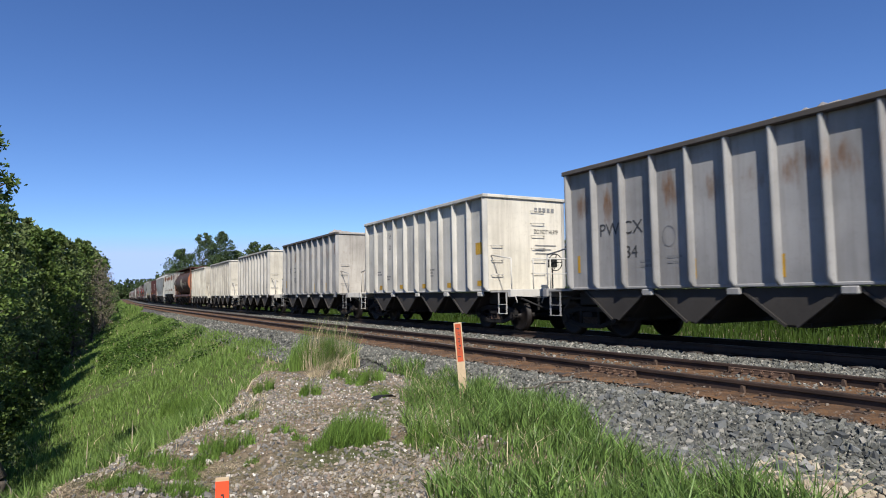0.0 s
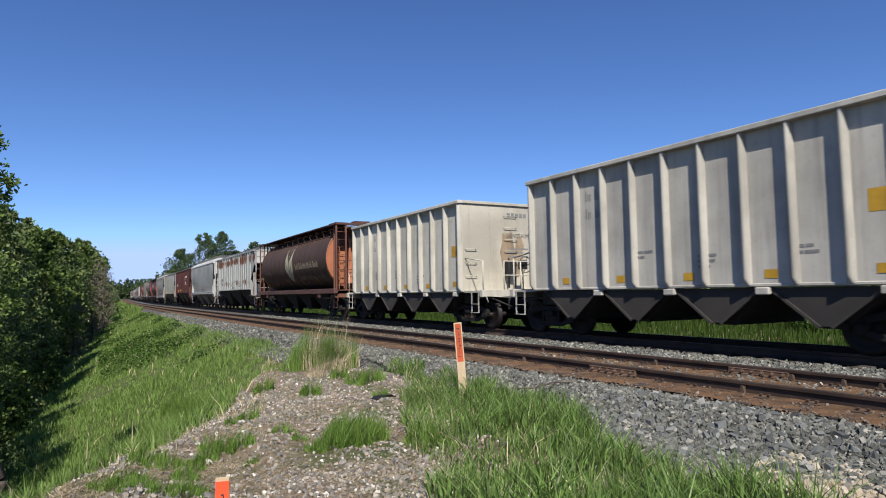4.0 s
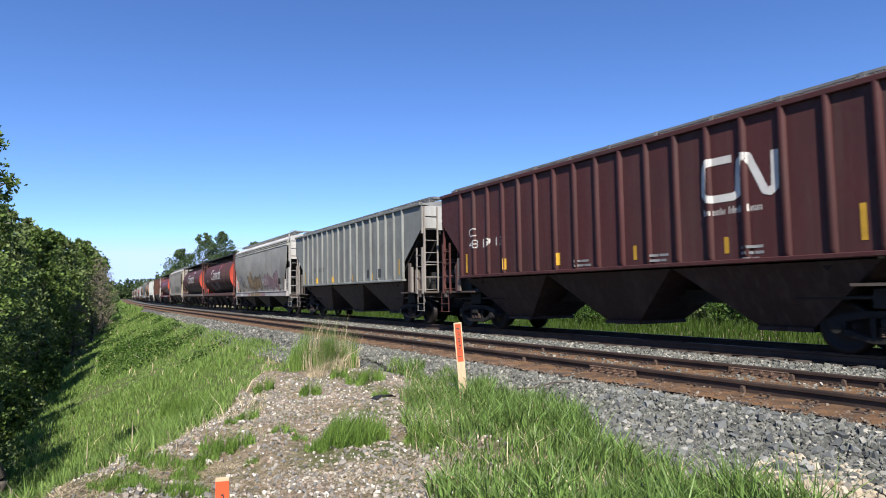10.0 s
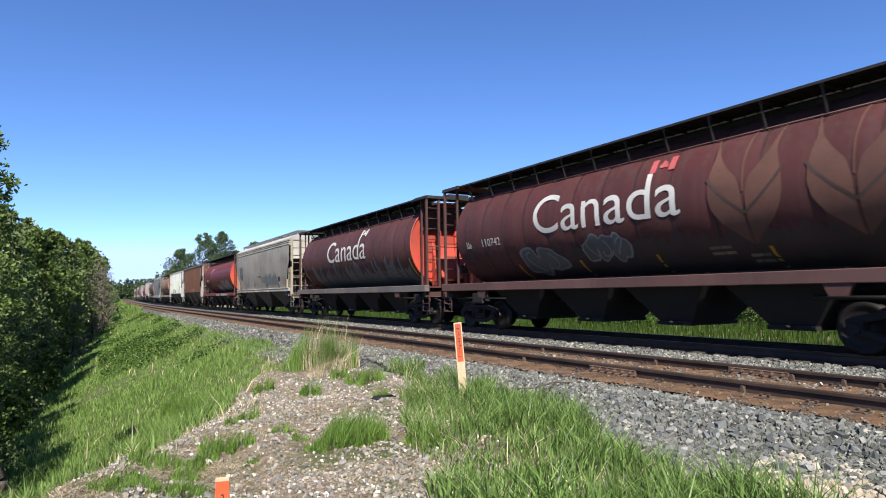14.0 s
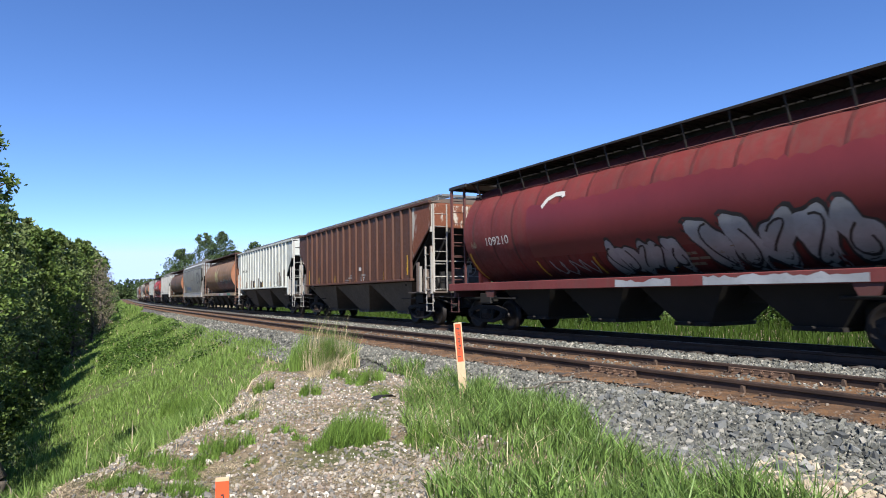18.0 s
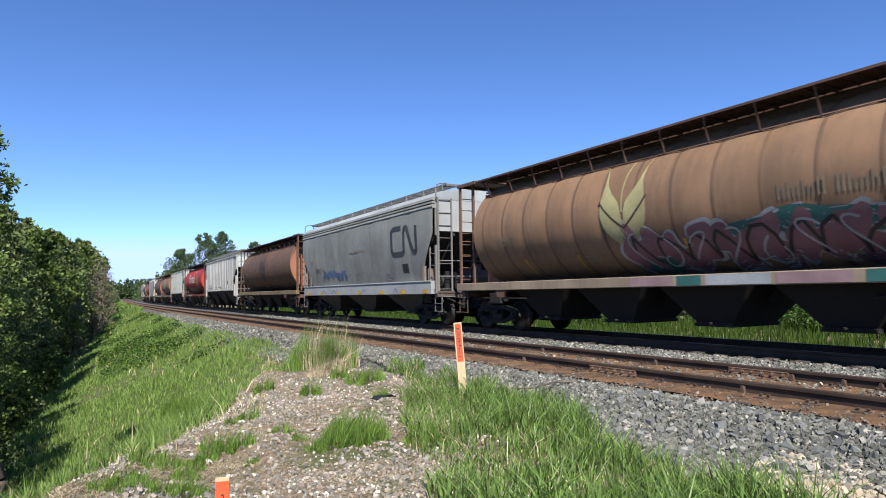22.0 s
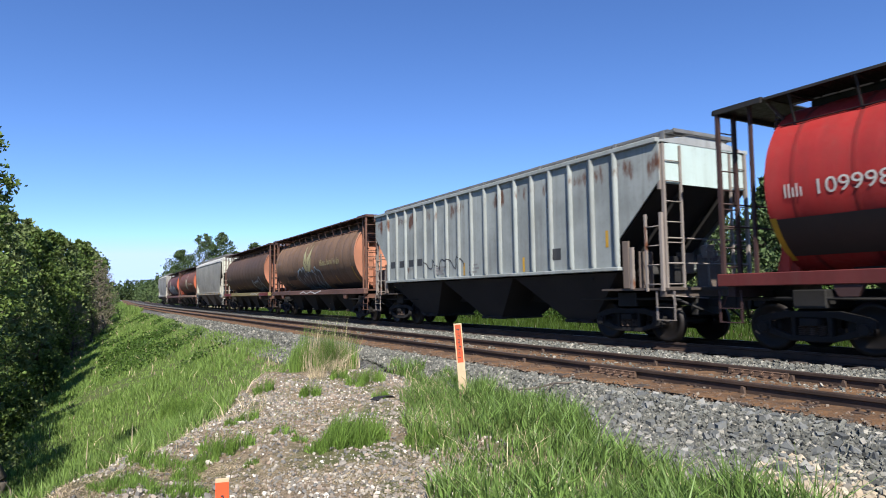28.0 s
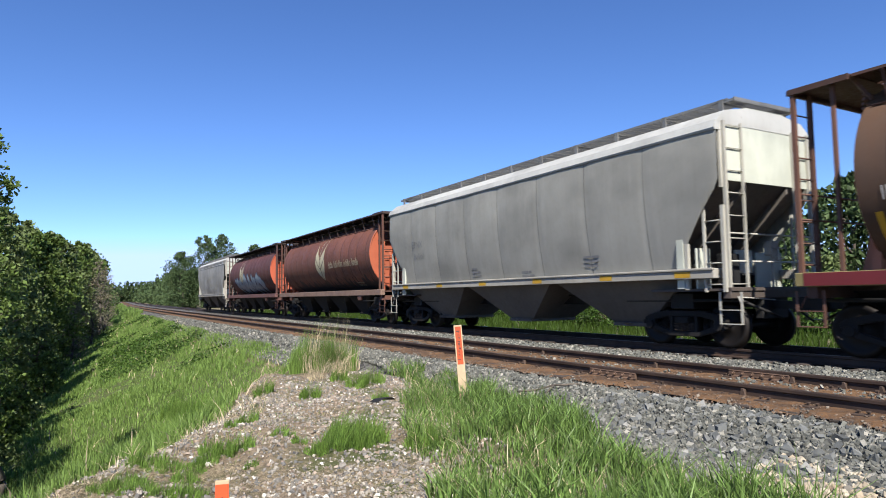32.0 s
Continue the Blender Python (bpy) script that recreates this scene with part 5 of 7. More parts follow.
def blob(y, z, ry, rz, kind, lift, seed, rough=0.25, tilt=0.0):
    """A lumpy filled painted shape."""
    r = random.Random(seed)
    p = [r.uniform(0, 6.28) for _ in range(3)]
    n, rings = 28, 5
    v = [skin(kind, y, z, lift)]
    for k in range(1, rings + 1):
        for i in range(n):
            a = 2 * math.pi * i / n
            q = 1 + rough * (0.5 * math.sin(2 * a + p[0]) + 0.4 * math.sin(3 * a + p[1]) + 0.3 * math.sin(5 * a + p[2]))
            dy, dz = ry * q * math.cos(a) * k / rings, rz * q * math.sin(a) * k / rings
            v.append(skin(kind, y + dy + dz * tilt, z + dz, lift))
    f = [(0, 1 + i, 1 + (i + 1) % n) for i in range(n)]
    for k in range(rings - 1):
        f += [(1 + k * n + i, 1 + (k + 1) * n + i, 1 + (k + 1) * n + (i + 1) % n, 1 + k * n + (i + 1) % n) for i in range(n)]
    return Shape().add(v, f, True)


def words(text, y, z, height, kind, lift=0.006, width=None):
    """Lettering that reads towards -y, from y, on the line z."""
    cu = bpy.data.curves.new("words", "FONT")
    cu.body, cu.size = text, 1.0
    ob = new("words", cu)
    bpy.context.view_layer.update()
    me = bpy.data.meshes.new_from_object(ob)
    bpy.data.objects.remove(ob)
    bpy.data.curves.remove(cu)
    bm = bmesh.new()
    bm.from_mesh(me)
    bpy.data.meshes.remove(me)
    xs = [v.co.x for v in bm.verts]
    cap = height / 0.70
    sx = cap if width is None else width / (max(xs) - min(xs))
    for v in bm.verts:
        v.co = Vector(((v.co.x - min(xs)) * sx, v.co.y * cap, 0))
    k = int(height * 1.4 / 0.12)
    for i in range(-k, k + 1):
        bmesh.ops.bisect_plane(bm, geom=bm.verts[:] + bm.edges[:] + bm.faces[:], plane_co=(0, i * 0.12, 0), plane_no=(0, 1, 0))
    if kind == "ribbed":
        for i in range(1, int(max(v.co.x for v in bm.verts) / 0.035) + 1):
            bmesh.ops.bisect_plane(bm, geom=bm.verts[:] + bm.edges[:] + bm.faces[:], plane_co=(i * 0.035, 0, 0), plane_no=(1, 0, 0))
    bm.verts.index_update()
    s = Shape().add([skin(kind, y - v.co.x, z + v.co.y, lift) for v in bm.verts], [tuple(v.index for v in f.verts) for f in bm.faces])
    bm.free()
    return s


def mark(number, name, shape, material, label=""):
    """Put a painted mark on a car of the train, counted from the front."""
    return part(name, shape, material, CARS[number - 1], label)


def strips(number, kind, places, height=0.42, width=0.10):
    for y, z in places:
        mark(number, "reflective_strip", patch(y - width / 2, y + width / 2, z - height / 2, z + height / 2, kind, 0.007), YELLOW, "yellow reflective strip")


def wheat_emblem(number, y, z, size, material, kind="round"):
    """Two leaves and a stem, in plain shapes."""
    ts = (0, 0.08, 0.18, 0.30, 0.42, 0.55, 0.66, 0.76, 0.88, 1.0)
    far = (0.03, 0.16, 0.34, 0.46, 0.50, 0.49, 0.45, 0.415, 0.43, 0.485)
    near = (0.012, 0.014, 0.018, 0.02, 0.025, 0.08, 0.23, 0.335, 0.40, 0.475)
    for k in (-1, 1):
        n = 32
        v = []
        for i in range(n + 1):
            t = i / n
            outer, inner = float(np.interp(t, ts, far)), float(np.interp(t, ts, near))
            v += [skin(kind, y + k * size * 1.35 * (outer + (inner - outer) * j / 4), z + size * (-0.95 + 1.97 * t), 0.006) for j in range(5)]
        f = [(i * 5 + j, (i + 1) * 5 + j, (i + 1) * 5 + j + 1, i * 5 + j + 1) for i in range(n) for j in range(4)]
        mark(number, "emblem_leaf", Shape().add(v, f, True), material, "leaf of a wheat emblem")
        mark(number, "emblem_vein", ribbon([(y, z - size * 0.45), (y + k * size * 0.30, z - size * 0.22), (y + k * size * 0.55, z + size * 0.02), (y + k * size * 0.69, z + size * 0.20)], 0.05 * size, kind, 0.009), BROWN_LINE)
    mark(number, "emblem_stem", ribbon([(y, z - size * 0.1), (y - 0.01, z + size * 0.4), (y - 0.05 * size, z + size * 0.75), (y - 0.13 * size, z + size)], 0.045, kind, 0.009), material)


def bars(number, y, z, height, widths, kind, material, name="lettering_bar"):
    """Writing as plain bars."""
    r = random.Random(int(y * 100) + number)
    for w in widths:
        if height < 0.12:
            mark(number, name, patch(y - w, y, z, z + height, kind, 0.006), material)
        else:
            n = max(1, round(w / (height * 0.30)))
            s = Shape()
            for i in range(n):
                a = y - w * i / n
                h = height * (1.0 if i == 0 else r.choice((0.7, 0.7, 0.7, 1.0)))
                p = patch(a - w / n * 0.42, a, z, z + h, kind, 0.006)
                s.add(p.v, p.f, True)
            mark(number, name, s, material)
        y -= w + height * 0.45


def double_curl(number, y0, y1, z0, z1, w, material, kind):
    """A railway's monogram, as one plain bent stroke."""
    a, h = y0 - y1, z1 - z0
    pts = [(y0 - a * 0.42, z1), (y0 - a * 0.10, z1), (y0 - a * 0.02, z1 - h * 0.1), (y0, z0 + h * 0.15), (y0 - a * 0.04, z0 + h * 0.03), (y0 - a * 0.12, z0), (y0 - a * 0.42, z0), (y0 - a * 0.5, z0 + h * 0.08),
           (y0 - a * 0.53, z1 - h * 0.12), (y0 - a * 0.58, z1 - h * 0.01), (y0 - a * 0.65, z1 - h * 0.03), (y0 - a * 0.86, z0 + h * 0.04), (y0 - a * 0.93, z0), (y0 - a * 0.99, z0 + h * 0.1), (y1, z1)]
    mark(number, "monogram", ribbon(pts, w, kind, 0.007, step=0.02), material, "plain bent monogram stroke")


def graffiti(number, y0, y1, z0, z1, kind, fill, line, seed, lumps=5, name="graffiti", wild=0.3):
    """Bubble shapes with outlines: a painted tag without words."""
    r = random.Random(seed)
    w = (y0 - y1) / lumps
    for i in range(lumps):
        y = y0 - w * (i + 0.5)
        z, rz = (z0 + z1) / 2 + r.uniform(-0.06, 0.06), (z1 - z0) / 2 * r.uniform(0.8, 1.05)
        tilt = r.uniform(-0.25, 0.25)
        if line:
            mark(number, name, blob(y, z, w * 0.66, rz * 1.1, kind, 0.005, seed * 31 + i, wild, tilt), line)
        if fill:
            mark(number, name, blob(y, z, w * 0.55, rz * 0.95, kind, 0.008, seed * 31 + i, wild, tilt), fill)
        pts = [(y + w * 0.3 * math.sin(a * 1.7 + i), z + rz * 0.75 * math.cos(a * 1.1 + i * 2)) for a in [j * 0.35 for j in range(10)]]
        if line:
            mark(number, name, ribbon(pts, 0.045, kind, 0.011), line)


def scribble(number, y0, y1, z0, z1, kind, material, seed, width=0.035, turns=7):
    r = random.Random(seed)
    pts = []
    n = turns * 6
    for i in range(n + 1):
        t = i / n
        pts.append((y0 + (y1 - y0) * t + 0.12 * math.sin(i * 1.1 + seed), (z0 + z1) / 2 + (z1 - z0) / 2 * math.sin(i * 1.05 + 0.7 * math.sin(i * 0.37 + seed)) * r.uniform(0.6, 1)))
    mark(number, "graffiti_line", ribbon(pts, width, kind, 0.010), material)


BROWN_LINE = plain("dark_brown_paint_line", (0.0578, 0.034, 0.0238), 0.6, 0, 0.3, 4, 0.05, 0.002)
SILVER = plain("silver_spray_paint", (0.34, 0.354, 0.367), 0.5, 0.2, 0.3, 4, 0.05, 0.002)
GOLD = plain("tan_spray_paint", (0.231, 0.163, 0.0884), 0.6, 0, 0.35, 4, 0.05, 0.002)
PINK = plain("dull_pink_spray_paint", (0.245, 0.163, 0.17), 0.6, 0, 0.3, 4, 0.05, 0.002)
MAUVE = plain("mauve_spray_paint", (0.116, 0.068, 0.085), 0.6, 0, 0.4, 4, 0.05, 0.002)
ROSE = plain("rose_spray_paint", (0.20, 0.095, 0.11), 0.6, 0, 0.4, 4, 0.05, 0.002)
TEAL = plain("teal_spray_paint", (0.0306, 0.116, 0.102), 0.6, 0, 0.4, 4, 0.05, 0.002)
SLATE = plain("grey_green_spray_paint", (0.136, 0.15, 0.143), 0.6, 0, 0.3, 4, 0.05, 0.002)
BLUE = plain("blue_spray_paint", (0.068, 0.109, 0.204), 0.6, 0, 0.4, 4, 0.05, 0.002)
PALE_BLUE = plain("pale_blue_spray_paint", (0.306, 0.374, 0.408), 0.6, 0, 0.3, 4, 0.05, 0.002)
INK = plain("black_spray_paint", (0.015, 0.015, 0.0177), 0.5, 0, 0.3, 4, 0.05, 0.002)
PEELING = paint("peeling_pale_paint", (0.36, 0.34, 0.30), 0.98, 0.4, soft=0.05, rust_color=(0.175, 0.062, 0.032))
STAIN = plain("brown_end_stain", (0.30, 0.225, 0.145), 0.8, 0, 0.5, 5, 0.05, 0.002)
GRIME = plain("brown_grime_patch", (0.163, 0.143, 0.122), 0.8, 0, 0.4, 2, 0.05, 0.002)
BROWN_LEAF = plain("ghost_of_old_emblem", (0.115, 0.05, 0.032), 0.7, 0, 0.35, 3, 0.05, 0.002)
DIM_LEAF = plain("dark_ghost_of_emblem", (0.045, 0.028, 0.018), 0.7, 0, 0.35, 3, 0.05, 0.002)
SOOT = plain("dark_grime_patch", (0.0374, 0.0245, 0.0204), 0.7, 0, 0.5, 1.2, 0.05, 0.002)
FADED = plain("faded_lettering", (0.204, 0.17, 0.116), 0.7, 0, 0.4, 4, 0.05, 0.002)
MAROON_PANEL = plain("dark_maroon_panel_paint", (0.045, 0.016, 0.013), 0.6, 0, 0.3, 3, 0.05, 0.002)
OVERPAINT = plain("dark_red_overpaint", (0.128, 0.0155, 0.017), 0.5, 0, 0.25, 1.2, 0.05, 0.002)
ASH = plain("ash_grey_overpaint", (0.105, 0.108, 0.104), 0.6, 0, 0.45, 1.5, 0.05, 0.002)
PALE_OLIVE = plain("pale_emblem_yellow", (0.34, 0.313, 0.15), 0.6, 0, 0.3, 3, 0.05, 0.002)
MAROON_MARK = plain("maroon_small_lettering", (0.204, 0.109, 0.109), 0.7, 0, 0.3, 5, 0.05, 0.002)
FLAG_RED = plain("worn_flag_red", (0.42, 0.09, 0.085), 0.6, 0, 0.3, 5, 0.05, 0.002)
GREY_MARK = plain("grey_small_lettering", (0.19, 0.19, 0.19), 0.7, 0, 0.3, 5, 0.05, 0.002)


def side_details(number, kind):
    """Small stencilled data that cannot be read: rows of plain bars."""
    r = random.Random(number)
    ink = {"open": GREY_MARK, "round": FADED, "ribbed": GREY_MARK, "smooth": GREY_MARK}[kind]
    span = 4.0 if kind == "open" else 5.6
    for k in range(3 if kind != "round" else 2):
        y, z = r.uniform(-span, span), r.uniform(1.75, 2.05)
        for line in range(r.choice((2, 3))):
            bars(number, y, z - line * 0.11, 0.055, [r.uniform(0.12, 0.3) for _ in range(2)], kind, ink)


for i, (kind, place, paints, label) in enumerate(TRAIN):
    side_details(i + 1, kind)

for number, digits in ((1, "34"), (3, "33")):
    mark(number, "lettering", words("PW", 3.55, 2.45, 0.30, "open"), DARK_INK, "black stencilled lettering")
    mark(number, "lettering", words("CX", 2.80, 2.45, 0.30, "open"), DARK_INK, "black stencilled lettering")
    mark(number, "lettering", words(digits, 2.75, 1.90, 0.28, "open"), DARK_INK, "black stencilled number")
    ring = [(1.50 + 0.17 * math.cos(a * 0.4488), 2.30 + 0.22 * math.sin(a * 0.4488)) for a in range(14)]
    mark(number, "round_mark", ribbon(ring, 0.02, "open", closed=True), GREY_MARK)
    strips(number, "open", [(4.32, 1.82), (2.75, 1.62), (0.88, 1.58), (-1.0, 1.56), (-2.87, 1.56)], 0.42, 0.09)
for number in (2, 4, 5, 6):
    mark(number, "yellow_patch", patch(-4.42, -4.0, 2.35, 2.72, "open"), YELLOW, "mustard-yellow square patch")
    strips(number, "open", [(-4.2, 1.45), (-2.3, 1.42), (-0.5, 1.42), (1.4, 1.42), (3.3, 1.42)], 0.16, 0.26)
    if number != 4:
        bars(number, 2.5, 3.36, 0.26, [0.22, 0.2], "open", GREY_MARK)
        bars(number, 2.5, 2.92, 0.26, [0.22, 0.2], "open", GREY_MARK)

mark(4, "lettering", words("TILX", 2.50, 3.36, 0.26, "open", width=0.55), DARK_INK, "grey stencilled lettering")
mark(4, "lettering", words("24129", 2.54, 2.92, 0.26, "open", width=0.62), DARK_INK, "grey stencilled number")
# the brown car with the wheat emblem
wheat_emblem(7, 0.05, 3.0, 1.12, CREAM)
bars(7, -1.18, 2.62, 0.34, [0.62, 1.3, 0.9, 0.85], "round", CREAM)
bars(7, -1.60, 2.02, 0.26, [1.1, 0.8, 0.9, 1.0], "round", FADED)
bars(7, 6.2, 2.45, 0.20, [0.3], "round", FADED)
mark(7, "lettering", words("395151", 5.35, 2.45, 0.20, "round", width=0.95), FADED, "faded white number")
strips(7, "round", [(4.07, 1.85), (1.34, 1.85), (-1.41, 1.88), (-4.16, 1.88)], 0.45, 0.07)
strips(7, "round", [(-6.55, 2.1), (6.5, 2.0)], 0.85, 0.12)
mark(8, "lettering", words("022", 4.68, 2.42, 0.28, "ribbed", width=0.62), DARK_INK, "dark stencilled number")
mark(8, "lettering", words("38", 5.40, 2.40, 0.28, "ribbed", width=0.40), DARK_INK, "dark stencilled number")
mark(8, "lettering", words("A", 6.12, 2.38, 0.26, "ribbed", width=0.22), DARK_INK)
scribble(8, 3.4, -2.8, 1.9, 2.45, "ribbed", GRIME, 8, 0.05, 9)
strips(8, "ribbed", [(-5.95, 2.2)], 0.6, 0.09)
strips(8, "ribbed", [(-3.6, 1.9), (0.3, 1.9), (4.0, 1.9)], 0.25, 0.09)
mark(9, "lettering", words("CAEX", 5.92, 2.92, 0.30, "smooth", width=0.85), DARK_INK, "black stencilled lettering")
mark(9, "lettering", words("520118", 5.90, 2.44, 0.30, "smooth", width=1.05), DARK_INK, "black stencilled number")
strips(9, "smooth", [(3.93, 2.06), (1.47, 2.08), (-1.0, 2.08), (-3.4, 2.1), (6.51, 2.4)], 0.45, 0.07)
bars(9, 0.7, 1.9, 0.05, [0.5, 0.4], "smooth", MAROON_MARK)
bars(9, 0.7, 1.8, 0.05, [0.4, 0.5], "smooth", MAROON_MARK)
double_curl(10, -3.05, -4.56, 2.92, 3.66, 0.15, WHITE, "ribbed")
bars(10, -3.02, 2.60, 0.14, [0.5, 0.35, 0.3], "ribbed", WHITE)
mark(10, "lettering", words("CC", 5.83, 2.93, 0.26, "ribbed", width=0.41), WHITE, "white stencilled lettering")
mark(10, "lettering", words("48 19 13", 5.84, 2.56, 0.26, "ribbed", width=1.90), WHITE, "white stencilled number")
strips(10, "ribbed", [(3.86, 1.98), (1.47, 2.0), (-1.16, 2.0), (-3.5, 2.0)], 0.32, 0.10)
strips(10, "ribbed", [(-6.0, 2.2), (6.0, 2.1)], 0.6, 0.10)
strips(11, "ribbed", [(-5.95, 2.2), (6.0, 2.1)], 0.6, 0.09)
strips(11, "ribbed", [(-3.3, 1.9), (-1.0, 1.9), (1.5, 1.9), (3.9, 1.9)], 0.28, 0.08)
for y in (-2.9, -4.0):
    mark(11, "data_panel", patch(y - 0.22, y + 0.22, 1.85, 2.2, "ribbed"), DARK_INK, "small dark data panel")
mark(11, "lettering", words("CNA  385 631", 4.62, 2.36, 0.19, "ribbed", width=1.75), DARK_INK, "dark stencilled number")
# the grey car with gold graffiti
graffiti(12, 3.0, -0.6, 1.50, 2.62, "smooth", GOLD, INK, 12, 4, wild=0.5)
mark(12, "graffiti", blob(2.3, 2.66, 0.42, 0.26, "smooth", 0.012, 5, 0.5), GOLD)
graffiti(12, -1.5, -5.2, 1.6, 2.6, "smooth", PINK, MAUVE, 13, 5, wild=0.6)
scribble(12, 5.6, 4.2, 1.7, 2.7, "smooth", INK, 4, 0.06, 3)
scribble(12, -0.9, -2.6, 1.8, 2.4, "smooth", WHITE, 6, 0.03, 6)
for z in (2.56, 2.16):
    mark(12, "number_patch", patch(5.3, 6.2, z, z + 0.26, "smooth"), GREY_MARK)
strips(12, "smooth", [(4.0, 1.85), (-1.6, 1.95), (-4.2, 2.0)], 0.5, 0.1)
for y0, y1, m in ((2.9, 2.2, PINK), (2.0, 0.9, GOLD), (0.7, -0.7, GOLD), (-0.9, -2.2, PINK), (5.4, 4.6, WHITE)):
    mark(12, "sill_graffiti", patch(y1, y0, 1.15, 1.40, "sill", 0.022), m)
mark(12, "data_panel", patch(-5.6, -5.0, 1.9, 2.25, "smooth"), INK)
# the two maroon cars, the crimson one, the scarlet one
for number, y in ((13, 2.60), (14, 2.60)):
    mark(number, "lettering", words("Canada", y, 2.72, 1.02, "round", width=4.9), WHITE, "large white lettering")
    for k in (0, 1):
        mark(number, "flag_bar", patch(-1.57 - k * 0.52, -1.40 - k * 0.52, 3.72, 4.02, "round", 0.007), FLAG_RED if number == 13 else WHITE)
    mark(number, "flag_leaf", blob(-1.77, 3.87, 0.09, 0.10, "round", 0.007, 3, 0.5), FLAG_RED if number == 13 else WHITE)
bars(13, 6.1, 2.55, 0.2, [0.3], "round", WHITE)
mark(13, "lettering", words("110742", 5.2, 2.57, 0.22, "round", width=0.95), WHITE, "white stencilled number")
wheat_emblem(13, -3.75, 3.1, 1.15, BROWN_LEAF)
wheat_emblem(13, -5.75, 3.1, 1.15, BROWN_LEAF)
graffiti(13, 3.4, 1.9, 1.65, 2.4, "round", ASH, GREY_MARK, 21, 2)
graffiti(13, 0.8, -0.6, 1.8, 2.5, "round", ASH, GREY_MARK, 22, 3)
mark(13, "grime", patch(-6.6, 2.2, 1.50, 2.45, "round", 0.003, 0.35, 3), SOOT, "dark grime low on the side")
mark(14, "overpaint", patch(-6.2, 5.2, 1.50, 2.75, "round", 0.003, 0.75, 5), ASH, "ragged grey overpaint")
strips(13, "round", [(1.2, 1.75), (-1.3, 1.75), (3.8, 1.75), (-4.0, 1.75)], 0.4, 0.07)
strips(14, "round", [(-6.4, 2.1), (6.4, 2.1)], 0.8, 0.1)
mark(15, "number_panel", patch(5.2, 6.3, 2.38, 3.35, "smooth", 0.003), SLATE)
mark(15, "lettering", words("CEFX", 6.2, 2.98, 0.28, "smooth", 0.008, 0.85), DARK_INK, "dark lettering on a grey panel")
mark(15, "lettering", words("71404", 6.2, 2.48, 0.28, "smooth", 0.008, 0.85), DARK_INK, "dark number on a grey panel")
graffiti(15, -0.6, -4.6, 1.75, 2.6, "smooth", SLATE, None, 15, 6, wild=0.7)
bars(15, 0.6, 2.45, 0.08, [0.5, 0.4], "smooth", MAROON_MARK)
mark(15, "data_panel", patch(-5.15, -4.7, 2.05, 2.35, "smooth"), INK)
scribble(15, -4.9, -7.0, 3.1, 3.5, "smooth", GREY_MARK, 3, 0.03, 3)
for y in (5.6, 3.6, 1.5, -0.97, -3.15, -5.55):
    mark(15, "reflective_strip", patch(y - 0.22, y + 0.22, 1.45, 1.57, "sill", 0.022), YELLOW)
mark(16, "overpaint", patch(-6.6, 3.4, 2.1, 3.55, "round", 0.003, 0.12, 7), OVERPAINT, "darker red overpaint over old lettering")
mark(16, "lettering_scrap", ribbon([(2.75, 3.42), (2.55, 3.62), (2.25, 3.72), (1.95, 3.70), (1.9, 3.6)], 0.12, "round", 0.007), WHITE)
graffiti(16, 0.7, -1.6, 1.52, 2.30, "round", SILVER, INK, 16, 5, wild=0.35)
graffiti(16, -2.0, -5.5, 1.50, 2.60, "round", SILVER, INK, 17, 5, wild=0.35)
scribble(16, 2.9, 1.3, 1.6, 2.0, "round", SILVER, 5, 0.04, 4)
mark(16, "sill_graffiti", patch(-1.5, 0.1, 1.24, 1.42, "sill", 0.004, 0.10, 4), SILVER)
mark(16, "sill_graffiti", patch(-5.4, -2.3, 1.24, 1.44, "sill", 0.004, 0.08, 5), SILVER)
bars(16, 6.3, 2.55, 0.2, [0.3], "round", FADED)
mark(16, "lettering", words("109210", 5.45, 2.58, 0.24, "round", width=1.15), WHITE, "white stencilled number")
strips(16, "round", [(3.38, 1.8), (1.15, 1.8), (-1.07, 1.85)], 0.42, 0.08)
strips(16, "round", [(6.5, 2.0), (-6.5, 2.0)], 0.8, 0.1)
strips(17, "ribbed", [(-5.98, 2.25), (6.0, 2.1)], 0.75, 0.10)
strips(17, "ribbed", [(-3.9, 1.9), (-0.7, 1.9), (2.0, 1.9), (4.4, 1.9)], 0.32, 0.08)
mark(17, "rusty_corner", Shape().add([skin("ribbed", y, z, 0.004) for y, z in ((-6.42, 2.50), (-6.42, 4.37), (-7.82, 4.37), (-7.82, 3.58))], [(0, 1, 2, 3)]), PEELING, "rusted corner sheet with peeling pale paint")
mark(17, "rusty_end", Shape().box(-1.39, 1.39, -7.868, -7.862, 3.53, 4.33), PEELING, "rusted end sheet with peeling pale paint")
mark(17, "small_panel", patch(-1.5, -1.1, 2.2, 2.35, "ribbed"), WHITE)
for y0, y1, h, m in ((3.2, 2.6, 0.45, GRIME), (2.3, 1.8, 0.4, SOOT), (1.1, 0.6, 0.5, GRIME), (0.1, -0.6, 0.3, SOOT), (-4.3, -4.9, 0.65, GRIME), (-5.0, -5.4, 0.45, SOOT), (-5.7, -6.3, 0.75, GRIME), (4.4, 3.9, 0.6, GRIME), (5.0, 4.5, 0.35, GRIME)):
    mark(18, "grime_patch", patch(y1, y0, 1.76, 1.80 + h * 1.3, "ribbed", 0.004, 0.12, int(y0 * 10) + 50), m, "brown grime patch")
bars(18, 5.85, 2.9, 0.22, [0.2, 0.15, 0.3, 0.3, 0.3], "ribbed", DARK_INK)
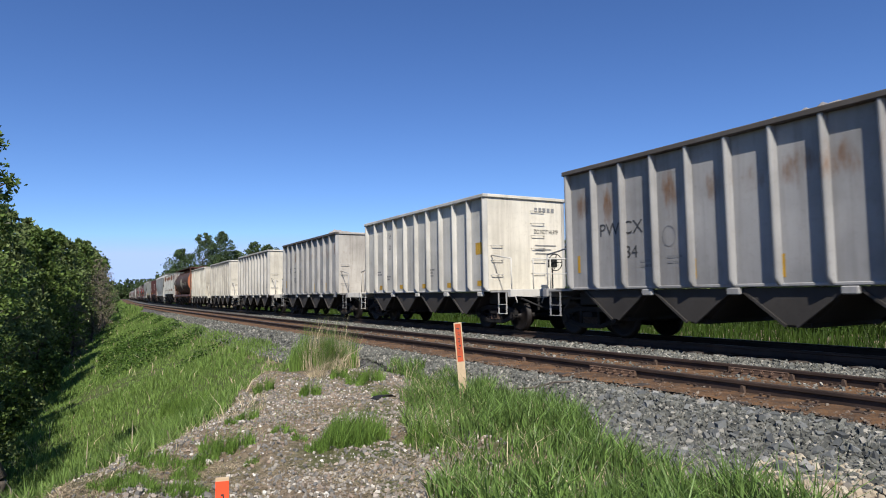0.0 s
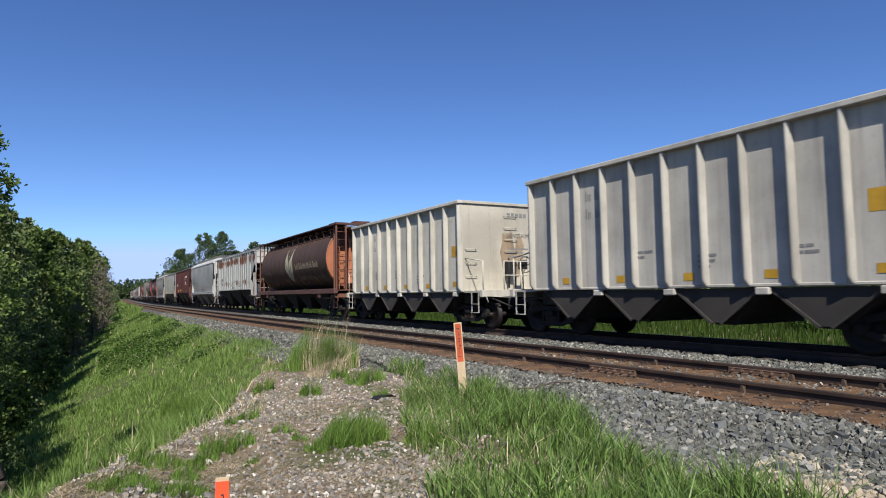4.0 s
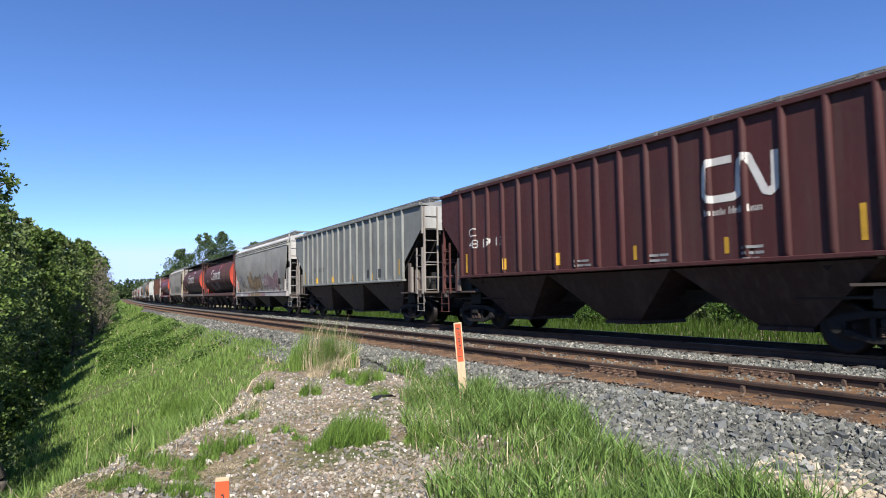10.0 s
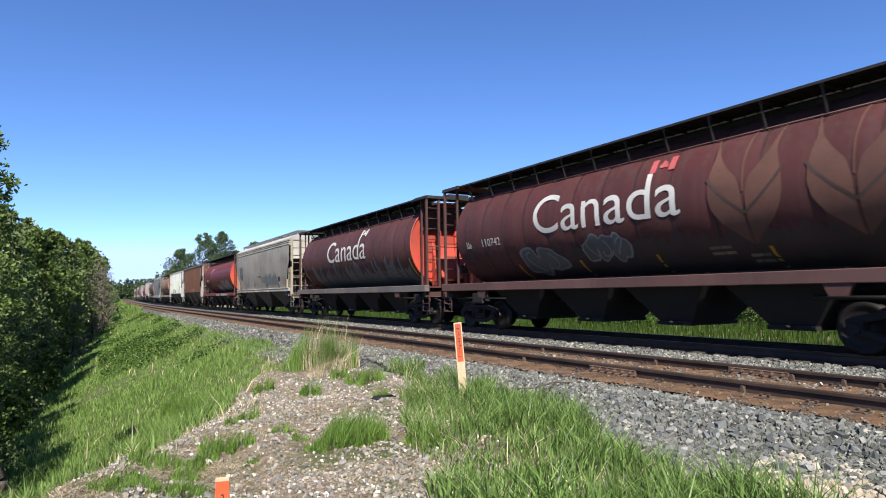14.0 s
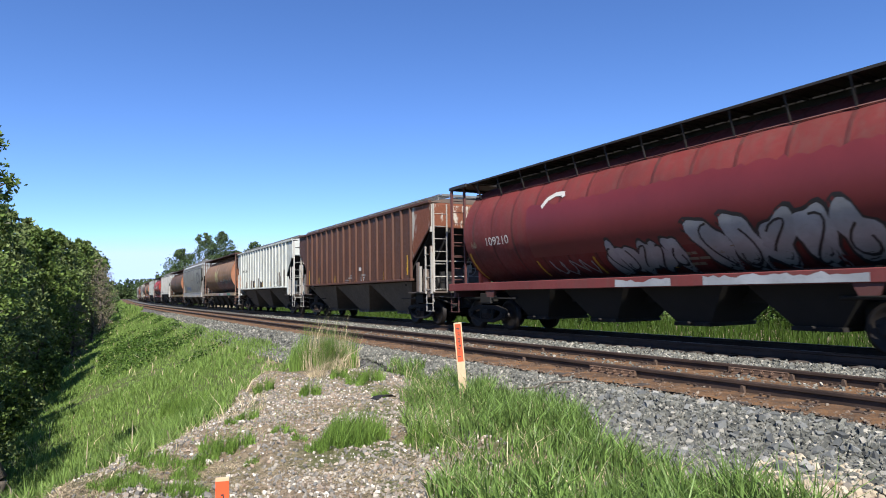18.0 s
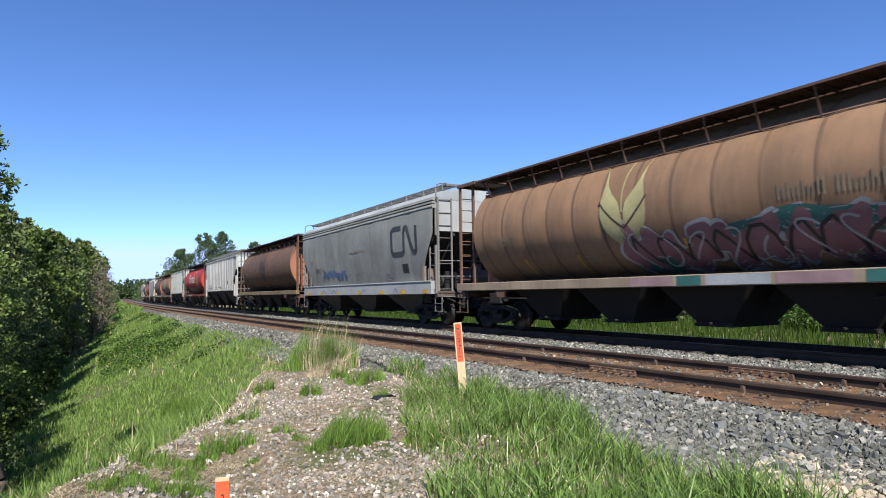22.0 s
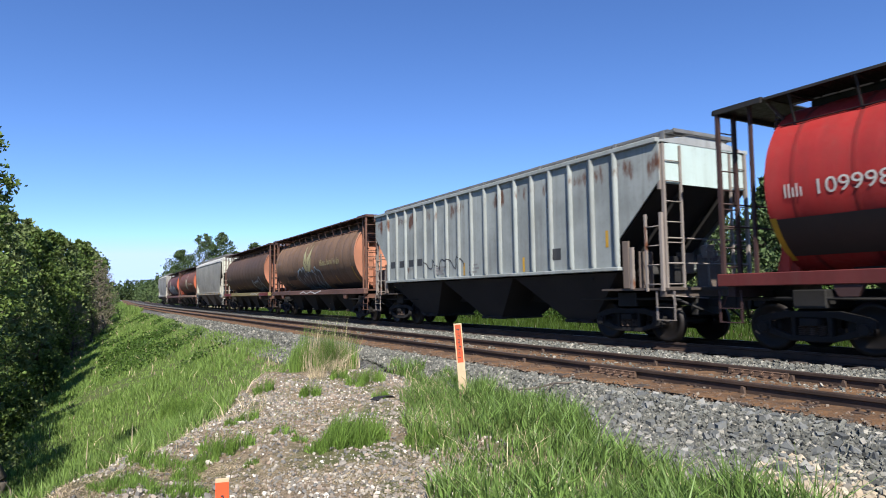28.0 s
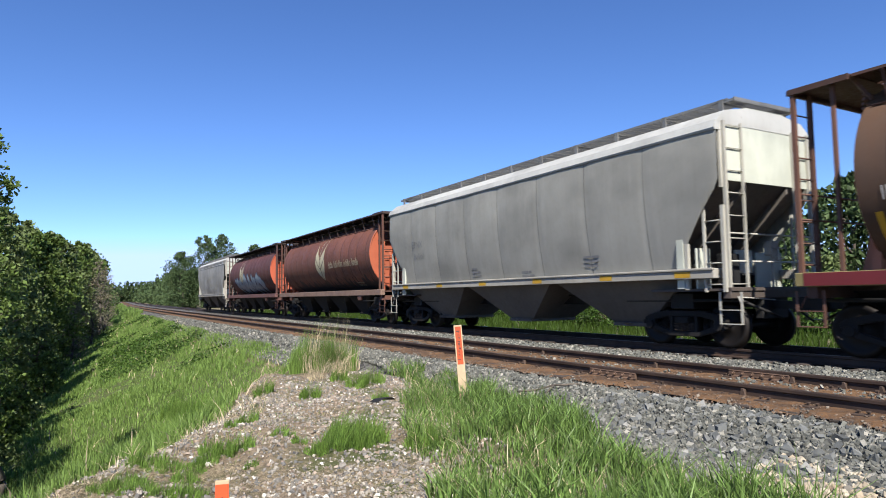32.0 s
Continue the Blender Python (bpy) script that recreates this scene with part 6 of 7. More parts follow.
strips(18, "ribbed", [(-2.5, 1.95), (-0.4, 1.95), (2.0, 1.95), (5.6, 1.95)], 0.3, 0.1)
wheat_emblem(19, 0.35, 3.05, 1.05, PALE_OLIVE)
graffiti(19, 0.5, -5.8, 1.50, 2.55, "round", ROSE, SILVER, 19, 8, wild=0.6)
scribble(19, 0.2, -5.6, 1.65, 2.4, "round", INK, 19, 0.07, 8)
for y0, z0, ry, rz, m in ((-5.4, 2.1, 0.9, 0.45, TEAL), (-3.6, 2.35, 1.2, 0.25, TEAL), (-0.4, 1.75, 0.7, 0.25, TEAL), (-5.0, 1.75, 0.6, 0.3, MAUVE)):
    mark(19, "graffiti", blob(y0, z0, ry, rz, "round", 0.0045, int(z0 * 100), 0.4), m)
for y0, y1, m in ((0.2, -1.0, PINK), (-1.1, -1.7, TEAL), (-1.8, -3.2, SILVER), (-3.3, -4.6, PINK), (-4.8, -6.2, TEAL)):
    mark(19, "sill_graffiti", patch(y1, y0, 1.24, 1.44, "sill"), m)
bars(19, 6.2, 2.5, 0.22, [0.25], "round", FADED)
mark(19, "lettering", words("79569", 5.55, 2.52, 0.24, "round", width=0.95), FADED, "faded white number")
bars(19, -3.4, 2.72, 0.3, [0.9, 0.8], "round", FADED)
strips(19, "round", [(2.2, 1.85), (4.4, 1.85), (-1.2, 2.0), (-3.9, 2.05)], 0.45, 0.06)
double_curl(20, -4.10, -6.25, 2.68, 3.68, 0.20, DARK_INK, "smooth")
bars(20, 6.2, 2.75, 0.22, [0.2, 0.2], "smooth", DARK_INK)
mark(20, "lettering", words("389015", 5.45, 2.25, 0.26, "smooth", width=1.2), DARK_INK, "black stencilled number")
graffiti(20, 4.25, 1.1, 1.85, 2.35, "smooth", BLUE, None, 20, 6, wild=0.8)
scribble(20, 0.8, -3.6, 1.6, 2.2, "smooth", GREY_MARK, 9, 0.035, 9)
mark(20, "data_panel", patch(-5.4, -4.9, 1.95, 2.3, "smooth"), INK)
bars(20, 0.5, 3.0, 0.09, [0.6, 0.5, 0.6], "smooth", GRIME)
for y in (6.4, 4.27, 1.96, -0.73, -3.05, -5.07, -6.9):
    mark(20, "reflective_strip", patch(y - 0.2, y + 0.2, 1.16, 1.30, "sill", 0.022), YELLOW)
for y0, y1 in ((4.4, 3.7), (2.9, 2.3), (-1.0, -1.5), (-4.2, -4.6)):
    mark(20, "sill_graffiti", ribbon([(y0, 1.2), ((y0 + y1) / 2, 1.38), (y1, 1.2)], 0.04, "sill", 0.022), BLUE)
wheat_emblem(21, 0.25, 3.15, 1.1, DIM_LEAF)
mark(21, "lettering", words("396232", 5.48, 2.58, 0.20, "round", width=0.86), FADED, "faded white number")
bars(21, 6.3, 2.55, 0.22, [0.3], "round", WHITE)
mark(26, "lettering", words("396582", 5.66, 2.55, 0.20, "round", width=1.09), FADED, "faded white number")
mark(21, "dark_panel", patch(5.55, 5.98, 2.5, 2.8, "round", 0.003), MAROON_PANEL)
mark(21, "dark_panel", patch(5.0, 6.1, 1.95, 2.38, "round", 0.003), MAROON_PANEL)
mark(21, "grime", patch(-6.6, 6.6, 1.50, 2.0, "round", 0.003, 0.4, 11), SOOT, "dark grime low on the side")
strips(21, "round", [(6.5, 2.1), (-6.5, 2.1)], 0.8, 0.12)
strips(21, "round", [(3.4, 1.8), (1.0, 1.8), (-1.4, 1.8)], 0.35, 0.07)
scribble(22, 6.0, 3.4, 1.85, 2.3, "ribbed", DARK_INK, 7, 0.03, 8)
scribble(22, 2.6, -1.5, 1.8, 2.05, "ribbed", DARK_INK, 12, 0.03, 8)
mark(22, "data_panel", patch(-4.25, -3.75, 2.2, 2.45, "ribbed"), DARK_INK)
strips(22, "ribbed", [(-6.0, 2.2), (-1.7, 1.85), (2.2, 1.85)], 0.3, 0.08)
mark(23, "lettering", words("Canada", 2.95, 2.72, 1.02, "round", width=4.8), WHITE, "large white lettering")
for k in (0, 1):
    mark(23, "flag_bar", patch(-1.35 - k * 0.52, -1.18 - k * 0.52, 3.72, 4.02, "round", 0.007), WHITE)
wheat_emblem(23, -3.4, 3.0, 1.0, GOLD)
bars(23, 6.3, 2.75, 0.24, [0.35], "round", WHITE)
mark(23, "lettering", words("109998", 5.72, 2.75, 0.26, "round", width=1.15), WHITE, "white stencilled number")
mark(23, "dark_panel", patch(4.6, 6.6, 1.75, 2.4, "round", 0.003), SOOT)
graffiti(23, 4.0, 0.0, 1.50, 2.42, "round", SLATE, INK, 23, 5, wild=0.3)
mark(23, "graffiti", blob(-1.2, 2.0, 1.1, 0.35, "round", 0.0045, 8, 0.5), MAUVE)
mark(23, "grime", patch(-6.6, -0.6, 1.50, 2.3, "round", 0.003, 0.5, 12), SOOT, "dark overpaint low on the side")
mark(23, "sill_graffiti", patch(0.4, 3.9, 1.24, 1.42, "sill"), GREY_MARK)
strips(23, "round", [(6.6, 2.05), (-6.5, 2.0)], 0.75, 0.11)
strips(23, "round", [(4.2, 1.85), (1.55, 1.9)], 0.42, 0.09)
scribble(24, 3.2, 0.4, 1.95, 2.4, "ribbed", DARK_INK, 6, 0.04, 5)
for y in (5.9, 5.1, 4.3, 3.6):
    mark(24, "number_patch", patch(y - 0.2, y + 0.2, 2.2, 2.45, "ribbed"), DARK_INK)
mark(24, "data_panel", patch(-4.3, -3.8, 2.0, 2.3, "ribbed"), DARK_INK)
strips(24, "ribbed", [(-5.98, 2.4), (-2.7, 1.95), (0.5, 1.95)], 0.4, 0.09)
wheat_emblem(25, 0.3, 3.15, 0.98, PALE_OLIVE)
graffiti(25, 2.4, -1.5, 1.50, 2.65, "round", INK, PALE_BLUE, 25, 5, wild=0.5)
mark(25, "sill_graffiti", ribbon([(1.6, 1.3), (1.0, 1.4), (0.4, 1.28), (-0.3, 1.4), (-1.0, 1.28), (-2.0, 1.42)], 0.05, "sill"), WHITE)
bars(25, -1.8, 2.7, 0.3, [1.0, 0.8, 0.85], "round", PALE_OLIVE)
for y0, y1, z0, z1 in ((5.8, 4.6, 1.6, 2.0), (4.6, 3.0, 2.1, 2.4), (-2.2, -6.0, 1.5, 1.8)):
    mark(25, "grime", patch(y1, y0, z0, z1, "round", 0.003, 0.12, int(y0 * 7) + 60), SOOT)
strips(25, "round", [(-6.2, 2.15)], 0.7, 0.12)
strips(25, "round", [(-3.6, 1.95), (5.0, 1.9)], 0.4, 0.07)
graffiti(26, -2.45, -5.1, 1.55, 2.35, "round", None, PALE_BLUE, 26, 5, wild=0.5)
graffiti(26, -2.55, -5.0, 1.60, 2.28, "round", SOOT, None, 26, 5, wild=0.5)
mark(26, "sill_graffiti", ribbon([(-2.5, 1.3), (-3.0, 1.42), (-3.4, 1.3), (-3.9, 1.42), (-4.4, 1.3), (-5.0, 1.42)], 0.05, "sill"), WHITE)
bars(26, 6.3, 2.55, 0.22, [0.25], "round", WHITE)
for y0, y1 in ((7.6, 4.5), (-5.1, -7.6)):
    mark(26, "sill_patch", patch(y1, y0, 1.235, 1.45, "sill"), OVERPAINT)
strips(26, "round", [(3.6, 1.8), (1.2, 1.8), (-1.32, 1.82), (-3.54, 1.85)], 0.4, 0.08)
strips(26, "round", [(-6.2, 2.15), (6.4, 2.0)], 0.75, 0.11)
mark(27, "lettering", words("EFNX", 5.6, 2.92, 0.24, "smooth", width=0.8), GREY_MARK, "dark grey stencilled lettering")
bars(27, 5.5, 2.5, 0.22, [0.8], "smooth", GREY_MARK)
for y in (6.2, 3.6, 0.9, -1.8, -4.4, -6.6):
    mark(27, "reflective_strip", patch(y - 0.2, y + 0.2, 1.45, 1.57, "sill", 0.022), YELLOW)
wheat_emblem(28, -0.1, 3.05, 1.05, CREAM)
bars(28, -1.4, 2.6, 0.32, [0.6, 1.2, 0.9, 0.8], "round", CREAM)
mark(28, "grime", patch(-6.4, 5.4, 1.50, 2.2, "round", 0.003, 0.5, 17), SOOT, "dark grime low on the side")
wheat_emblem(29, 2.2, 3.1, 0.95, CREAM)
graffiti(29, 4.6, -4.0, 1.55, 2.75, "round", PALE_BLUE, BLUE, 29, 8, wild=0.6)
scribble(30, 3.0, -3.0, 1.7, 2.4, "smooth", GREY_MARK, 9, 0.05, 6)



# lettering on the flat ends of the rock cars
def end_words(number, text, x, z, height, width):
    s = words(text, 0, 0, height, "open", 0, width)
    mark(number, "end_lettering", Shape().add([(x - p[1], -4.69, z + p[2]) for p in s.v], s.f), DARK_INK, "black stencilled warning")


for number in (2, 4, 5, 6):
    end_words(number, "DO NOT HUMP", 0.32, 3.02, 0.14, 0.98)
    s = Shape()
    for i in range(5):
        s.box(0.35 + i * 0.17, 0.47 + i * 0.17, -4.69, -4.685, 3.72, 3.86)
    for k in range(3):
        s.box(0.35, 1.2 - 0.2 * (k % 2), -4.69, -4.685, 2.62 - k * 0.13, 2.66 - k * 0.13)
    mark(number, "end_data", s, GREY_MARK)
# rust-brown stains that run down the soiled ends
for number in (5, 6):
    rnd = random.Random(number)
    for i in range(7):
        x, z, w, h = 0.55 + rnd.uniform(-0.35, 0.45), 2.35 + rnd.uniform(-0.5, 0.5), rnd.uniform(0.08, 0.2), rnd.uniform(0.35, 0.75)
        ring = [(x + w * math.cos(a * 0.5236) * (1 + 0.3 * math.sin(a * 2.1 + i)), -4.686 - 0.0006 * i, z + h * math.sin(a * 0.5236) * (1 + 0.2 * math.cos(a * 3.3))) for a in range(12)]
        mark(number, "end_stain", Shape().add(ring, [tuple(range(12))]), STAIN, "brown stain running down")
    mark(number, "brake_valve", Shape().box(0.15, 0.5, -4.95, -4.70, 1.7, 2.2).rod((0.2, -4.95, 1.3), (0.2, -4.95, 2.3), 0.03, 6).rod((0.45, -4.97, 1.3), (0.45, -4.97, 2.0), 0.03, 6), BLACK, "dark brake valve")


# ---- plants ----
def blades(name, xy, heights, width, material, seed, lean=0.35):
    """Bent grass blades, each a strip of three pieces."""
    rng = np.random.default_rng(seed)
    n = len(xy)
    z = ground_z(xy[:, 0], xy[:, 1]) - 0.03
    base = np.column_stack([xy, z])
    a = rng.uniform(0, 2 * np.pi, n)
    side = np.column_stack([np.cos(a), np.sin(a), np.zeros(n)]) * (width * rng.uniform(0.6, 1.3, n))[:, None]
    b = rng.uniform(0, 2 * np.pi, n)
    bow = np.column_stack([np.cos(b), np.sin(b), np.zeros(n)]) * (heights * rng.uniform(0.1, 1.0, n) * lean)[:, None]
    up = np.zeros((n, 3))
    up[:, 2] = heights
    p0, p1, p2 = base, base + up * 0.5 + bow * 0.3, base + up * (1 - 0.3 * rng.random(n)[:, None]) + bow
    v = np.stack([p0 - side, p0 + side, p1 - side * 0.7, p1 + side * 0.7, p2], 1).reshape(-1, 3)
    k = (np.arange(n) * 5)[:, None]
    f = np.concatenate([k + np.array([[0, 1, 3]]), k + np.array([[0, 3, 2]]), k + np.array([[2, 3, 4]])])
    return new(name, np_mesh(name, v, f, material))


def leaves_at(points, size, rng):
    """Folded leaf shapes at the given points."""
    n = len(points)
    tv = np.array([(0, 0, 0), (0.34, 0.45, 0.08), (0, 1.0, -0.05), (-0.34, 0.45, 0.08)])
    tf = np.array([(0, 1, 2), (0, 2, 3)])
    s = (size * rng.uniform(0.6, 1.35, n))[:, None] * np.ones((1, 3))
    return spread(tv, tf, points, random_turns(rng, n), s, rng)


def limb(s, a, b, r0, r1, rng, bends=4):
    """A crooked tapered limb."""
    a, b = Vector(a), Vector(b)
    prev, pr, path = a, r0, [a]
    for i in range(1, bends + 1):
        t = i / bends
        p = a.lerp(b, t) + Vector((rng.normal(), rng.normal(), rng.normal() * 0.4)) * (b - a).length * 0.045 * (i < bends)
        r = r0 + (r1 - r0) * t
        s.rod(prev, p, pr, 7, True, r)
        prev, pr = p, r
        path.append(p)
    return path


def crown_points(rng, height, radius, base, clumps, per, shape, full=1.0):
    """Centres of leaf clumps up a crown, and the leaves' places in them."""
    centres, pts = [], []
    for i in range(clumps):
        t = base + (1 - base) * (i + rng.random()) / clumps
        u = (t - base) / (1 - base)
        w = radius * (math.sin(math.pi * min(1, u * 0.86 + 0.12)) ** 0.6) * shape ** (u * 2)
        a = i * 2.4 + rng.normal() * 0.5
        d = w * rng.uniform(0.25, 1.0)
        c = np.array([d * math.cos(a), d * math.sin(a), height * t * 0.96])
        r = max(0.15, w * rng.uniform(0.25, 0.52) * full)
        centres.append((c, r, d))
        q = rng.normal(size=(per, 3))
        q /= np.linalg.norm(q, axis=1)[:, None]
        rr = r * rng.uniform(0.1, 1.0, per) ** 0.5 * (1 + 0.25 * rng.normal(size=per))
        pts.append(c + q * rr[:, None] * np.array([1, 1, 0.8]))
    pts = np.concatenate(pts)
    pts[:, 2] = np.maximum(pts[:, 2], 0.08)
    return centres, pts


def tree(name, x, y, height, radius, seed, leaf, size, count, label, base=0.25, material=LEAF, clumps=26, shape=1.0, full=1.0, group="lineside trees and bushes"):
    """A tapered trunk with limbs, and a crown of leaf clumps with an uneven outline."""
    rng = np.random.default_rng(seed)
    ob = new(name)
    ob.matrix_basis = pose(x, y, float(ground_z(x, y)) - 0.08)
    tagged(ob, label, "tree" if "tree" in name else "bush", group)
    s = Shape()
    stem = limb(s, (0, 0, 0), (rng.normal() * 0.15, rng.normal() * 0.15, height * 0.86), height * 0.016 + 0.02, 0.01, rng, 6)
    centres, pts = crown_points(rng, height, radius, base, clumps, count // clumps, shape, full)
    for i, (c, r, d) in enumerate(centres):
        if i % 2 == 0:
            z = min(max(0.1, c[2] - d * 0.7), height * 0.85)
            start = [float(np.interp(z, [p.z for p in stem], [p[j] for p in stem])) for j in (0, 1)]
            limb(s, (*start, z), c, height * 0.006 + 0.006, 0.006, rng, 3)
    part("trunk", s, BARK, ob, "grey bark")
    v, f = leaves_at(pts, size, rng)
    crown = new("crown", np_mesh("crown", v, f, material))
    crown.parent = ob
    tagged(crown, leaf)
    return ob


RNG = np.random.default_rng(5)
# the thicket at the foot of the bank: steps along the line, its height, its breadth
tree("poplar_tree", -1.38, 13.4, 7.65, 0.74, 11, "glossy green poplar leaves", 0.085, 3400, "slender young poplar at the foot of the bank", 0.5, LEAF, 40, 0.97, 0.85)
# the thicket along the foot of the bank: distance from the track, place along the line, height, breadth
THICKET = ((11.9, 9.5, 5.8, 1.7), (11.3, 12.5, 6.2, 1.4), (11.3, 16.5, 7.5, 1.6), (11.9, 20, 8.0, 2.0), (11.2, 24.5, 7.4, 1.6), (11.9, 29, 10.4, 2.0), (10.9, 34, 9.3, 1.7), (11.6, 39, 10.2, 2.0), (10.3, 43, 9.4, 1.8), (11.2, 48, 10.4, 2.3),
           (10.0, 53, 10.0, 2.0), (10.6, 59, 10.8, 2.3), (9.2, 64, 10.4, 1.9), (9.6, 71, 11.2, 2.5), (8.3, 81, 11.2, 2.6), (8.0, 92, 11.8, 2.8), (7.6, 104, 11.8, 2.8), (7.2, 117, 11.6, 2.8))
for i, (q, y, h, r) in enumerate(THICKET):
    near = y < 26
    tree("bush" if h < 7.5 else "willow_tree", bend(NEAR_TRACK, y) - q, y, h, r, 30 + i, "dark glossy leaves" if near else "dull grey-green leaves", 0.12 if near else 0.10 + 0.0024 * y,
         9500 if near else 8500, "dense dark green shrub at the foot of the bank" if near else "tall grey-green willow thicket along the bank", 0.03, LEAF if i % 3 else LEAF_DULL, 40 if i % 2 else 52, 0.85 if i % 2 else 1.0, 1.0)
# brownish half-bare bushes where the thicket nears the line
for i, (q, y, h, r) in enumerate(((7.3, 66, 6.2, 1.1), (6.7, 72, 8.0, 1.5), (6.2, 78, 7.4, 1.4), (6.0, 86, 7.6, 1.6), (8.6, 57, 5.0, 1.3))):
    tree("bush", bend(NEAR_TRACK, y) - q, y, h, r, 700 + i, "sparse brownish leaves", 0.12, 2400, "half-bare brownish bush at the end of the thicket", 0.05, LEAF_BROWN, 40, 0.9, 0.9)
# a low skirt of shrubs in front of the thicket, with gaps
for i in range(16):
    y = 8.2 + i * 4.1 + RNG.uniform(-1.2, 1.2)
    tree("bush", bend(NEAR_TRACK, y) - 9.6 - RNG.uniform(0, 1.0) + 0.02 * max(0, y - 30), y, RNG.uniform(1.2, 3.0), RNG.uniform(0.7, 1.3), 400 + i, "dark green leaves", 0.095 + 0.002 * y, 2000, "low dark shrub at the edge of the thicket", 0.02,
         LEAF if i % 3 else LEAF_DULL, 16, 1.0, 0.85)
# trees beyond the train, far down the line
for i, (x, y, h, r) in enumerate(((21.5, 152, 13.0, 2.6), (26, 150, 16.8, 2.8), (29.5, 149, 17.2, 2.6), (33, 152, 13, 3.0), (37, 150, 15.0, 2.8), (41, 152, 14.5, 3.4), (45.5, 150, 13.5, 3.4), (51, 150, 13.5, 4), (23.5, 160, 9, 3.6), (31, 160, 11, 4.5), (40, 162, 11, 5),
                                  (57, 150, 13, 4), (63, 152, 13, 4))):
    tree("poplar_tree", x - 1.0, y, h, r * 1.55, 60 + i, "dark green leaves", 0.34, 9000, "tall dark green poplar beyond the railway", 0.02, LEAF_FAR, 80, 0.92, 0.95)
# bushes and trees behind the train
for i in range(18):
    x, y = 25.5 + RNG.uniform(-2, 3), 2 + i * 4.4
    tree("bush", x, y, RNG.uniform(1.7, 2.9), RNG.uniform(1.3, 2.1), 90 + i, "bright green leaves", 0.15, 2800, "bright green shrub on the far side of the railway", 0.03, LEAF_BRIGHT, 22)
for i in range(26):
    x, y = 31.5 + RNG.uniform(-1.5, 2), -3 + i * 3.6
    tree("bush", x, y, RNG.uniform(2.6, 4.2), RNG.uniform(1.7, 2.4), 190 + i, "dull green leaves", 0.22, 2400, "dull green shrub behind the far grass", 0.02, LEAF_DULL, 20)
for i in range(27):
    x, y = 39 + RNG.uniform(-3, 6), 2 + i * 3.6
    tree("poplar_tree", x, y, RNG.uniform(7.4, 9.6), RNG.uniform(2.3, 3.1), 120 + i, "green leaves", 0.34, 6500, "green poplar on the far side of the railway", 0.02, LEAF_FAR, 50, 0.95, 1.15)


def woodland(name, seed, count, side, label):
    """Far woods as one mass of leaf clumps along the line."""
    rng = np.random.default_rng(seed)
    pts = []
    for i in range(count):
        y = 200 * (1400 / 200) ** ((i + rng.random()) / count)
        off = rng.uniform(6, 13) + 0.004 * y
        x = bend(FAR_TRACK, y) + off if side > 0 else bend(NEAR_TRACK, y) - off
        h, r = rng.uniform(8, 12) + 0.003 * y, rng.uniform(3.5, 6)
        c, p = crown_points(rng, h, r, 0.02, 16, 22, 0.9)
        pts.append(p + np.array([x, y, float(ground_z(x, y))]))
    pts = np.concatenate(pts)
    size = 0.5 + 0.0016 * pts[:, 1]
    v, f = leaves_at(pts, size, rng)
    ob = new(name, np_mesh(name, v, f, LEAF_FAR))
    return tagged(ob, label, "woodland", kind="stuff")


def end_wood():
    """Woods that close the view where the line bends away."""
    rng = np.random.default_rng(79)
    pts = []
    for i in range(95):
        x, y = 14 + i * 1.25 + rng.uniform(-2, 2), 790 + rng.uniform(0, 50)
        c, p = crown_points(rng, rng.uniform(15, 24) + 0.06 * i, rng.uniform(4, 6), 0.02, 14, 26, 0.9)
        pts.append(p + np.array([x, y, -2.0]))
    v, f = leaves_at(np.concatenate(pts), 1.7, rng)
    tagged(new("woodland", np_mesh("woodland", v, f, LEAF_FAR)), "distant green woods where the line bends away", "woodland", kind="stuff")


end_wood()
woodland("woodland", 77, 130, 1, "distant green woods beyond the railway")
woodland("woodland", 78, 90, -1, "distant green woods beside the railway")


def scatter(seed, n, q0, q1, y0, y1, power=1.0):
    """Random places in a strip beside the near track, denser towards y0."""
    rng = np.random.default_rng(seed)
    y = y0 + (y1 - y0) * rng.random(n) ** power
    q = rng.uniform(q0, q1, n)
    return np.column_stack([NEAR_TRACK + shift(y) - q, y])


def mound_side(xy):
    """Metres past the mound's edge, down the bank."""
    return (xy[:, 0] - 0.2) * -0.863 + (xy[:, 1] - 6.3) * 0.505 - 0.45 + 0.25 * smooth_noise(xy[:, 0] * 0.9, xy[:, 1] * 0.9, 2)


rng = np.random.default_rng(21)
bank = scatter(22, 185000, 2.3, 10.8, 6, 90, 1.9)
lush = smooth_noise(bank[:, 0] * 0.8, bank[:, 1] * 0.5, 6)
bank = bank[(mound_side(bank) > 0.15) & (rng.random(len(bank)) < np.maximum(0.8, 0.88 + 0.3 * lush))]
lush = smooth_noise(bank[:, 0] * 0.8, bank[:, 1] * 0.5, 6)
tagged(blades("grass_bank", bank, rng.uniform(0.12, 0.34, len(bank)) * (0.85 + 0.3 * lush), 0.005 + 0.0005 * bank[:, 1], GRASS, 1, 0.5), "long green grass on the railway bank", "grass", kind="stuff")
dry = bank[::160] + rng.normal(0, 0.1, bank[::160].shape)
tagged(blades("dry_grass_bank", dry, rng.uniform(0.2, 0.5, len(dry)), 0.006 + 0.0004 * dry[:, 1], STRAW, 4, 0.9), "dry straw among the bank's grass", "straw", kind="stuff")
beyond = scatter(25, 16000, 1.9, 9.0, 84, 330, 1.3)
tagged(blades("grass_bank", beyond, rng.uniform(0.3, 0.75, len(beyond)), 0.03 + 0.0006 * beyond[:, 1], GRASS, 6, 0.6), "long green grass on the bank far down the line", "grass", kind="stuff")
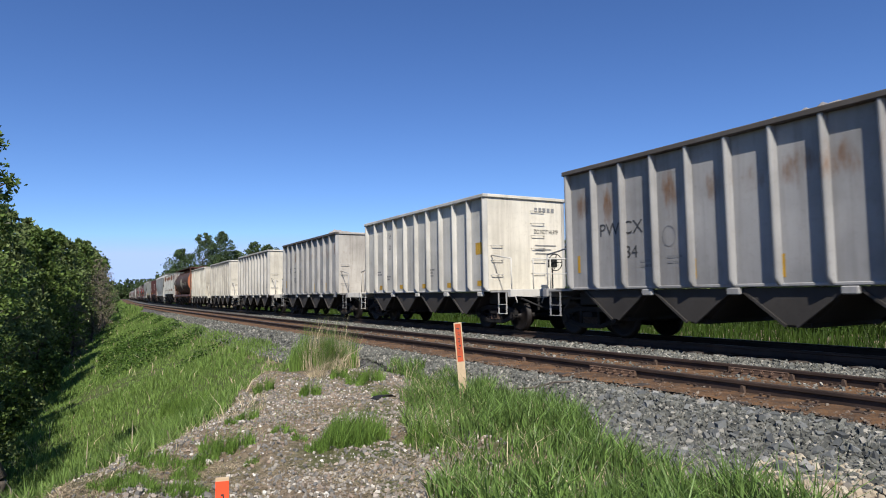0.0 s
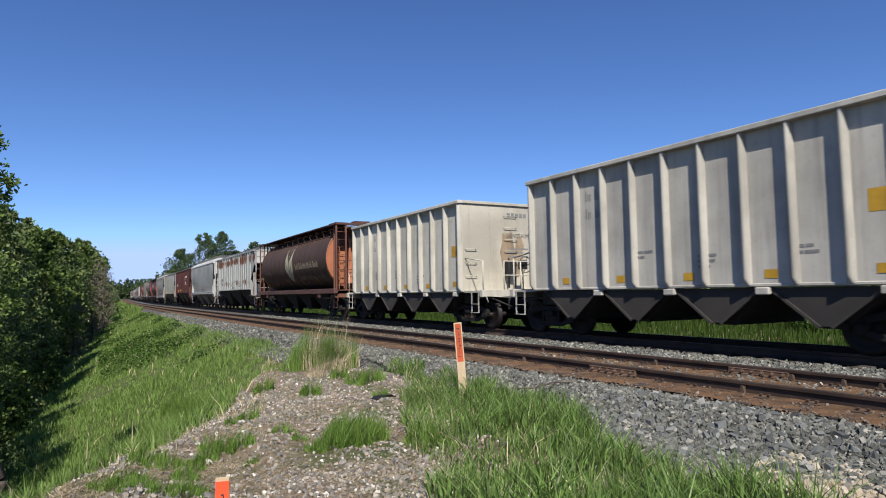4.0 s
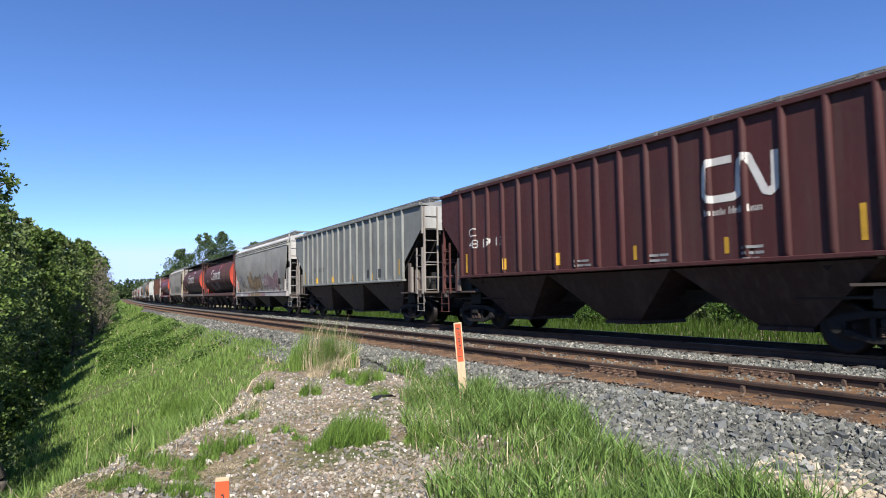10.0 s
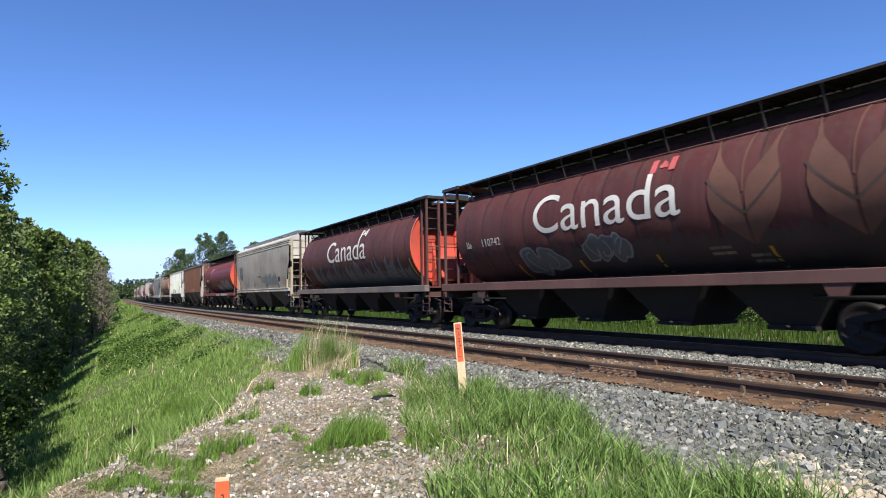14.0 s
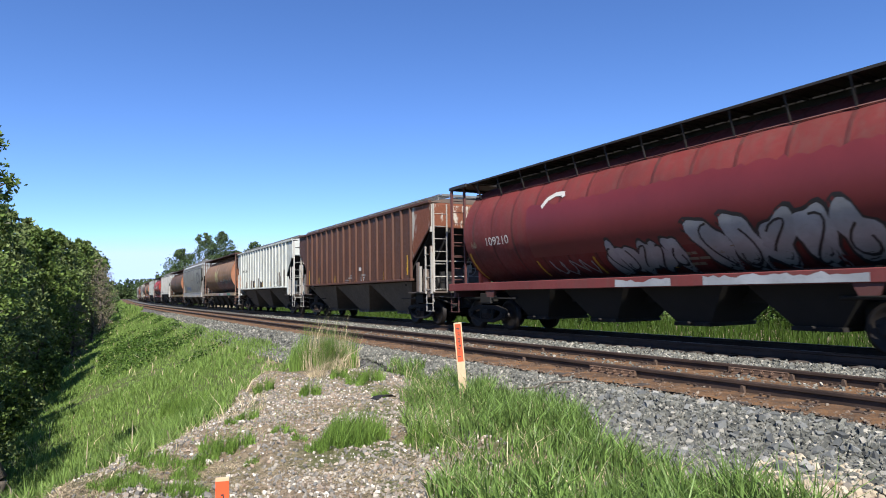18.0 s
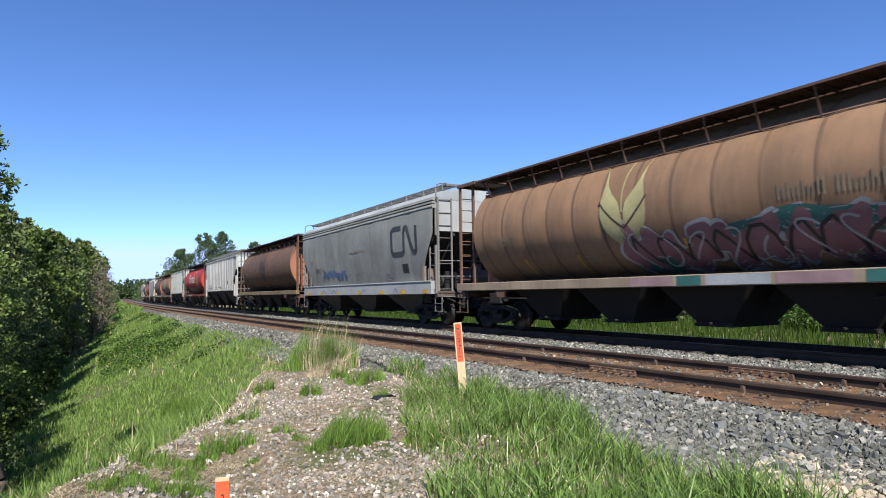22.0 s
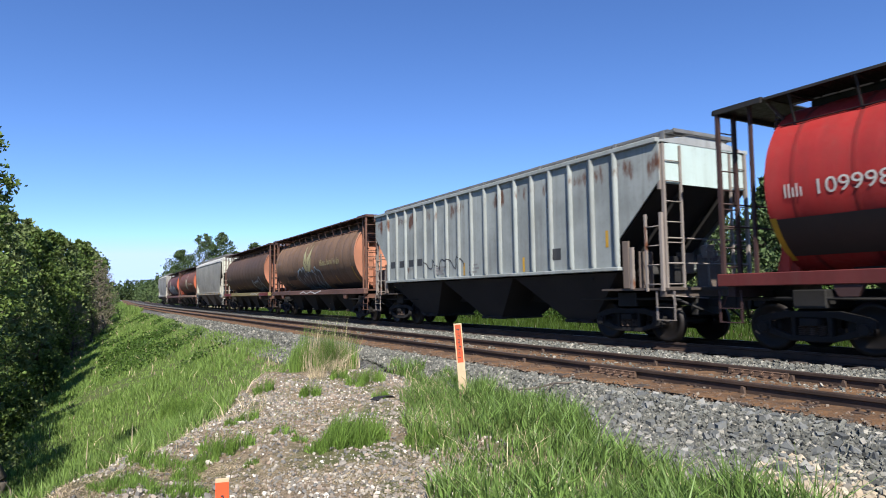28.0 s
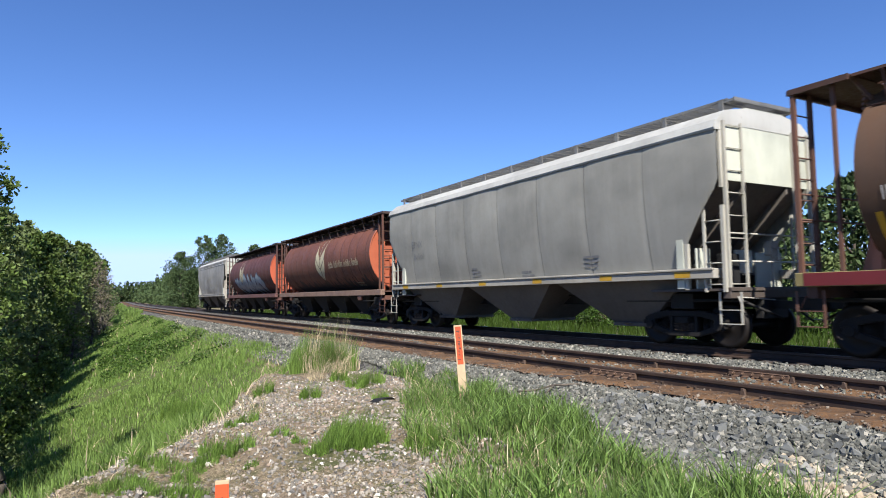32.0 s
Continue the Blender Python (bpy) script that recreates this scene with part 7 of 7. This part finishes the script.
# weeds with broad leaves, low on the bank
weed = scatter(31, 12000, 2.6, 7.0, 26, 70, 1.3)
weed = weed[smooth_noise(weed[:, 0] * 0.5, weed[:, 1] * 0.25, 14) > 0.15]
wp = np.column_stack([weed, ground_z(weed[:, 0], weed[:, 1]) + rng.uniform(0.05, 0.5, len(weed)) * (0.4 + 0.6 * rng.random(len(weed)))])
v, f = leaves_at(wp, 0.07 + 0.0016 * wp[:, 1], rng)
tagged(new("weeds", np_mesh("weeds", v, f, LEAF_BRIGHT)), "leafy green weeds on the bank", "weeds", kind="stuff")

def ballast_toe(y):
    """How far the ballast spreads from the near track's middle."""
    return 2.15 + 0.27 * np.clip(8.3 - y, 0, 6)


def ballast_end(y):
    """The same, cut short where tan cobbles lie at its foot."""
    return np.minimum(ballast_toe(y), 2.3 + 1.5 * np.clip(y - 3.2, 0, 4))


verge = scatter(23, 52000, 2.0, 5.6, 2.0, 13.5, 1.15)
left_edge = 2.75 + 0.40 * np.clip(verge[:, 1] - 4.7, -1, 9) + 0.22 * smooth_noise(verge[:, 0] * 3, verge[:, 1] * 3, 7)
tufty = smooth_noise(verge[:, 0] * 3.5, verge[:, 1] * 3.5, 9)
edge_q = NEAR_TRACK + shift(verge[:, 1]) - verge[:, 0] - ballast_toe(verge[:, 1]) - 0.16 * smooth_noise(verge[:, 0] * 2.5, verge[:, 1] * 2.5, 17)
verge = verge[(mound_side(verge) < 1.0) & (verge[:, 0] > left_edge) & (rng.random(len(verge)) < np.maximum(0.45, 0.7 + 0.4 * tufty)) & (edge_q > 0)]
tufty = smooth_noise(verge[:, 0] * 3.5, verge[:, 1] * 3.5, 9)
tall = 1 + 0.3 * smooth_noise(verge[:, 0] * 2, verge[:, 1] * 2, 10)
tagged(blades("grass_verge", verge, rng.uniform(0.12, 0.40, len(verge)) * tall * (0.55 + 0.5 * np.clip(tufty + 0.6, 0, 1.4)), 0.0095, GRASS_VERGE, 2, 0.75), "green grass between the gravel and the ballast", "grass", kind="stuff")
vs = verge[::7] + rng.normal(0, 0.06, verge[::7].shape)
tagged(blades("dry_grass_verge", vs, rng.uniform(0.06, 0.36, len(vs)), 0.0045, STRAW, 5, 1.5), "dry straw at the foot of the verge's grass", "straw", kind="stuff")
far = scatter(24, 34000, -24, -7.4, 3, 90, 1.2)
tagged(blades("grass_far_side", far, rng.uniform(0.3, 0.75, len(far)), 0.014 + 0.0006 * far[:, 1], GRASS_FAR, 3), "bright green grass beyond the far track", "grass", kind="stuff")


def tuft(x, y, radius, height, count, material, seed, label, width=0.004, lean=0.5, name="grass_tuft"):
    r = np.random.default_rng(seed)
    a, d = r.uniform(0, 6.28, count), radius * np.sqrt(r.random(count))
    xy = np.column_stack([x + d * np.cos(a), y + d * np.sin(a)])
    h = height * r.uniform(0.3, 1.05, count) * (1.1 - 0.6 * d / radius) * (1 + 0.25 * np.sin(a * 3 + seed))
    return tagged(blades(name, xy, h, width, material, seed, lean), label, "grass", "grass tufts")


FRESH = "fresh green grass tuft in the gravel"
for i, (x, y, r, h, n) in enumerate(((2.44, 6.65, 0.20, 0.32, 976), (2.60, 6.59, 0.20, 0.35, 976), (2.73, 6.55, 0.18, 0.32, 865), (2.91, 6.63, 0.17, 0.30, 816), (2.78, 7.15, 0.20, 0.31, 976), (2.94, 6.99, 0.20, 0.33, 976), (3.05, 6.79, 0.12, 0.24, 606), (2.62, 6.98, 0.15, 0.30, 723),
                                     (1.31, 7.36, 0.13, 0.24, 643), (1.44, 7.26, 0.14, 0.25, 681), (1.59, 7.21, 0.17, 0.24, 816), (2.03, 8.83, 0.17, 0.21, 816), (3.54, 10.79, 0.20, 0.30, 976), (2.95, 11.57, 0.20, 0.30, 976), (4.58, 10.18, 0.17, 0.22, 816), (4.66, 11.45, 0.22, 0.31, 1096),
                                     (4.58, 12.14, 0.20, 0.28, 976), (4.80, 11.11, 0.30, 0.30, 1696), (2.12, 7.58, 0.12, 0.13, 606), (1.67, 8.11, 0.07, 0.15, 470), (2.20, 7.06, 0.10, 0.12, 544), (2.18, 7.37, 0.08, 0.11, 491), (2.24, 6.64, 0.13, 0.17, 643), (1.55, 6.56, 0.09, 0.11, 515),
                                     (0.69, 7.28, 0.20, 0.20, 976), (0.59, 7.14, 0.15, 0.14, 723), (0.87, 7.06, 0.16, 0.16, 768), (0.97, 6.69, 0.15, 0.16, 723), (1.09, 6.95, 0.12, 0.14, 606), (1.23, 7.11, 0.14, 0.17, 681), (1.15, 7.13, 0.12, 0.13, 606), (0.41, 6.53, 0.22, 0.17, 1096),
                                     (0.27, 6.58, 0.16, 0.12, 768), (0.51, 6.09, 0.20, 0.16, 976), (0.66, 5.86, 0.14, 0.14, 681), (0.85, 5.85, 0.16, 0.16, 768), (0.95, 6.03, 0.12, 0.15, 606), (3.36, 6.37, 0.22, 0.29, 1096), (3.43, 6.18, 0.22, 0.26, 1096), (2.01, 13.55, 0.30, 0.55, 1696),
                                     (2.47, 18.55, 0.30, 0.75, 1696), (2.35, 19.32, 0.30, 0.70, 1696), (2.21, 13.85, 0.25, 0.43, 1299))):
    tuft(x, y, r * 0.9, h * 1.45, int(n * 0.42), GRASS_FRESH, 500 + i, FRESH, 0.005, 0.5)
# the tall tuft with seed heads on the brow
tuft(4.85, 14.3, 0.6, 1.35, 1700, GRASS, 540, "tall grass tuft with dry seed heads", 0.006, 0.35)
tuft(5.1, 13.8, 0.5, 1.3, 1100, GRASS, 542, "tall grass tuft with dry seed heads", 0.006, 0.35)
tuft(5.05, 13.9, 0.65, 1.6, 420, STRAW, 541, "dry pale stalks standing in the tall tuft", 0.005, 0.3, "dry_grass_tuft")
tuft(4.5, 12.6, 0.4, 0.7, 260, STRAW, 543, "bent dry straw stalks", 0.007, 1.2, "dry_grass_tuft")
for i, (x, y, r) in enumerate(((1.04, 12.15, 0.30), (1.24, 11.92, 0.30), (0.78, 7.02, 0.20), (1.35, 6.71, 0.25), (1.24, 6.72, 0.20), (2.75, 10.64, 0.40), (3.24, 11.40, 0.35), (1.97, 11.47, 0.40), (2.90, 18.15, 0.40), (2.03, 9.38, 0.30), (2.75, 5.75, 0.30),
                               (2.48, 5.69, 0.30), (2.61, 5.23, 0.30), (2.24, 5.40, 0.30), (2.38, 7.43, 0.30), (1.16, 7.98, 0.35), (0.30, 6.78, 0.30), (0.52, 7.24, 0.35), (0.12, 6.46, 0.30), (3.55, 7.59, 0.30), (2.77, 9.17, 0.35), (3.47, 9.20, 0.40),
                               (2.02, 5.97, 0.30), (1.60, 6.00, 0.25), (2.54, 4.89, 0.25), (-0.01, 6.44, 0.30), (1.86, 7.71, 0.30))):
    tuft(x, y, r * 1.3, 0.09, 650, STRAW, 560 + i, "flattened dry straw on the gravel", 0.0045, 4.0, "dry_straw")


# sprouts and bits of straw all over the mound
m = np.column_stack([rng.uniform(-0.4, 4.6, 9000), rng.uniform(3.2, 12.5, 9000)])
patchy = smooth_noise(m[:, 0] * 1.8, m[:, 1] * 1.8, 19)
m = m[(mound_side(m) < 0.35) & (m[:, 0] < 2.9 + 0.4 * np.clip(m[:, 1] - 4.7, -1, 9)) & (patchy > -0.1)]
tagged(blades("sprouts", m[::2], rng.uniform(0.03, 0.11, len(m[::2])), 0.004, GRASS_FRESH, 580, 0.9), "small green sprouts in the gravel", "grass", kind="stuff")
tagged(blades("straw_bits", m[1::2], rng.uniform(0.03, 0.08, len(m[1::2])), 0.0035, STRAW, 581, 5.0), "bits of dry straw lying on the gravel", "straw", kind="stuff")
rim = scatter(32, 9000, 2.6, 9.0, 4.5, 14, 1.0)
rim = rim[np.abs(mound_side(rim) - 0.1) < 0.35]
tagged(blades("dry_grass_rim", rim, rng.uniform(0.05, 0.22, len(rim)), 0.004, STRAW, 582, 1.8), "dry grass along the rim of the mound", "straw", kind="stuff")


# ---- stones ----
def rock_template(seed):
    r = np.random.default_rng(seed)
    t = (1 + 5 ** 0.5) / 2
    v = np.array([(-1, t, 0), (1, t, 0), (-1, -t, 0), (1, -t, 0), (0, -1, t), (0, 1, t), (0, -1, -t), (0, 1, -t), (t, 0, -1), (t, 0, 1), (-t, 0, -1), (-t, 0, 1)]) / 1.9
    f = np.array([(0, 11, 5), (0, 5, 1), (0, 1, 7), (0, 7, 10), (0, 10, 11), (1, 5, 9), (5, 11, 4), (11, 10, 2), (10, 7, 6), (7, 1, 8), (3, 9, 4), (3, 4, 2), (3, 2, 6), (3, 6, 8), (3, 8, 9), (4, 9, 5), (2, 4, 11), (6, 2, 10), (8, 6, 7), (9, 8, 1)])
    return v * r.uniform(0.6, 1.2, (12, 1)), f


def chip_template(seed):
    """An angular chip of crushed rock: a box with its corners knocked about."""
    r = np.random.default_rng(seed)
    v = np.array([(x, y, z) for x in (-1, 1) for y in (-1, 1) for z in (-1, 1)], float) * r.uniform(0.35, 1.0, (8, 3))
    f = np.array([(0, 1, 3, 2), (4, 6, 7, 5), (0, 4, 5, 1), (2, 3, 7, 6), (0, 2, 6, 4), (1, 5, 7, 3)])
    return v, f


def stones(name, xy, z, sizes, material, seed, label, category, kinds=8):
    """Loose stone; crushed rock takes angular chips, larger gravel rounded ones."""
    r = np.random.default_rng(seed)
    vs, fs, k = [], [], 0
    n = len(xy)
    pick = r.integers(0, kinds, n)
    for j in range(kinds):
        tv, tf = (rock_template if "larger" in label or "cobbles" in label else chip_template)(seed * 10 + j)
        m = pick == j
        c = int(m.sum())
        if not c:
            continue
        v, f = spread(tv, tf, np.column_stack([xy[m], z[m]]), random_turns(r, c), sizes[m][:, None] * r.uniform(0.55, 1.15, (c, 3)), r)
        vs.append(v)
        fs.append(f + k)
        k += len(v)
    return tagged(new(name, np_mesh(name, np.concatenate(vs), np.concatenate(fs), material)), label, category, kind="stuff")


def on_ballast(seed, n, q0, q1, y0, y1, power):
    r = np.random.default_rng(seed)
    y = y0 + (y1 - y0) * r.random(n) ** power
    q = r.uniform(q0, q1, n)
    return np.column_stack([NEAR_TRACK + shift(y) - q, y]), q, np.maximum(ballast_z(q, y), ground_z(NEAR_TRACK + shift(y) - q, y)) + r.uniform(-0.005, 0.028, n), r


xy, q, z, r = on_ballast(41, 50000, 1.18, 3.8, 2.3, 17, 1.3)
keep = (q < ballast_end(xy[:, 1]) + 0.1 + 0.2 * smooth_noise(xy[:, 0] * 2, xy[:, 1] * 2, 15)) & ((q > 1.45) | (r.random(len(q)) < 0.35))
stones("ballast_stones", xy[keep], z[keep], r.uniform(0.018, 0.041, len(q))[keep], STONES, 1, "angular grey crushed rock ballast", "ballast")
xy, q, z, r = on_ballast(42, 9000, 1.3, 2.9, 17, 60, 1.4)
stones("ballast_stones", xy, z, r.uniform(0.03, 0.06, len(q)), STONES, 2, "angular grey crushed rock ballast", "ballast")
xy, q, z, r = on_ballast(43, 20000, -3.1, -1.25, 4, 45, 1.6)
stones("ballast_stones", xy, z + 0.02, r.uniform(0.025, 0.055, len(q)), STONES, 3, "grey crushed rock between the two tracks", "ballast")
xy, q, z, r = on_ballast(44, 1500, -0.6, 0.6, 3, 25, 1.4)
stones("ballast_stones", xy, z + 0.06, r.uniform(0.015, 0.035, len(q)), STONES, 4, "scattered rock between the near rails", "ballast")
# single stones nearest to the camera
ONE = [np_mesh("stone", *chip_template(900 + j), STONE_ONE) for j in range(6)]
xy, q, z, r = on_ballast(45, 900, 1.5, 3.2, 2.6, 6.5, 1.0)
held = np.flatnonzero(q < ballast_end(xy[:, 1]))[:300]
xy, q, z = xy[held], q[held], z[held]
for i in range(len(held)):
    o = new("stone", ONE[i % 6])
    o.parent = BALLAST_BED
    k = r.uniform(0.03, 0.062)
    o.matrix_basis = Matrix.LocRotScale((xy[i, 0], xy[i, 1], z[i] + 0.015), Euler(r.uniform(0, 6.28, 3)), (k * r.uniform(0.8, 1.3), k, k * r.uniform(0.6, 0.9)))
# more of the same behind and beside the camera
xy, q, z, r = on_ballast(48, 6000, 1.3, 3.9, -7, 2.4, 1.0)
stones("ballast_stones", xy, z, r.uniform(0.025, 0.055, len(q)), STONES, 11, "angular grey crushed rock ballast", "ballast")
back = np.column_stack([rng.uniform(-3.0, 3.6, 6000), rng.uniform(-6.0, 2.7, 6000)])
stones("gravel", back, ground_z(back[:, 0], back[:, 1]) + 0.004, 0.006 + 0.022 * rng.random(len(back)) ** 2.0, PEBBLES, 12, "mixed tan and grey gravel on the mound", "gravel")
side = np.column_stack([rng.uniform(2.4, 5.2, 9000), rng.uniform(-7.0, 2.1, 9000)])
tagged(blades("grass_verge", side, rng.uniform(0.10, 0.36, len(side)), 0.0075, GRASS_VERGE, 13, 0.9), "green grass between the gravel and the ballast", "grass", kind="stuff")
slope = np.column_stack([rng.uniform(-7.0, 0.6, 16000), rng.uniform(-7.0, 9.0, 16000)])
slope = slope[mound_side(slope) > 0.2]
tagged(blades("grass_bank", slope, rng.uniform(0.14, 0.42, len(slope)), 0.008, GRASS, 14, 0.6), "long green grass beside the mound", "grass", kind="stuff")
# pebbles and gravel of the mound
r = np.random.default_rng(46)
g = np.column_stack([r.uniform(-0.6, 6.3, 62000), 2.6 + 10.5 * r.random(62000) ** 1.2])
gq = NEAR_TRACK + shift(g[:, 1]) - g[:, 0]
edge = 2.9 + 0.40 * np.clip(g[:, 1] - 4.7, -1, 9)
inside = (mound_side(g) < 0.25) & (gq > 2.5) & ((g[:, 0] < edge + 0.5) | (g[:, 1] < 4.6) | (r.random(len(g)) < 0.2))
g = g[inside & (r.random(len(g)) < 0.78 + 0.4 * smooth_noise(g[:, 0] * 2.2, g[:, 1] * 2.2, 33))]
gz = ground_z(g[:, 0], g[:, 1]) + 0.004
stones("gravel", g, gz, 0.006 + 0.022 * r.random(len(g)) ** 2.2, PEBBLES, 6, "mixed tan and grey gravel on the mound", "gravel")
big = g[::75]
stones("gravel", big, gz[::75] + 0.008, 0.022 + 0.036 * r.random(len(big)) ** 2, PEBBLES, 7, "larger pale stones on the mound", "gravel")
tan = np.column_stack([r.uniform(4.6, 5.85, 800), r.uniform(2.2, 3.75, 800)])
stones("gravel", tan, ground_z(tan[:, 0], tan[:, 1]) + 0.02, r.uniform(0.022, 0.055, 800), COBBLES, 8, "tan cobbles at the foot of the ballast", "gravel")
# crumbs of rust-brown sand on the track bed
xy, q, z, r = on_ballast(47, 9000, -1.35, 1.5, 3, 30, 1.5)
stones("track_crumbs", xy, z + 0.055, r.uniform(0.006, 0.022, len(q)), CRUMBS, 9, "rust-brown crumbs of stone on the track bed", "gravel")


# ---- stakes ----
def stake(x, y, z, height, width, lean, turn, top, paint_mat, label, face=0.36):
    ob = new("survey_stake")
    ob.matrix_basis = pose(x, y, z, lean[0], lean[1], turn)
    tagged(ob, label, "stake", "survey stakes")
    part("lath", Shape().box(-width / 2, width / 2, -0.01, 0.01, -0.2, height), LATH, ob, "bare wood", bevel=0.002)
    part("painted_band", Shape().box(-width * face, width * face, -0.014, -0.0098, top, height - 0.02), paint_mat, ob, "orange painted band")
    # illegible dark handwriting down the painted face
    rng = random.Random(int(height * 100))
    z = height - 0.10
    while z > top + 0.04:
        w, o = width * rng.uniform(0.06, 0.20), width * rng.uniform(-0.10, 0.10)
        part("writing_mark", Shape().box(o - w, o + w, -0.0165, -0.0138, z, z + rng.uniform(0.006, 0.018)).box(o + w * 0.4, o + w * 0.4 + 0.006, -0.0165, -0.0138, z - rng.uniform(0.008, 0.03), z), DARK_INK, ob)
        z -= rng.uniform(0.03, 0.075)
    return ob


stake(5.23, 8.51, -0.40, 1.10, 0.125, (0, -4), -32, 0.5, ORANGE, "leaning wooden survey stake with an orange face")
stake(0.76, 3.89, -0.48, 0.60, 0.075, (0, 0), -14, 0.1, HOT_ORANGE, "short bright orange survey stake in the gravel", 0.49)

# a crooked dead stem on the ballast, and a dark scrap in the grass
stem = new("dead_stem")
stem.matrix_basis = pose(6.15, 7.35, -0.27)
tagged(stem, "crooked brown dead stem lying on the ballast", "branch")
s = Shape()
way = [(0.55, -0.35, 0.06), (0.30, -0.05, 0.10), (0.0, 0.12, 0.09), (-0.25, 0.22, 0.03), (-0.45, 0.42, 0.0)]
for a, b in zip(way, way[1:]):
    s.rod(a, b, 0.016, 6, True, 0.013)
part("stem", s, BARK, stem)
s = Shape()
way = [(0.0, 0.12, 0.09), (-0.25, -0.02, 0.02), (-0.42, -0.12, -0.06), (-0.5, -0.3, -0.1)]
for a, b in zip(way, way[1:]):
    s.rod(a, b, 0.012, 6, True, 0.009)
part("side_twig", s, BARK, stem)
scrap = new("rubber_scrap", Shape().prism_x([(-0.25, 0.0), (-0.1, 0.05), (0.12, 0.045), (0.25, 0.0), (0.12, 0.025), (-0.1, 0.03)], -0.1, 0.1).mesh("rubber_scrap", BLACK, 0.008))
scrap.matrix_basis = pose(4.35, 9.55, float(ground_z(4.35, 9.55)) + 0.03, 4, 6, 120)
tagged(scrap, "dark curled rubber scrap on the gravel", "scrap")


# ---- movement ----
TRAVEL = [(0, 0.0), (4, 50.78), (8, 101.47), (12, 152.14), (16, 202.96), (20, 253.98), (24, 305.24), (28, 356.68), (32, 407.95)]


def travelled(t):
    """Metres that the train has gone after t seconds."""
    ts, ds = zip(*TRAVEL)
    slopes = np.gradient(ds, ts)
    k = min(len(ts) - 2, max(0, int(t // 4)))
    h, u = ts[k + 1] - ts[k], (t - ts[k]) / (ts[k + 1] - ts[k])
    return ((2 * u ** 3 - 3 * u ** 2 + 1) * ds[k] + (u ** 3 - 2 * u ** 2 + u) * h * slopes[k] + (-2 * u ** 3 + 3 * u ** 2) * ds[k + 1] + (u ** 3 - u ** 2) * h * slopes[k + 1])


def car_pose(s):
    return pose(bend(FAR_TRACK, s), s, 0, 0, 0, -math.degrees(math.atan(heading(s))))


def motions():
    for car, (kind, place, paints, words) in zip(CARS, TRAIN):
        walk(car, [(t, car_pose(place - travelled(t))) for t in range(33)])
    # wheels roll while their car is within 70 m
    for wheel, index, along, rest in WHEELSETS:
        rows, turn = [], 0.0
        for f in range(0, 961, 1):
            s = TRAIN[index][1] + along - travelled(f / FPS)
            if -4 < s < 70:
                rows.append((f / FPS, pose(0, rest, WHEEL_R, math.degrees(s / WHEEL_R))))
        if not rows:
            rows = [(0, pose(0, rest, WHEEL_R))]
        if rows[0][0] > 0.01:
            rows.insert(0, (0, rows[0][1]))
        if rows[-1][0] < 31.99:
            rows.append((32.0, rows[-1][1]))
        walk(wheel, rows)


motions()
